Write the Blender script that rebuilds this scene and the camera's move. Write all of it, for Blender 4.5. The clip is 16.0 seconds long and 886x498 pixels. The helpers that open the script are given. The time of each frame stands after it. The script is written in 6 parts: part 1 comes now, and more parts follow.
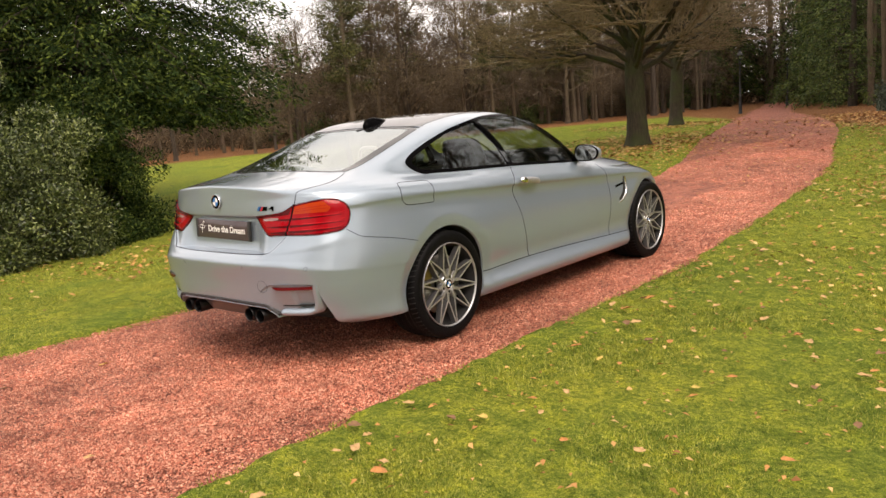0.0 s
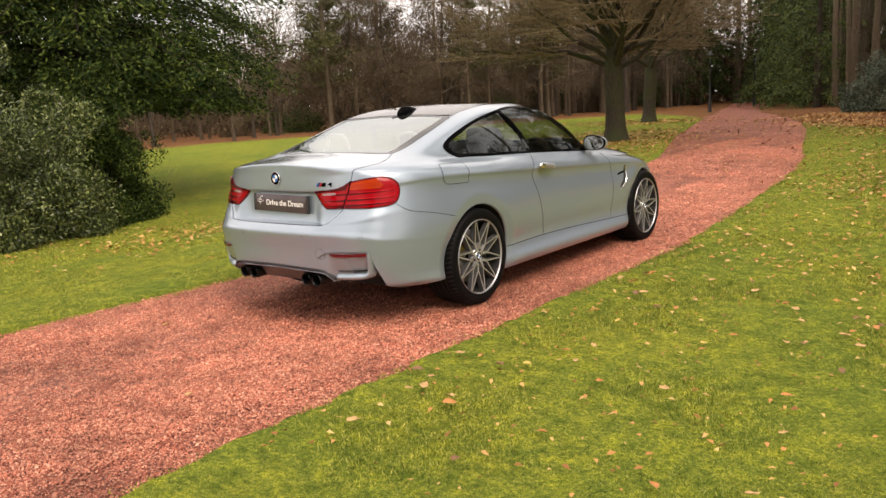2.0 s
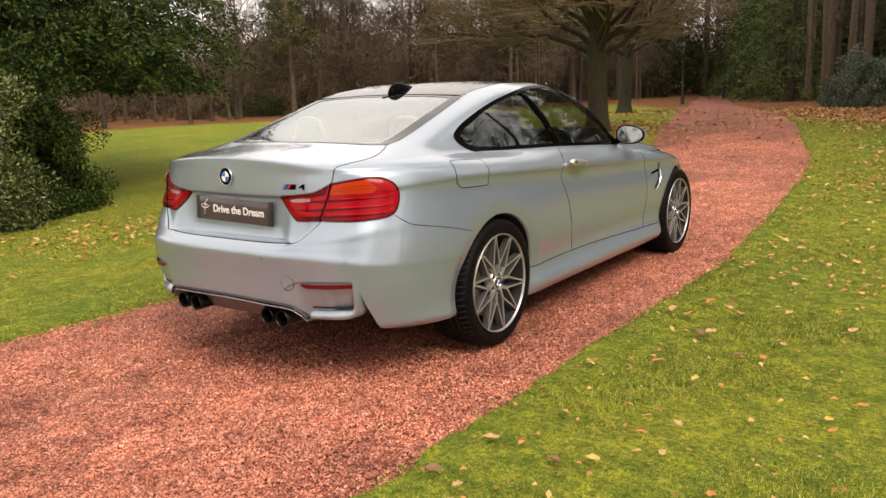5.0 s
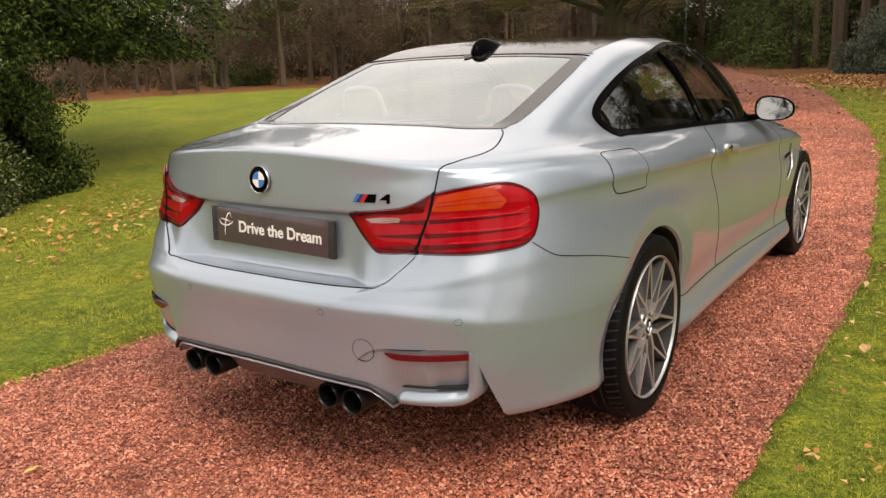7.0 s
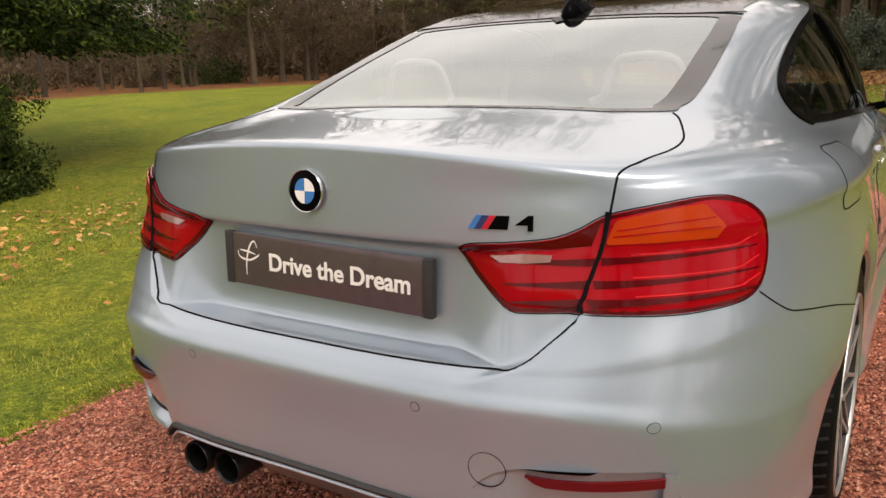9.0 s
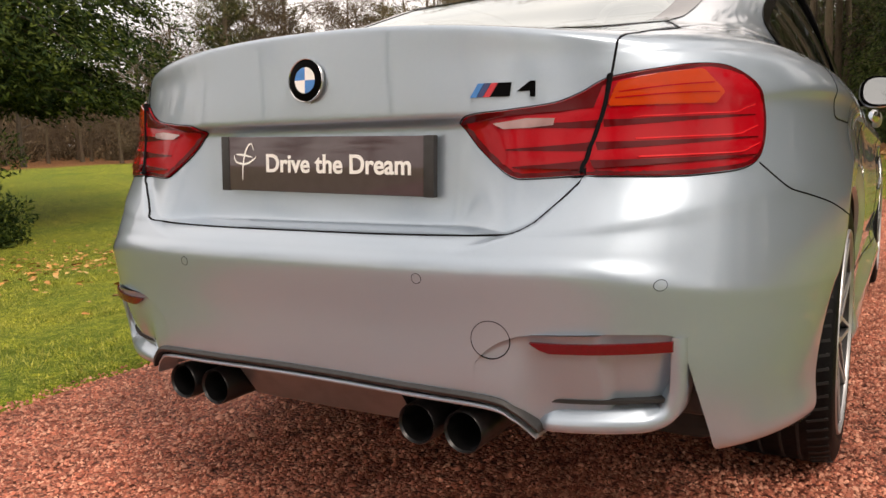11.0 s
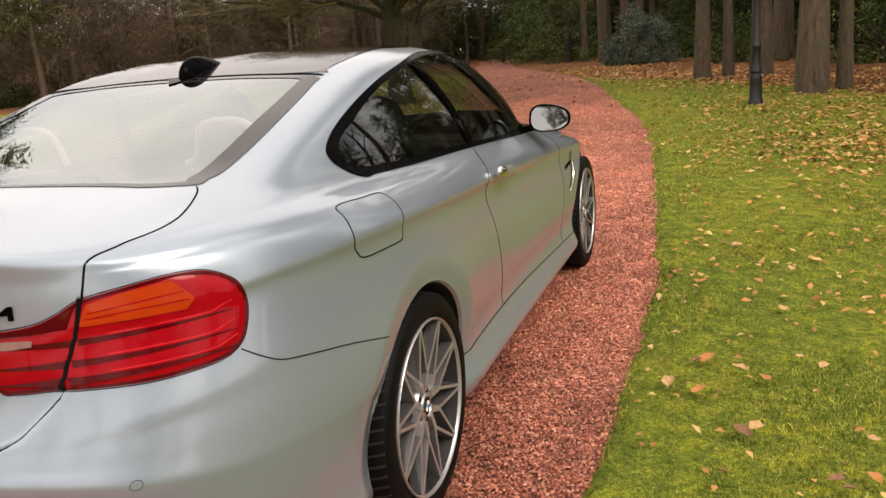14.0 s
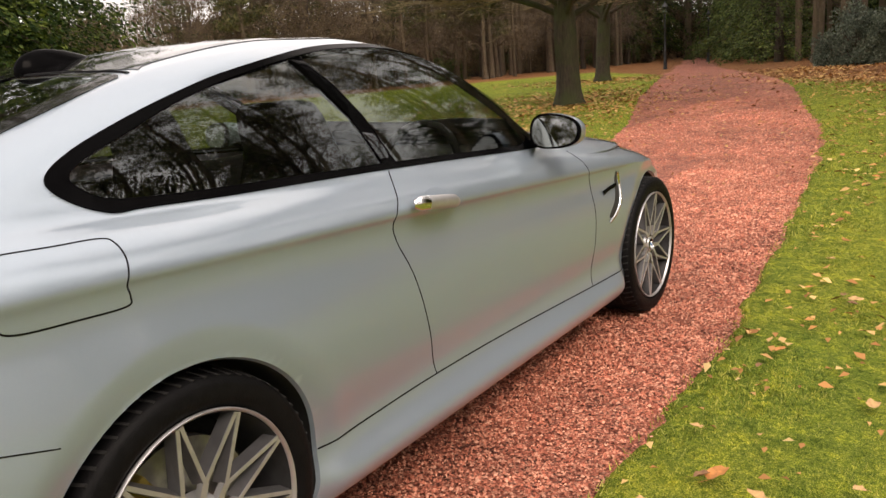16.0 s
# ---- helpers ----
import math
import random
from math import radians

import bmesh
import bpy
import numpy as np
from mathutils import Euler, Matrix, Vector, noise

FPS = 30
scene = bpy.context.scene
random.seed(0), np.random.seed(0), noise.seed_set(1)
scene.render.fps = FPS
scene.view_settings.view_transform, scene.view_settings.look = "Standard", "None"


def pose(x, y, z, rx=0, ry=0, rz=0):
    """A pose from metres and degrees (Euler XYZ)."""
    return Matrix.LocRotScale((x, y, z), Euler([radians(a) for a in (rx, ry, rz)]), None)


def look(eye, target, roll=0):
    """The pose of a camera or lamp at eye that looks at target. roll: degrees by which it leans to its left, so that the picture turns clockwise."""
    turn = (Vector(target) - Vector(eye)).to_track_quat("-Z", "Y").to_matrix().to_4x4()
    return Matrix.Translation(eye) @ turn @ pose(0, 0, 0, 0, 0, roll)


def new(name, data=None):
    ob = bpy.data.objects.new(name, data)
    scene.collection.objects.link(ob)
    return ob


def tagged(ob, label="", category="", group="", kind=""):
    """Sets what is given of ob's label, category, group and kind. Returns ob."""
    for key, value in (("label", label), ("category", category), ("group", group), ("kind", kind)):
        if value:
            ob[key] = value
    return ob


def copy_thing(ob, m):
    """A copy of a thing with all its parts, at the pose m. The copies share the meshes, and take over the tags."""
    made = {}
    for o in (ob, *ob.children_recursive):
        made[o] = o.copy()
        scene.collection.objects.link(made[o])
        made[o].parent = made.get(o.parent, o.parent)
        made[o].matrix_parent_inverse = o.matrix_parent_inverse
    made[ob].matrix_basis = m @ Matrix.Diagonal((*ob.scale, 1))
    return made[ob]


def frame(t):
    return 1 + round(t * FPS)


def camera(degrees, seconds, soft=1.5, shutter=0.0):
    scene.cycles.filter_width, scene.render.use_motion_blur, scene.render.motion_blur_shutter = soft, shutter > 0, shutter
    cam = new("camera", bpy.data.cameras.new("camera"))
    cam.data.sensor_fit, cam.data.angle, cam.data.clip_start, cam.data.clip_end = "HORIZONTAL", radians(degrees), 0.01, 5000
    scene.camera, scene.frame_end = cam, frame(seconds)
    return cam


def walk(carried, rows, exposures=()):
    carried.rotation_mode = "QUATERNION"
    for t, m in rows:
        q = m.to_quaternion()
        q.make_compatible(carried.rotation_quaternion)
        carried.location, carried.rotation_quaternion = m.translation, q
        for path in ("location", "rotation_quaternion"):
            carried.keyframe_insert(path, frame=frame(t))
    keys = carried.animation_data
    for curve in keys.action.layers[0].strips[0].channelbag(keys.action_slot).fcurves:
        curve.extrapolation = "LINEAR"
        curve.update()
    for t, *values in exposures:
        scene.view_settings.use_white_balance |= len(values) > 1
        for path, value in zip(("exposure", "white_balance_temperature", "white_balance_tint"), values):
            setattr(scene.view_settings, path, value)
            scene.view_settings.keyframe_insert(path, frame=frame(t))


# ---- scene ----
cam = camera(58.0, 16.0)
PATH = [
    (0, (4.027, -3.72, 1.369), (2.747, -2.219, 1.042), -4.2),
    (0.5, (4.022, -3.933, 1.37), (2.762, -2.415, 1.044), -4.1),
    (1, (3.961, -4.198, 1.371), (2.717, -2.668, 1.04), -3.6),
    (1.5, (3.989, -4.344, 1.38), (2.758, -2.805, 1.041), -3.3),
    (2, (4.067, -4.465, 1.376), (2.852, -2.915, 1.026), -2.9),
    (2.5, (4.06, -4.485, 1.375), (2.863, -2.924, 1.013), -2.5),
    (3, (3.952, -4.407, 1.359), (2.774, -2.834, 0.986), -2.3),
    (3.5, (3.719, -4.247, 1.357), (2.558, -2.663, 0.978), -2.0),
    (6, (2.442, -3.049, 1.312), (1.321, -1.439, 0.922), -1.7),
    (6.5, (2.095, -2.879, 1.31), (0.984, -1.269, 0.891), -1.8),
    (7, (1.835, -2.709, 1.306), (0.736, -1.102, 0.848), -1.9),
    (7.5, (1.595, -2.557, 1.326), (0.511, -0.952, 0.828), -2.1),
    (8, (1.313, -2.459, 1.32), (0.247, -0.849, 0.8), -2.1),
    (8.5, (1.14, -2.319, 1.306), (0.088, -0.695, 0.8), -1.9),
    (9, (1.042, -2.173, 1.211), (0.006, -0.526, 0.749), -1.8),
    (11.5, (1.026, -2.258, 0.825), (0.055, -0.526, 0.58), -2.3),
    (12, (1.061, -2.221, 0.971), (0.2, -0.442, 0.666), -2.6),
    (12.5, (1.17, -2.26, 1.219), (0.426, -0.44, 0.854), -3.0),
    (13, (1.325, -2.29, 1.352), (0.668, -0.448, 0.93), -3.5),
    (13.5, (1.556, -2.198, 1.358), (0.921, -0.358, 0.896), -4.0),
    (14, (1.721, -2.019, 1.344), (1.043, -0.198, 0.869), -4.4),
    (14.5, (1.853, -1.763, 1.332), (1.087, 0.022, 0.857), -4.6),
    (15, (1.998, -1.541, 1.317), (1.125, 0.198, 0.854), -4.8),
    (15.5, (2.148, -1.281, 1.317), (1.163, 0.4, 0.862), -4.8),
    (16, (2.226, -0.965, 1.272), (1.116, 0.638, 0.827), -4.0),
]
walk(cam, [(t, look(eye, target, roll)) for t, eye, target, roll in PATH], [(0, 0.65, 7550, 18), (6, 0.60, 7550, 18), (8.5, 0.41, 7550, 18), (11.5, 0.50, 7550, 18), (13, 0.46, 7550, 18), (14.5, 0.58, 7550, 19), (16, 0.70, 7550, 19)])

# ---------------------------------------------------------------- light
SUN_ELEV, SUN_TURN = 48.0, 114.0
world = bpy.data.worlds.new("overcast_sky")
scene.world = world
world.use_nodes = True
wn, wl = world.node_tree.nodes, world.node_tree.links
wn.clear()
sky = wn.new("ShaderNodeTexSky")
sky.sky_type, sky.sun_disc = "NISHITA", False
sky.sun_elevation, sky.sun_rotation = radians(SUN_ELEV), radians(SUN_TURN)
sky.air_density, sky.dust_density, sky.ozone_density = 1.0, 4.0, 1.0
# cloud cover: the blue is veiled by a broken grey-white layer
w_tc = wn.new("ShaderNodeTexCoord")
w_map = wn.new("ShaderNodeMapping")
w_map.inputs["Scale"].default_value = (1.0, 1.0, 2.6)
w_noise = wn.new("ShaderNodeTexNoise")
w_noise.inputs["Scale"].default_value, w_noise.inputs["Detail"].default_value = 2.3, 5
w_ramp = wn.new("ShaderNodeValToRGB")
w_ramp.color_ramp.elements[0].position, w_ramp.color_ramp.elements[0].color = 0.30, (7.2, 7.6, 8.0, 1)
w_ramp.color_ramp.elements[1].position, w_ramp.color_ramp.elements[1].color = 0.72, (12.5, 12.4, 12.2, 1)
w_mix = wn.new("ShaderNodeMixRGB")
w_mix.inputs[0].default_value = 0.86
w_bg = wn.new("ShaderNodeBackground")
w_bg.inputs["Strength"].default_value = 0.115
w_out = wn.new("ShaderNodeOutputWorld")
wl.new(w_tc.outputs["Generated"], w_map.inputs["Vector"])
wl.new(w_map.outputs["Vector"], w_noise.inputs["Vector"])
wl.new(w_noise.outputs["Fac"], w_ramp.inputs["Fac"])
wl.new(sky.outputs["Color"], w_mix.inputs[1])
wl.new(w_ramp.outputs["Color"], w_mix.inputs[2])
wl.new(w_mix.outputs["Color"], w_bg.inputs["Color"])
wl.new(w_bg.outputs["Background"], w_out.inputs["Surface"])

sun = new("sun", bpy.data.lights.new("sun", "SUN"))
sun.data.energy, sun.data.angle, sun.data.color = 1.3, radians(25), (1.0, 0.96, 0.9)
_az, _el = radians(SUN_TURN), radians(SUN_ELEV)
sun.matrix_world = look((0, 0, 20), (-math.sin(_az) * math.cos(_el), -math.cos(_az) * math.cos(_el), 20 - math.sin(_el)))


# ---------------------------------------------------------------- materials
class Nodes:
    """A small helper round one node material."""

    def __init__(self, name):
        self.mat = bpy.data.materials.new(name)
        self.mat.use_nodes = True
        self.tree = self.mat.node_tree
        self.tree.nodes.clear()
        self.out = self.add("ShaderNodeOutputMaterial")

    def add(self, kind, **values):
        node = self.tree.nodes.new(kind)
        for key, value in values.items():
            node.inputs[key.replace("_", " ")].default_value = value
        return node

    def link(self, a, b):
        self.tree.links.new(a, b)

    def coords(self, which="Object"):
        return self.add("ShaderNodeTexCoord").outputs[which]

    def noise(self, scale, detail=4.0, rough=0.55, vector=None):
        n = self.add("ShaderNodeTexNoise", Scale=scale, Detail=detail, Roughness=rough)
        self.link(vector or self.coords(), n.inputs["Vector"])
        return n.outputs["Fac"]

    def ramp(self, fac, *stops):
        r = self.add("ShaderNodeValToRGB").color_ramp
        while len(r.elements) < len(stops):
            r.elements.new(0.5)
        for e, (p, c) in zip(r.elements, stops):
            e.position, e.color = p, (*c, 1) if len(c) == 3 else c
        node = [n for n in self.tree.nodes if n.bl_idname == "ShaderNodeValToRGB"][-1]
        self.link(fac, node.inputs["Fac"])
        return node.outputs["Color"]

    def mix(self, fac, a, b, blend="MIX"):
        m = self.add("ShaderNodeMixRGB")
        m.blend_type = blend
        for sock, value in zip(m.inputs, (fac, a, b)):
            if isinstance(value, bpy.types.NodeSocket):
                self.link(value, sock)
            else:
                sock.default_value = value if not isinstance(value, tuple) or len(value) == 4 else (*value, 1)
        return m.outputs["Color"]

    def bump(self, height, strength=0.3, distance=0.01):
        b = self.add("ShaderNodeBump", Strength=strength, Distance=distance)
        self.link(height, b.inputs["Height"])
        return b.outputs["Normal"]

    def surface(self, base, rough=0.5, metal=0.0, normal=None, **more):
        p = self.add("ShaderNodeBsdfPrincipled")
        for key, value in (("Base Color", base), ("Roughness", rough), ("Metallic", metal), *((k.replace("_", " "), v) for k, v in more.items())):
            if isinstance(value, bpy.types.NodeSocket):
                self.link(value, p.inputs[key])
            else:
                p.inputs[key].default_value = (*value, 1) if isinstance(value, tuple) and len(value) == 3 else value
        if normal:
            self.link(normal, p.inputs["Normal"])
        self.link(p.outputs[0], self.out.inputs["Surface"])
        return self.mat


def plain(name, color, rough=0.5, metal=0.0, vary=0.15, scale=20.0, bump=0.0, **more):
    n = Nodes(name)
    f = n.noise(scale)
    lo, hi = tuple(c * (1 - vary) for c in color), tuple(min(1, c * (1 + vary)) for c in color)
    normal = n.bump(n.noise(scale * 4), bump, 0.004) if bump else None
    return n.surface(n.ramp(f, (0.3, lo), (0.7, hi)), rough, metal, normal, **more)


def island_mix(n, a, b, c):
    """A colour picked for each loose piece of a mesh."""
    r = n.add("ShaderNodeNewGeometry").outputs["Random Per Island"]
    return n.ramp(r, (0.0, a), (0.5, b), (1.0, c))


def m_paint():
    n = Nodes("silver_car_paint")
    flake = n.add("ShaderNodeTexVoronoi", Scale=2600.0)
    n.link(n.coords(), flake.inputs["Vector"])
    tint = n.ramp(flake.outputs["Color"], (0.0, (0.276, 0.348, 0.420)), (1.0, (0.360, 0.436, 0.508)))
    dust = n.noise(1.6, 6)
    rough = n.ramp(dust, (0.35, (0.29, 0.29, 0.29)), (0.75, (0.35, 0.35, 0.35)))
    return n.surface(tint, rough, 0.50, None, Coat_Weight=1.0, Coat_Roughness=0.03, Coat_IOR=1.5)


def m_glass(name, tint, gloss=0.05):
    """Clear sheet glass: what lies behind, tinted, under a mirror image that grows at glancing angles."""
    n = Nodes(name)
    t = n.add("ShaderNodeBsdfTransparent")
    t.inputs["Color"].default_value = (*tint, 1)
    g = n.add("ShaderNodeBsdfGlossy")
    g.inputs["Roughness"].default_value = 0.0
    g.inputs["Color"].default_value = (0.86, 0.92, 0.92, 1)
    f = n.add("ShaderNodeLayerWeight", Blend=0.5)
    power = n.add("ShaderNodeMath")
    power.operation, power.inputs[1].default_value = "POWER", 5.0
    n.link(f.outputs["Facing"], power.inputs[0])
    scale = n.add("ShaderNodeMath")
    scale.operation, scale.inputs[1].default_value, scale.inputs[2].default_value = "MULTIPLY_ADD", 1.0 - gloss, gloss
    n.link(power.outputs[0], scale.inputs[0])
    m = n.add("ShaderNodeMixShader")
    n.link(scale.outputs[0], m.inputs[0]), n.link(t.outputs[0], m.inputs[1]), n.link(g.outputs[0], m.inputs[2])
    n.link(m.outputs[0], n.out.inputs["Surface"])
    return n.mat


def m_gravel(island=False):
    n = Nodes("red_gravel_stones" if island else "red_gravel")
    big = n.noise(0.55, 5)
    if island:
        base = island_mix(n, (0.26, 0.068, 0.040), (0.56, 0.186, 0.115), (0.76, 0.395, 0.275))
        rough, normal = 0.75, n.bump(n.noise(400), 0.2, 0.002)
    else:
        cell = n.add("ShaderNodeTexVoronoi", Scale=95.0)
        n.link(n.coords(), cell.inputs["Vector"])
        base = n.ramp(cell.outputs["Color"], (0.15, (0.25, 0.064, 0.038)), (0.55, (0.58, 0.190, 0.118)), (0.95, (0.78, 0.40, 0.28)))
        # gaps between stones are darkened in the colour, standing in for their shade
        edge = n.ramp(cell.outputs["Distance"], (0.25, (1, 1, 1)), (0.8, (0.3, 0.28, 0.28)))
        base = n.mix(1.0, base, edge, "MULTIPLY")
        rough, normal = 0.8, n.bump(cell.outputs["Distance"], 0.9, -0.008)
    lump = n.add("ShaderNodeTexVoronoi", Scale=34.0)
    n.link(n.coords(), lump.inputs["Vector"])
    base = n.mix(1.0, base, n.ramp(lump.outputs["Color"], (0.1, (0.72, 0.69, 0.68)), (0.5, (1, 1, 1)), (0.9, (1.28, 1.30, 1.30))), "MULTIPLY")
    damp = n.ramp(big, (0.33, (0.66, 0.64, 0.62)), (0.66, (1.12, 1.07, 1.04)))
    # raked heaps and hollows, their shading put into the colour, with darker wet stones
    rake_shade = n.ramp(n.noise(3.2, 5, 0.65), (0.34, (0.70, 0.66, 0.64)), (0.52, (1, 1, 1)), (0.68, (1.16, 1.12, 1.10)))
    base = n.mix(1.0, base, rake_shade, "MULTIPLY")
    return n.surface(n.mix(1.0, base, damp, "MULTIPLY"), rough, 0, normal)


def m_lawn():
    n = Nodes("mown_lawn_grass")
    fine, mid, big = n.noise(260, 3), n.noise(9, 5), n.noise(0.7, 4)
    base = n.ramp(fine, (0.34, (0.035, 0.058, 0.008)), (0.52, (0.162, 0.207, 0.025)), (0.66, (0.39, 0.39, 0.096)))
    tuft = n.ramp(n.noise(42, 4, 0.7), (0.36, (0.55, 0.62, 0.55)), (0.5, (1, 1, 1)), (0.64, (1.5, 1.35, 1.1)))
    base = n.mix(1.0, base, tuft, "MULTIPLY")
    patch = n.ramp(mid, (0.30, (0.66, 0.76, 0.66)), (0.5, (1.06, 1.06, 1.04)), (0.70, (1.50, 1.40, 1.06)))
    base = n.mix(1.0, base, patch, "MULTIPLY")
    base = n.mix(1.0, base, n.ramp(big, (0.3, (0.72, 0.84, 0.85)), (0.7, (1.18, 1.1, 1.0))), "MULTIPLY")
    # leaf litter covers the ground under the woods
    where = n.add("ShaderNodeSeparateXYZ")
    n.link(n.coords(), where.inputs[0])

    def ramped(nx, ny, edge, soft):
        a = n.add("ShaderNodeMath")
        a.operation = "MULTIPLY"
        a.inputs[1].default_value = nx
        n.link(where.outputs[0], a.inputs[0])
        b = n.add("ShaderNodeMath")
        b.operation = "MULTIPLY_ADD"
        b.inputs[1].default_value = ny
        n.link(where.outputs[1], b.inputs[0]), n.link(a.outputs[0], b.inputs[2])
        c = n.add("ShaderNodeMath")
        c.operation = "MULTIPLY_ADD"
        c.inputs[1].default_value = 2.4
        n.link(n.noise(1.1, 6, 0.7), c.inputs[0]), n.link(b.outputs[0], c.inputs[2])
        r = n.add("ShaderNodeMapRange")
        r.inputs["From Min"].default_value, r.inputs["From Max"].default_value = edge + 1.2 - soft, edge + 1.2 + soft
        n.link(c.outputs[0], r.inputs["Value"])
        return r.outputs["Result"]

    litter = n.ramp(n.noise(34, 4, 0.7), (0.3, (0.055, 0.026, 0.012)), (0.5, (0.19, 0.085, 0.036)), (0.72, (0.38, 0.19, 0.085)))
    base = n.mix(ramped(0.825, 0.567, 10.9, 0.35), base, litter)
    base = n.mix(ramped(-0.944, 0.33, 30.6, 0.8), base, litter)
    return n.surface(base, 0.85, 0, n.bump(fine, 0.7, 0.02), Specular_IOR_Level=0.08)


def m_blade():
    n = Nodes("grass_blades")
    base = island_mix(n, (0.088, 0.118, 0.016), (0.228, 0.258, 0.036), (0.46, 0.445, 0.132))
    big = n.ramp(n.noise(9, 5), (0.30, (0.66, 0.76, 0.66)), (0.5, (1.06, 1.06, 1.04)), (0.70, (1.50, 1.40, 1.06)))
    tuft = n.ramp(n.noise(42, 4, 0.7), (0.36, (0.66, 0.72, 0.66)), (0.5, (1, 1, 1)), (0.64, (1.3, 1.2, 1.1)))
    base = n.mix(1.0, base, tuft, "MULTIPLY")
    return n.surface(n.mix(1.0, base, big, "MULTIPLY"), 0.6, 0, None, Specular_IOR_Level=0.1)


def m_leafy(name, a, b, c, rough=0.5, spec=0.4):
    n = Nodes(name)
    base = island_mix(n, a, b, c)
    base = n.mix(1.0, base, n.ramp(n.noise(0.8, 3), (0.3, (0.75, 0.78, 0.8)), (0.7, (1.2, 1.15, 1.05))), "MULTIPLY")
    return n.surface(base, rough, 0, None, Specular_IOR_Level=spec)


def m_bark(name, dark, light, moss=None):
    n = Nodes(name)
    mp = n.add("ShaderNodeMapping")
    mp.inputs["Scale"].default_value = (9, 9, 1.6)
    n.link(n.coords(), mp.inputs["Vector"])
    f = n.noise(3.0, 8, 0.65, mp.outputs["Vector"])
    base = n.ramp(f, (0.3, dark), (0.7, light))
    if moss:
        base = n.mix(n.ramp(n.noise(1.7, 5), (0.4, (0, 0, 0)), (0.62, (0.8, 0.8, 0.8))), base, moss)
    return n.surface(base, 0.9, 0, n.bump(f, 0.8, 0.03))


PAINT = m_paint()
GLASS_DARK = m_glass("tinted_side_glass", (0.40, 0.44, 0.38), 0.12)
GLASS_REAR = m_glass("rear_window_glass", (0.40, 0.42, 0.41), 0.36)
GLASS_CLEAR = m_glass("windscreen_glass", (0.86, 0.89, 0.86))
BLACK_GLOSS = plain("gloss_black_trim", (0.0022, 0.0022, 0.0025), 0.16, 0, 0.1, 30, 0, Specular_IOR_Level=0.02)
BLACK_MATT = plain("black_plastic", (0.02, 0.02, 0.021), 0.55, 0, 0.2, 60, 0.1)
SEAM = plain("dark_shut_line", (0.006, 0.006, 0.007), 0.8, 0, 0.1, 20, 0, Specular_IOR_Level=0.05)
CARBON = plain("carbon_roof", (0.006, 0.006, 0.0065), 0.05, 0, 0.3, 240, 0.0, Specular_IOR_Level=0.6)
RUBBER = plain("tyre_rubber", (0.0045, 0.0045, 0.005), 0.55, 0, 0.3, 40, 0.3, Specular_IOR_Level=0.10)
ALLOY = plain("machined_alloy", (0.47, 0.475, 0.485), 0.36, 0.7, 0.06, 30)
BARREL = plain("dark_wheel_barrel", (0.035, 0.035, 0.036), 0.5, 0.4, 0.2, 30)
ALLOY_GREY = plain("grey_painted_alloy", (0.16, 0.16, 0.165), 0.35, 0.7, 0.1, 30)
DISC = plain("brake_disc_steel", (0.35, 0.34, 0.33), 0.35, 0.9, 0.15, 50)
CHROME = plain("chrome", (0.78, 0.78, 0.78), 0.08, 1.0, 0.03)
RED_LENS = plain("red_lamp_lens", (0.33, 0.0022, 0.007), 0.12, 0, 0.08, 12, 0, Coat_Weight=0.16, Coat_Roughness=0.02, Specular_IOR_Level=0.12)
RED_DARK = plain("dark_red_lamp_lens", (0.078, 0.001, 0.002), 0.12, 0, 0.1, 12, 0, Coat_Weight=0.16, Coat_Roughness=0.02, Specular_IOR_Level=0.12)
RED_BRIGHT = plain("bright_red_light_bar", (0.62, 0.016, 0.022), 0.1, 0, 0.05, 12, 0, Coat_Weight=0.16, Coat_Roughness=0.02, Specular_IOR_Level=0.12)
AMBER = plain("amber_lamp_lens", (0.44, 0.040, 0.006), 0.12, 0, 0.1, 12, 0, Coat_Weight=0.16, Coat_Roughness=0.02, Specular_IOR_Level=0.12)
CLEAR_LENS = plain("clear_lamp_lens", (0.30, 0.17, 0.165), 0.15, 0, 0.1, 40, 0, Coat_Weight=1.0)
REFLECTOR = plain("red_reflector", (0.115, 0.0012, 0.006), 0.2, 0, 0.15, 300, 0.2)
PLATE = plain("plum_grey_plate", (0.075, 0.056, 0.061), 0.08, 0, 0.08, 30)
WHITE = plain("white_print", (0.82, 0.82, 0.80), 0.4, 0, 0.03)
BLUE = plain("blue_enamel", (0.03, 0.19, 0.52), 0.2)
NAVY = plain("navy_enamel", (0.02, 0.035, 0.13), 0.2)
RED = plain("red_enamel", (0.5, 0.015, 0.03), 0.2)
FRIT = plain("black_glass_border", (0.012, 0.012, 0.012), 0.06, 0, 0.1, 30, 0, Specular_IOR_Level=0.6)
LEATHER = plain("black_leather", (0.009, 0.009, 0.0095), 0.7, 0, 0.2, 60, 0.2, Specular_IOR_Level=0.15)
SHELL_GREY = plain("pale_seat_trim", (0.70, 0.71, 0.69), 0.4, 0, 0.05)
UNDER = plain("black_underbody", (0.012, 0.012, 0.012), 0.85)
GRAVEL, STONES, LAWN, BLADES = m_gravel(), m_gravel(True), m_lawn(), m_blade()


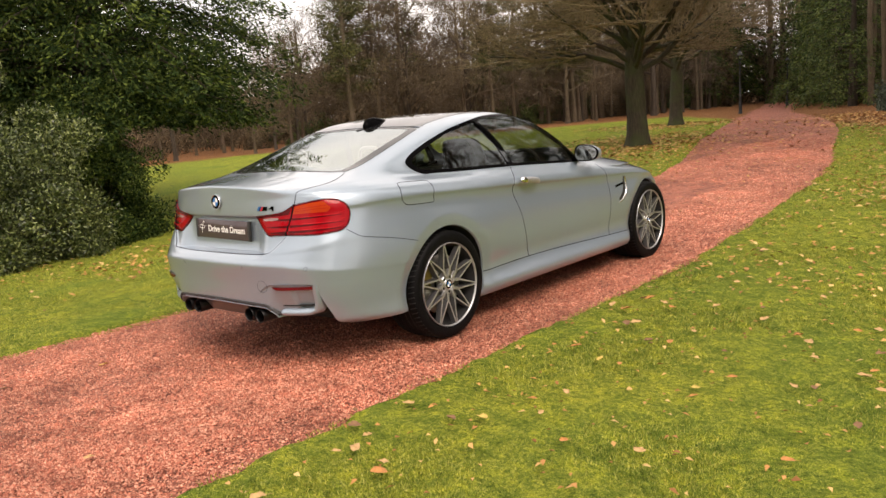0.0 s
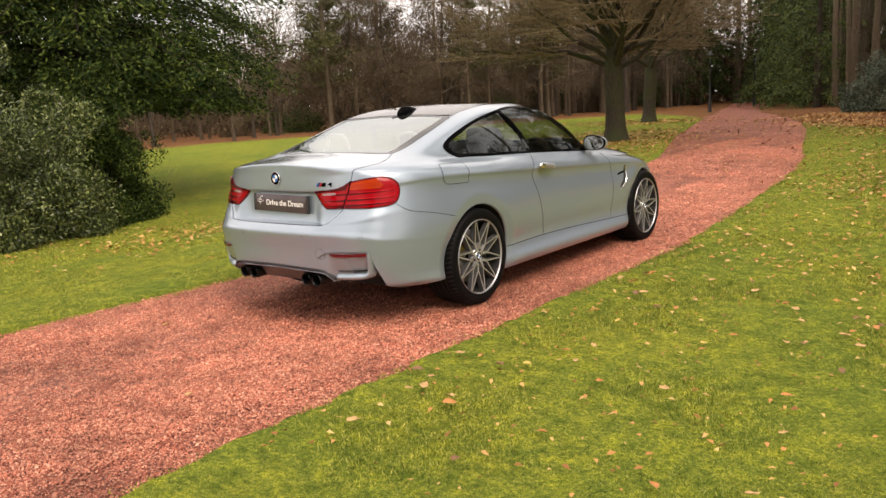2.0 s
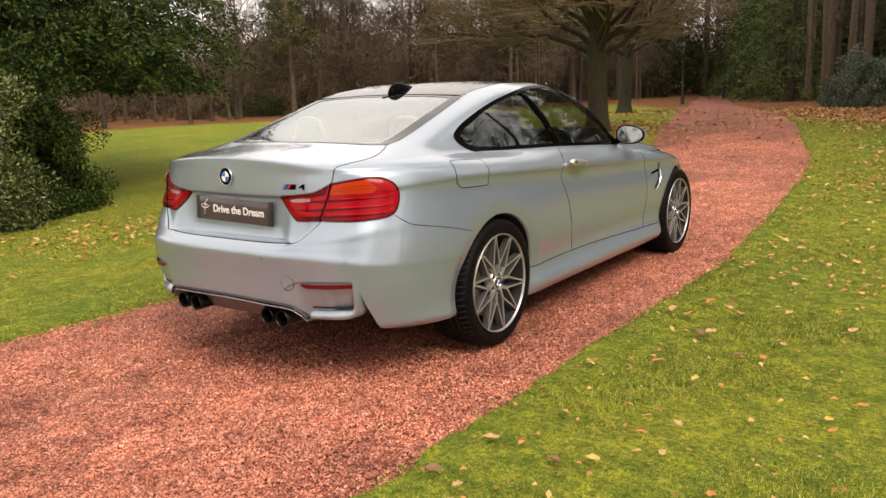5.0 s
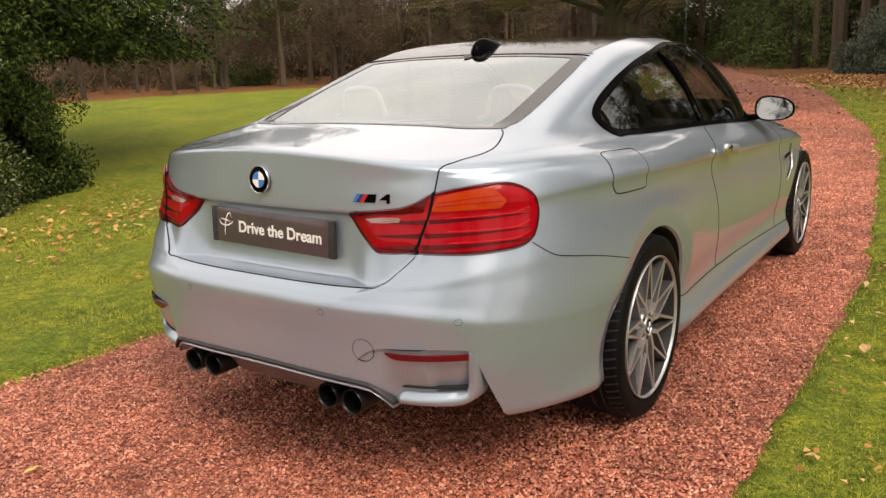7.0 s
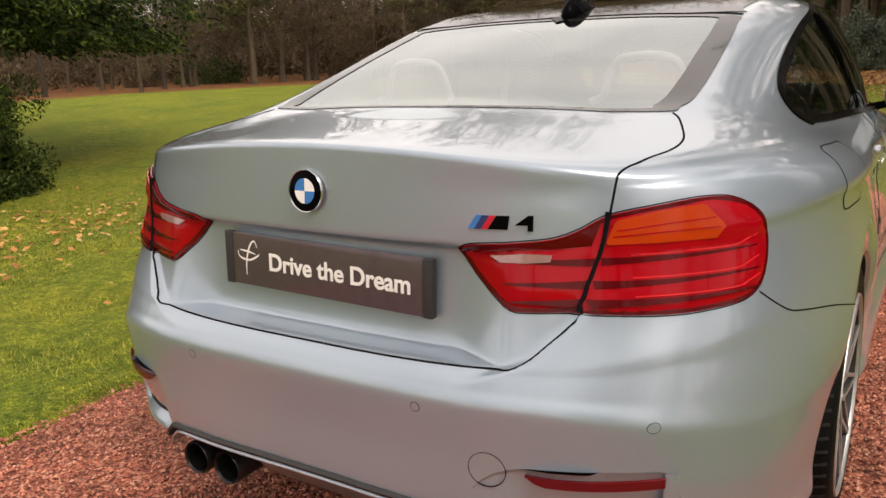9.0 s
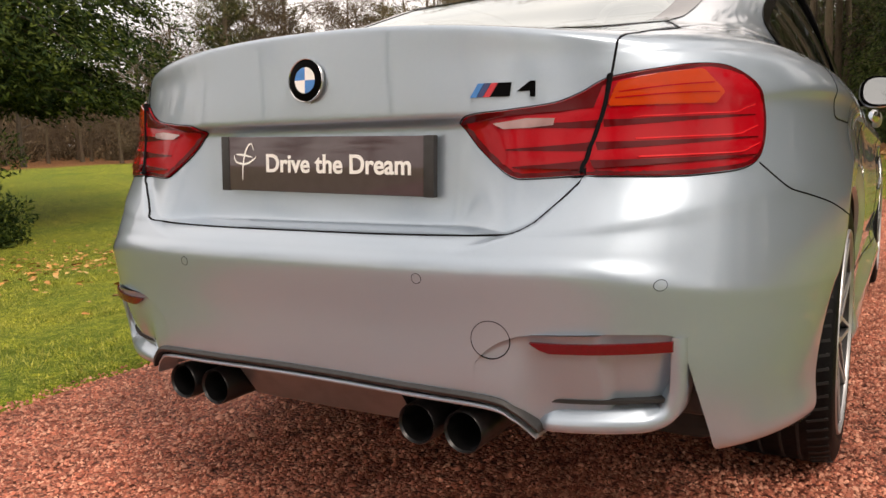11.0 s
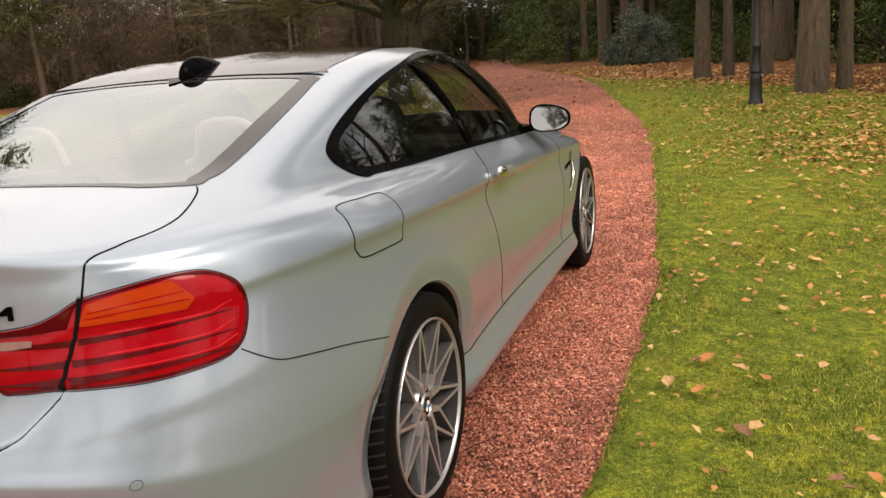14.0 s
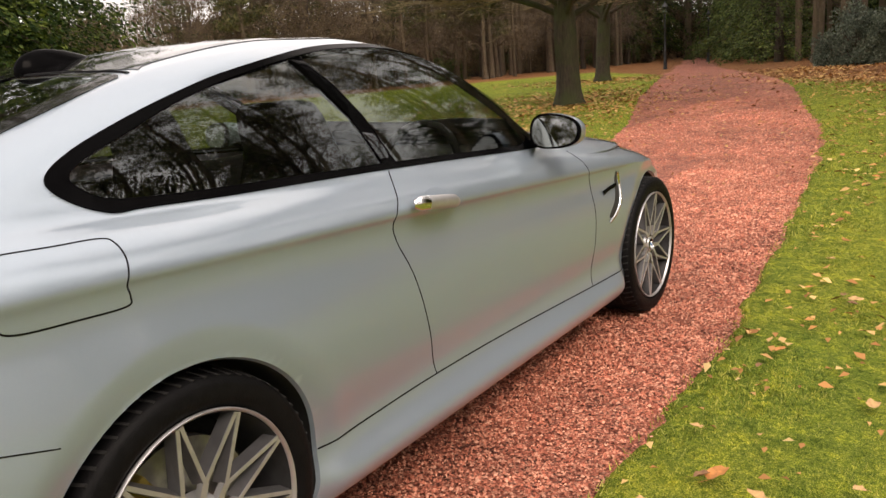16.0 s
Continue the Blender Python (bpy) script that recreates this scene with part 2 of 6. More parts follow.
# ---------------------------------------------------------------- building helpers
def mesh_of(name, verts, faces, material=None, smooth=False, sharp=None):
    me = bpy.data.meshes.new(name)
    me.from_pydata([tuple(map(float, v)) for v in verts], [], [tuple(int(i) for i in f) for f in faces])
    if material:
        me.materials.append(material)
    if smooth or sharp:
        me.polygons.foreach_set("use_smooth", [True] * len(me.polygons))
    if sharp:
        me.set_sharp_from_angle(angle=radians(sharp))
    me.update()
    return me


def quick_mesh(name, verts, loops, per, material):
    """A large mesh from numpy arrays, all faces with the same number of corners."""
    me = bpy.data.meshes.new(name)
    verts, loops = np.asarray(verts, np.float32), np.asarray(loops, np.int32)
    n = len(loops) // per
    me.vertices.add(len(verts)), me.loops.add(len(loops)), me.polygons.add(n)
    me.vertices.foreach_set("co", verts.ravel())
    me.loops.foreach_set("vertex_index", loops)
    me.polygons.foreach_set("loop_start", np.arange(0, n * per, per, dtype=np.int32))
    me.materials.append(material)
    me.update(calc_edges=True)
    return me


def part(name, geo, material, parent, label="", smooth=None):
    """Links a bmesh or a mesh as one part under a thing."""
    if isinstance(geo, bmesh.types.BMesh):
        me = bpy.data.meshes.new(name)
        geo.to_mesh(me)
        geo.free()
        me.materials.append(material)
        if smooth:
            me.polygons.foreach_set("use_smooth", [True] * len(me.polygons))
            me.set_sharp_from_angle(angle=radians(smooth))
    else:
        me = geo
        if not me.materials:
            me.materials.append(material)
    ob = new(name, me)
    ob.parent = parent
    return tagged(ob, label)


def thing(name, label, category, group="", kind="", at=(0, 0, 0)):
    ob = new(name)
    ob.empty_display_size = 0.1
    ob.location = at
    return tagged(ob, label, category, group, kind)


def box(bm, lo, hi, bevel=0.0, m=None):
    made = bmesh.ops.create_cube(bm, size=1.0)["verts"]
    lo, hi = Vector(lo), Vector(hi)
    for v in made:
        v.co = Vector([(lo[i] + hi[i]) / 2 + v.co[i] * (hi[i] - lo[i]) for i in range(3)])
    if bevel:
        edges = list({e for v in made for e in v.link_edges})
        res = bmesh.ops.bevel(bm, geom=edges, offset=bevel, segments=3, profile=0.5, affect="EDGES")
        made = list({v for f in res["faces"] for v in f.verts} | {v for v in made if v.is_valid})
    if m:
        bmesh.ops.transform(bm, matrix=m, verts=made)
    return made


def lathe(bm, profile, sides=32, m=None):
    """Turns (radius, height) pairs round z."""
    rings = []
    for r, h in profile:
        rings.append([bm.verts.new((r * math.cos(a), r * math.sin(a), h)) for a in np.linspace(0, 2 * math.pi, sides, endpoint=False)])
    for a, b in zip(rings, rings[1:]):
        for i in range(sides):
            bm.faces.new((a[i], a[(i + 1) % sides], b[(i + 1) % sides], b[i]))
    if m:
        bmesh.ops.transform(bm, matrix=m, verts=[v for ring in rings for v in ring])
    return rings


def tube_arrays(points, radii, sides=6):
    """Vertices and quads of a tube along points."""
    points = np.asarray(points, float)
    tang = np.gradient(points, axis=0)
    tang /= np.linalg.norm(tang, axis=1)[:, None] + 1e-9
    ref = np.array([0.31, 0.95, 0.05]) if abs(tang[0][2]) > 0.7 else np.array([0.0, 0.0, 1.0])
    side = np.cross(tang, ref)
    side /= np.linalg.norm(side, axis=1)[:, None] + 1e-9
    up = np.cross(side, tang)
    ang = np.linspace(0, 2 * math.pi, sides, endpoint=False)
    ring = np.cos(ang)[None, :, None] * side[:, None, :] + np.sin(ang)[None, :, None] * up[:, None, :]
    verts = (points[:, None, :] + ring * np.asarray(radii, float)[:, None, None]).reshape(-1, 3)
    i, j = np.meshgrid(np.arange(len(points) - 1), np.arange(sides), indexing="ij")
    a = i * sides + j
    b = i * sides + (j + 1) % sides
    quads = np.stack([a, b, b + sides, a + sides], -1).reshape(-1, 4)
    return verts, quads


class Heap:
    """Collects many arrays of vertices and faces of one kind into one mesh."""

    def __init__(self, per):
        self.v, self.f, self.n, self.per = [], [], 0, per

    def add(self, verts, faces):
        self.v.append(np.asarray(verts)), self.f.append(np.asarray(faces) + self.n)
        self.n += len(verts)

    def mesh(self, name, material, smooth=False):
        me = quick_mesh(name, np.concatenate(self.v), np.concatenate([f.ravel() for f in self.f]), self.per, material)
        if smooth:
            me.polygons.foreach_set("use_smooth", [True] * len(me.polygons))
        return me


def bar(bm, a, b, w, h, up=(0, 0, 1)):
    """A square bar from a to b, w across and h along up."""
    a, b, up = Vector(a), Vector(b), Vector(up)
    d = (b - a).normalized()
    s = d.cross(up).normalized()
    u = s.cross(d)
    ring = [[bm.verts.new(p + s * x * w / 2 + u * z * h / 2) for x, z in ((-1, -1), (1, -1), (1, 1), (-1, 1))] for p in (a, b)]
    for i in range(4):
        bm.faces.new((ring[0][i], ring[0][(i + 1) % 4], ring[1][(i + 1) % 4], ring[1][i]))
    bm.faces.new(ring[0][::-1]), bm.faces.new(ring[1])


def smooth_loop(points, n=12, closed=True):
    """A Catmull-Rom curve through points."""
    p = np.asarray(points, float)
    k = len(p)
    out = []
    for i in range(k if closed else k - 1):
        q = [p[(i + j) % k] if closed else p[min(max(i + j, 0), k - 1)] for j in (-1, 0, 1, 2)]
        for t in np.linspace(0, 1, n, endpoint=False):
            out.append(0.5 * ((2 * q[1]) + (q[2] - q[0]) * t + (2 * q[0] - 5 * q[1] + 4 * q[2] - q[3]) * t * t + (3 * q[1] - q[0] - 3 * q[2] + q[3]) * t**3))
    if not closed:
        out.append(p[-1])
    return np.array(out)


# ---------------------------------------------------------------- ground, drive, lawn
def lerp(x, *pairs):
    return np.interp(x, [p[0] for p in pairs], [p[1] for p in pairs])


def ease(x, a, b):
    t = np.clip((np.asarray(x, float) - a) / (b - a), 0, 1)
    return t * t * (3 - 2 * t)


def height(x, y):
    """The lie of the land, without the lawn's edge."""
    z = lerp(y, (-80, -0.5), (-8, -0.03), (3.5, 0.0), (12, 0.14), (18, 0.27), (30, 0.31), (65, 0.40), (400, 0.8))
    dip = lerp(x, (-90, 1.0), (-45, 0.35), (-27, -0.12), (-17, -0.42), (-9, -0.5), (-6.5, -0.38), (-2.2, -0.02), (-1.8, 0), (1.4, 0), (3.2, -0.09), (9, -0.14), (60, 0.3))
    fade = 1 - 0.85 * ease(y, 5, 19)
    return z + dip * fade


def drive_left(y):
    return lerp(y, (-40, -5.0), (-14, -2.0), (-5, -1.7), (0, -1.62), (4, -1.62), (7, -1.75), (9.4, -2.1), (12, -2.85), (18, -4.85), (29, -8.2), (42, -12.0), (65, -18.6), (120, -36))


def drive_right(y):
    return lerp(y, (-40, -1.5), (-14, 1.2), (-5, 1.34), (2.6, 1.34), (3.6, 1.24), (5.2, 1.1), (7.8, 0.84), (9.5, 0.62), (11.3, 0.28), (13.2, -0.22), (16, -0.85), (19, -1.5), (24, -2.9), (30, -4.9), (42, -9.6), (65, -16.2), (120, -33))


def wobble(x, y, s=1.0, seed=0.0):
    return np.array([noise.noise(Vector((a * s, b * s, seed))) for a, b in zip(np.ravel(x), np.ravel(y))]).reshape(np.shape(x))


def spaced(*runs):
    out = []
    for a, b, n in runs:
        out += list(np.linspace(a, b, n, endpoint=False))
    return np.array(out + [runs[-1][1]])


def build_ground():
    xs = spaced((-900, -90, 10), (-90, -30, 20), (-30, -9, 34), (-9, -2.4, 50), (-2.4, -1.2, 32), (-1.2, 0.9, 12), (0.9, 4.6, 92), (4.6, 12, 30), (12, 40, 20), (40, 900, 12))
    ys = spaced((-900, -60, 8), (-60, -10, 24), (-10, -3, 40), (-3, 6, 200), (6, 14, 90), (14, 30, 70), (30, 90, 60), (90, 900, 12))
    gx, gy = np.meshgrid(xs, ys)
    near = (np.abs(gx) < 12) & (gy > -10) & (gy < 40)
    w = np.zeros_like(gx)
    w[near] = wobble(gx[near], gy[near], 3.1) * 0.05 + wobble(gx[near], gy[near], 9.0, 4.0) * 0.03
    inside = np.minimum(gx - (drive_left(gy) + w), (drive_right(gy) + w) - gx)
    rough = np.zeros_like(gx)
    rough[near] = wobble(gx[near], gy[near], 1.3, 9.0) * 0.02 + wobble(gx[near], gy[near], 14.0, 2.0) * 0.006
    gz = height(gx, gy) + 0.03 + rough - 0.11 * ease(inside, -0.03, 0.10)
    gz = np.where(np.hypot(gx, gy) > 150, gz - 0.3, gz)
    ny, nx = gx.shape
    i, j = np.meshgrid(np.arange(ny - 1), np.arange(nx - 1), indexing="ij")
    a = i * nx + j
    quads = np.stack([a, a + 1, a + nx + 1, a + nx], -1)
    me = quick_mesh("ground", np.stack([gx, gy, gz], -1).reshape(-1, 3), quads.ravel(), 4, LAWN)
    me.polygons.foreach_set("use_smooth", [True] * len(me.polygons))
    return tagged(new("ground", me), "mown green autumn lawn sloping gently beside a red drive", "lawn", kind="structure")


def build_drive():
    ys = spaced((-40, -6, 30), (-6, 6, 110), (6, 30, 90), (30, 120, 50))
    us = np.linspace(-0.06, 1.06, 44)
    gy, gu = np.meshgrid(ys, us, indexing="ij")
    gx = drive_left(gy) * (1 - gu) + drive_right(gy) * gu
    gz = height(gx, gy) + 0.012 * np.sin(np.pi * np.clip(gu, 0, 1)) - 0.012
    near = (gy > -6) & (gy < 30)
    gz[near] += wobble(gx[near], gy[near], 2.2, 5.0) * 0.008
    gz -= 0.006 * np.exp(-(((gx - 0.8) / 0.25) ** 2)) + 0.006 * np.exp(-(((gx + 0.8) / 0.25) ** 2))
    ny, nx = gx.shape
    i, j = np.meshgrid(np.arange(ny - 1), np.arange(nx - 1), indexing="ij")
    a = i * nx + j
    quads = np.stack([a, a + 1, a + nx + 1, a + nx], -1)
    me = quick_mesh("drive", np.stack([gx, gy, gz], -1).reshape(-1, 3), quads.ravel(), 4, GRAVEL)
    me.polygons.foreach_set("use_smooth", [True] * len(me.polygons))
    return tagged(new("road", me), "curving drive of loose red granite gravel", "gravel drive", kind="structure")


ground = build_ground()
drive = build_drive()


# ---------------------------------------------------------------- the car
# Its rear axle stands over the origin, its nose points along +y, its wheels on z = 0.
# The skin is a set of rows, each running round the car in plan from the middle of the tail to the middle of the nose.
# name of each column: rear y and z, front y and z, half width and z at the side, squareness at the rear
R_Y = [-0.9, -1.025, -1.074, -1.080, -1.092, -1.080, -1.048, -0.99, -0.98, -0.978, -1.002, -1.003, -1.004, -1.000, -0.982, -0.72, -0.5, -0.13, 0.21, 0.5, 0.66]
R_Z = [0.250, 0.286, 0.42, 0.52, 0.622, 0.655, 0.684, 0.692, 0.75, 0.872, 0.893, 0.975, 1.051, 1.061, 1.0645, 1.081, 1.1, 1.217, 1.315, 1.374, 1.394]
F_Y = [3.42, 3.5, 3.55, 3.58, 3.59, 3.585, 3.57, 3.55, 3.52, 3.48, 3.41, 3.32, 3.05, 2.85, 2.62, 2.25, 2.03, 1.66, 1.24, 0.98, 0.86]
F_Z = [0.17, 0.22, 0.3, 0.4, 0.5, 0.56, 0.61, 0.65, 0.68, 0.71, 0.74, 0.77, 0.845, 0.885, 0.925, 0.975, 1.005, 1.215, 1.350, 1.386, 1.397]
S_X = [0.83, 0.865, 0.886, 0.878, 0.884, 0.8885, 0.8835, 0.88, 0.874, 0.88, 0.886, 0.876, 0.85, 0.835, 0.82, 0.79, 0.766, 0.732, 0.676, 0.47, 0]
S_Z = [0.17, 0.19, 0.26, 0.35, 0.47, 0.61, 0.70, 0.73, 0.795, 0.853, 0.873, 0.91, 0.945, 0.962, 0.978, 1.02, 1.1, 1.235, 1.343, 1.386, 1.399]
SQ_R = [3, 3.2, 3.4, 3.5, 3.5, 3.4, 3.3, 3.3, 3.2, 3, 3, 3, 3.2, 3.3, 3.4, 3.8, 4.2, 3.8, 3.4, 2.6, 2.2]
# the tail away from the middle, where there is no ledge under the boot lid
T_Y = [-0.9, -1.025, -1.074, -1.080, -1.092, -1.080, -1.068, -1.0645, -1.040, -1.006, -1.004, -1.003, -1.004, -1.000, -0.982, -0.72, -0.5, -0.13, 0.21, 0.5, 0.66]
# the boot lid beside its plate recess
L_Y = T_Y[:6] + [-1.050, -1.044, -1.024] + T_Y[9:]
RISE = [0, 0, 0, 0, 0, 0.006, 0.024, 0.03, 0.042, 0.05, 0.052, 0.052, 0.052, 0.052, 0.052, 0.05, 0.035, 0.012, 0, 0, 0]
C_R = [-0.1, -0.1, -0.1, -0.1, -0.1, -0.1, -0.1, -0.1, -0.1, -0.1, -0.08, -0.05, 0, 0.02, 0.05, 0.15, 0.3, 0.5, 0.65, 0.72, 0.75]
C_F = [2.5, 2.5, 2.5, 2.5, 2.5, 2.5, 2.5, 2.5, 2.45, 2.4, 2.3, 2.2, 1.9, 1.75, 1.6, 1.3, 1.45, 1.25, 0.98, 0.85, 0.77]
STEPS = 8
N_REAR, N_SIDE, N_FRONT = 150, 130, 70
HUB_R, HUB_F = (0.0, 0.338), (2.812, 0.336)
ARCH_R, ARCH_F = 0.372, 0.368


def refine(column):
    """Cubic rows between the key rows, kept from overshooting."""
    p = np.asarray(column, float)
    d = np.diff(p)
    m = np.zeros_like(p)
    m[1:-1] = np.where(d[:-1] * d[1:] > 0, 2 * d[:-1] * d[1:] / (d[:-1] + d[1:] + 1e-12), 0)
    m[0], m[-1] = d[0], d[-1]
    out = []
    for i in range(len(p) - 1):
        for t in np.arange(STEPS) / STEPS:
            out.append((2 * t**3 - 3 * t**2 + 1) * p[i] + (t**3 - 2 * t**2 + t) * m[i] + (-2 * t**3 + 3 * t**2) * p[i + 1] + (t**3 - t**2) * m[i + 1])
    return np.array(out + [p[-1]])


def quarter(n, square):
    """Evenly spaced points of a superellipse quarter, (0, 1) to (1, 0)."""
    th = np.linspace(0, math.pi / 2, 600)
    x, y = np.sin(th) ** (2 / square), np.cos(th) ** (2 / square)
    s = np.r_[0, np.cumsum(np.hypot(np.diff(x), np.diff(y)))]
    want = np.linspace(0, s[-1], n)
    return np.interp(want, s, x), np.interp(want, s, y)


def body_grid():
    cols = [refine(c) for c in (R_Y, R_Z, F_Y, F_Z, S_X, S_Z, SQ_R, RISE, C_R, C_F, T_Y, L_Y)]
    rows = []
    for k, (ry, rz, fy, fz, sx, sz, sq, rise, cr, cf, ty, ly) in enumerate(zip(*cols)):
        v = k / (len(cols[0]) - 1)
        qx, qy = quarter(N_REAR, sq)
        fx, fq = quarter(N_FRONT, 2.6 if v < 0.6 else 3.2)
        x = np.r_[qx * sx, np.full(N_SIDE, sx), fx[::-1] * sx]
        plate_side = ease(qx * sx, 0.30, 0.44)
        gap = lerp(rz, (0.66, 0.36), (0.684, 0.43), (0.703, 0.475), (0.729, 0.502), (0.758, 0.53), (0.786, 0.549), (0.87, 0.566))
        tail = ease(qx * sx, gap - 0.010, gap + 0.010)
        rear = (ry * (1 - plate_side) + ly * plate_side) * (1 - tail) + ty * tail
        y = np.r_[cr - (cr - rear) * qy, np.linspace(cr, cf, N_SIDE + 2)[1:-1], cf + (fy - cf) * fq[::-1]]
        side = sz + rise * (0.88 - np.clip(y, -0.6, 2.4))
        wr = np.r_[ease(1 - qy, 0.0, 1.0) * 0.5 + 0.5 * ease(qx, 0.55, 1.0), np.ones(N_SIDE + N_FRONT)]
        low_tail = 1 - ease(sz, 0.24, 0.66)
        wr = np.where(y < 0.3, ease(y, -0.36, -0.26), 1.0) * low_tail + wr * (1 - low_tail)
        wf = np.r_[np.zeros(N_REAR + N_SIDE), ease(fq[::-1], 0.0, 1.0)]
        z = rz * (1 - wr) + side * wr
        z = z * (1 - wf) + fz * wf
        # the boot lid is crowned
        z[:N_REAR] -= 0.042 * math.exp(-(((rz - 1.05) / 0.045) ** 2)) * np.minimum(1.2, (x[:N_REAR] / 0.59) ** 2) * (1 - wr[:N_REAR])
        # under the lamps the width follows the height, so that the bumper's flank stays even
        by_height = np.interp(z, cols[5], cols[4])
        k_low = (1 - float(ease(sz, 0.64, 0.80))) * (1 - ease(y, -0.2, 0.25))
        x = x * (1 + k_low * (by_height / max(sx, 0.01) - 1))
        # the crease along the flank, undercut
        if sz < 0.885:
            x = x - 0.0075 * math.exp(-(((0.885 - sz) / 0.125) ** 2)) * float(ease(0.885 - sz, 0.0, 0.065)) * ease(y, -0.80, -0.45) * (1 - ease(y, 1.5, 2.2))
        # broad hips over the wheels, a waist between them, and a cabin that narrows to the rear
        low = math.exp(-(((sz - 0.60) / 0.27) ** 2))
        heel = math.exp(-(((sz - 0.60) / (0.27 if sz > 0.60 else 0.30)) ** 2))
        ahead = ease(y, -0.05, 0.38)
        x = x * (1 + 0.052 * (heel * (1 - ahead) + low * ahead) * np.exp(-(((y - 0.02) / 0.50) ** 2)) + 0.026 * low * np.exp(-(((y - 2.80) / 0.42) ** 2)) - 0.012 * low * np.exp(-(((y - 1.3) / 0.5) ** 2)))
        # the skirt: doors tucked in at their foot, a ledge standing out below them
        between = ease(y, 0.30, 0.52) * (1 - ease(y, 2.34, 2.50))
        swell = 1 + 0.15 * (1 - ease(y, 0.36, 0.85))
        x = x + between * (0.019 * swell * math.exp(-(((sz - 0.235) / 0.05) ** 2)) - 0.013 * math.exp(-(((sz - 0.385) / 0.075) ** 2)))
        cabin = ease(v, 0.50, 0.76) * (1 - ease(v, 0.86, 0.98))
        x = x * (1 - 0.085 * cabin * ease(-y, -0.95, 0.15) - 0.015 * cabin * ease(y, 1.3, 1.9))
        rows.append(np.stack([x, y, z], -1))
    rows = np.array(rows)
    # the pillars flow evenly from row to row
    flow = (ease(np.arange(len(rows)), 14.0 * STEPS, 17.0 * STEPS)[:, None] * ease(rows[..., 0], 0.52, 0.66))[1:-1, :, None] * 0.5
    for _ in range(36):
        rows[1:-1] += flow * (0.5 * (rows[:-2] + rows[2:]) - rows[1:-1])
    return rows


def flat_of(points, frame_axes):
    return np.stack([points @ frame_axes[0], points @ frame_axes[1]], -1)


def within(poly, pts):
    """Which 2D points lie inside a polygon."""
    poly, pts = np.asarray(poly), np.asarray(pts)
    inside = np.zeros(len(pts), bool)
    x, y = pts[:, 0], pts[:, 1]
    for (x0, y0), (x1, y1) in zip(poly, np.roll(poly, -1, 0)):
        cross = ((y0 > y) != (y1 > y)) & (x < (x1 - x0) * (y - y0) / (y1 - y0 + 1e-12) + x0)
        inside ^= cross
    return inside


# ways of looking at the skin: (across, up, towards the skin)
FROM_RIGHT = (np.array([0, 1.0, 0]), np.array([0, 0, 1.0]), np.array([-1.0, 0, 0]))
FROM_REAR = (np.array([1.0, 0, 0]), np.array([0, 0, 1.0]), np.array([0, 1.0, 0]))
FROM_TOP = (np.array([1.0, 0, 0]), np.array([0, 1.0, 0]), np.array([0, 0, -1.0]))
_s = math.sqrt(0.5)
FROM_CORNER = (np.array([_s, _s, 0]), np.array([0, 0, 1.0]), np.array([-_s, _s, 0]))

# outlines, in metres of the view in which they are laid on
SIDE_WINDOW = smooth_loop([(-0.118, 1.106), (-0.094, 1.064), (-0.026, 1.028), (0.06, 1.024), (0.284, 1.013), (0.79, 0.996), (1.30, 0.970), (1.72, 0.946), (1.86, 0.952), (1.84, 1.00), (1.71, 1.112), (1.53, 1.215), (1.34, 1.296), (1.13, 1.342), (0.92, 1.354), (0.70, 1.342), (0.42, 1.297), (0.24, 1.252), (0.06, 1.194), (-0.062, 1.146)], 8)
SIDE_GLASS = smooth_loop([(-0.062, 1.104), (-0.036, 1.072), (0.002, 1.056), (0.07, 1.047), (0.284, 1.036), (0.79, 1.018), (1.30, 0.992), (1.70, 0.970), (1.77, 0.978), (1.74, 1.02), (1.65, 1.110), (1.49, 1.200), (1.31, 1.276), (1.12, 1.321), (0.92, 1.333), (0.70, 1.321), (0.43, 1.277), (0.25, 1.231), (0.085, 1.172), (-0.016, 1.136)], 8)
REAR_WINDOW = smooth_loop([(-0.50, -0.495), (0.0, -0.515), (0.50, -0.495), (0.565, -0.44), (0.575, -0.33), (0.565, -0.1), (0.545, 0.14), (0.52, 0.205), (0.3, 0.228), (0.0, 0.236), (-0.3, 0.228), (-0.52, 0.205), (-0.545, 0.14), (-0.565, -0.1), (-0.575, -0.33), (-0.565, -0.44)], 8)
REAR_GLASS = smooth_loop([(-0.46, -0.475), (0.0, -0.498), (0.46, -0.475), (0.505, -0.44), (0.515, -0.33), (0.505, -0.1), (0.49, 0.13), (0.47, 0.185), (0.3, 0.205), (0.0, 0.212), (-0.3, 0.205), (-0.47, 0.185), (-0.49, 0.13), (-0.505, -0.1), (-0.515, -0.33), (-0.505, -0.44)], 8)
SCREEN = smooth_loop([(-0.66, 1.86), (0.0, 1.97), (0.66, 1.86), (0.68, 1.78), (0.62, 1.45), (0.55, 1.24), (0.3, 1.20), (0.0, 1.19), (-0.3, 1.20), (-0.55, 1.24), (-0.62, 1.45), (-0.68, 1.78)], 8)
SIDE_GLASS = SIDE_GLASS + (SIDE_GLASS - SIDE_GLASS.mean(0)) * (0.008, 0.04)
ROOF_PANEL = smooth_loop([(-0.50, 0.245), (0.0, 0.262), (0.50, 0.245), (0.525, 0.30), (0.545, 0.6), (0.545, 0.9), (0.53, 1.17), (0.3, 1.175), (0.0, 1.17), (-0.3, 1.175), (-0.53, 1.17), (-0.545, 0.9), (-0.545, 0.6), (-0.525, 0.30)], 6)


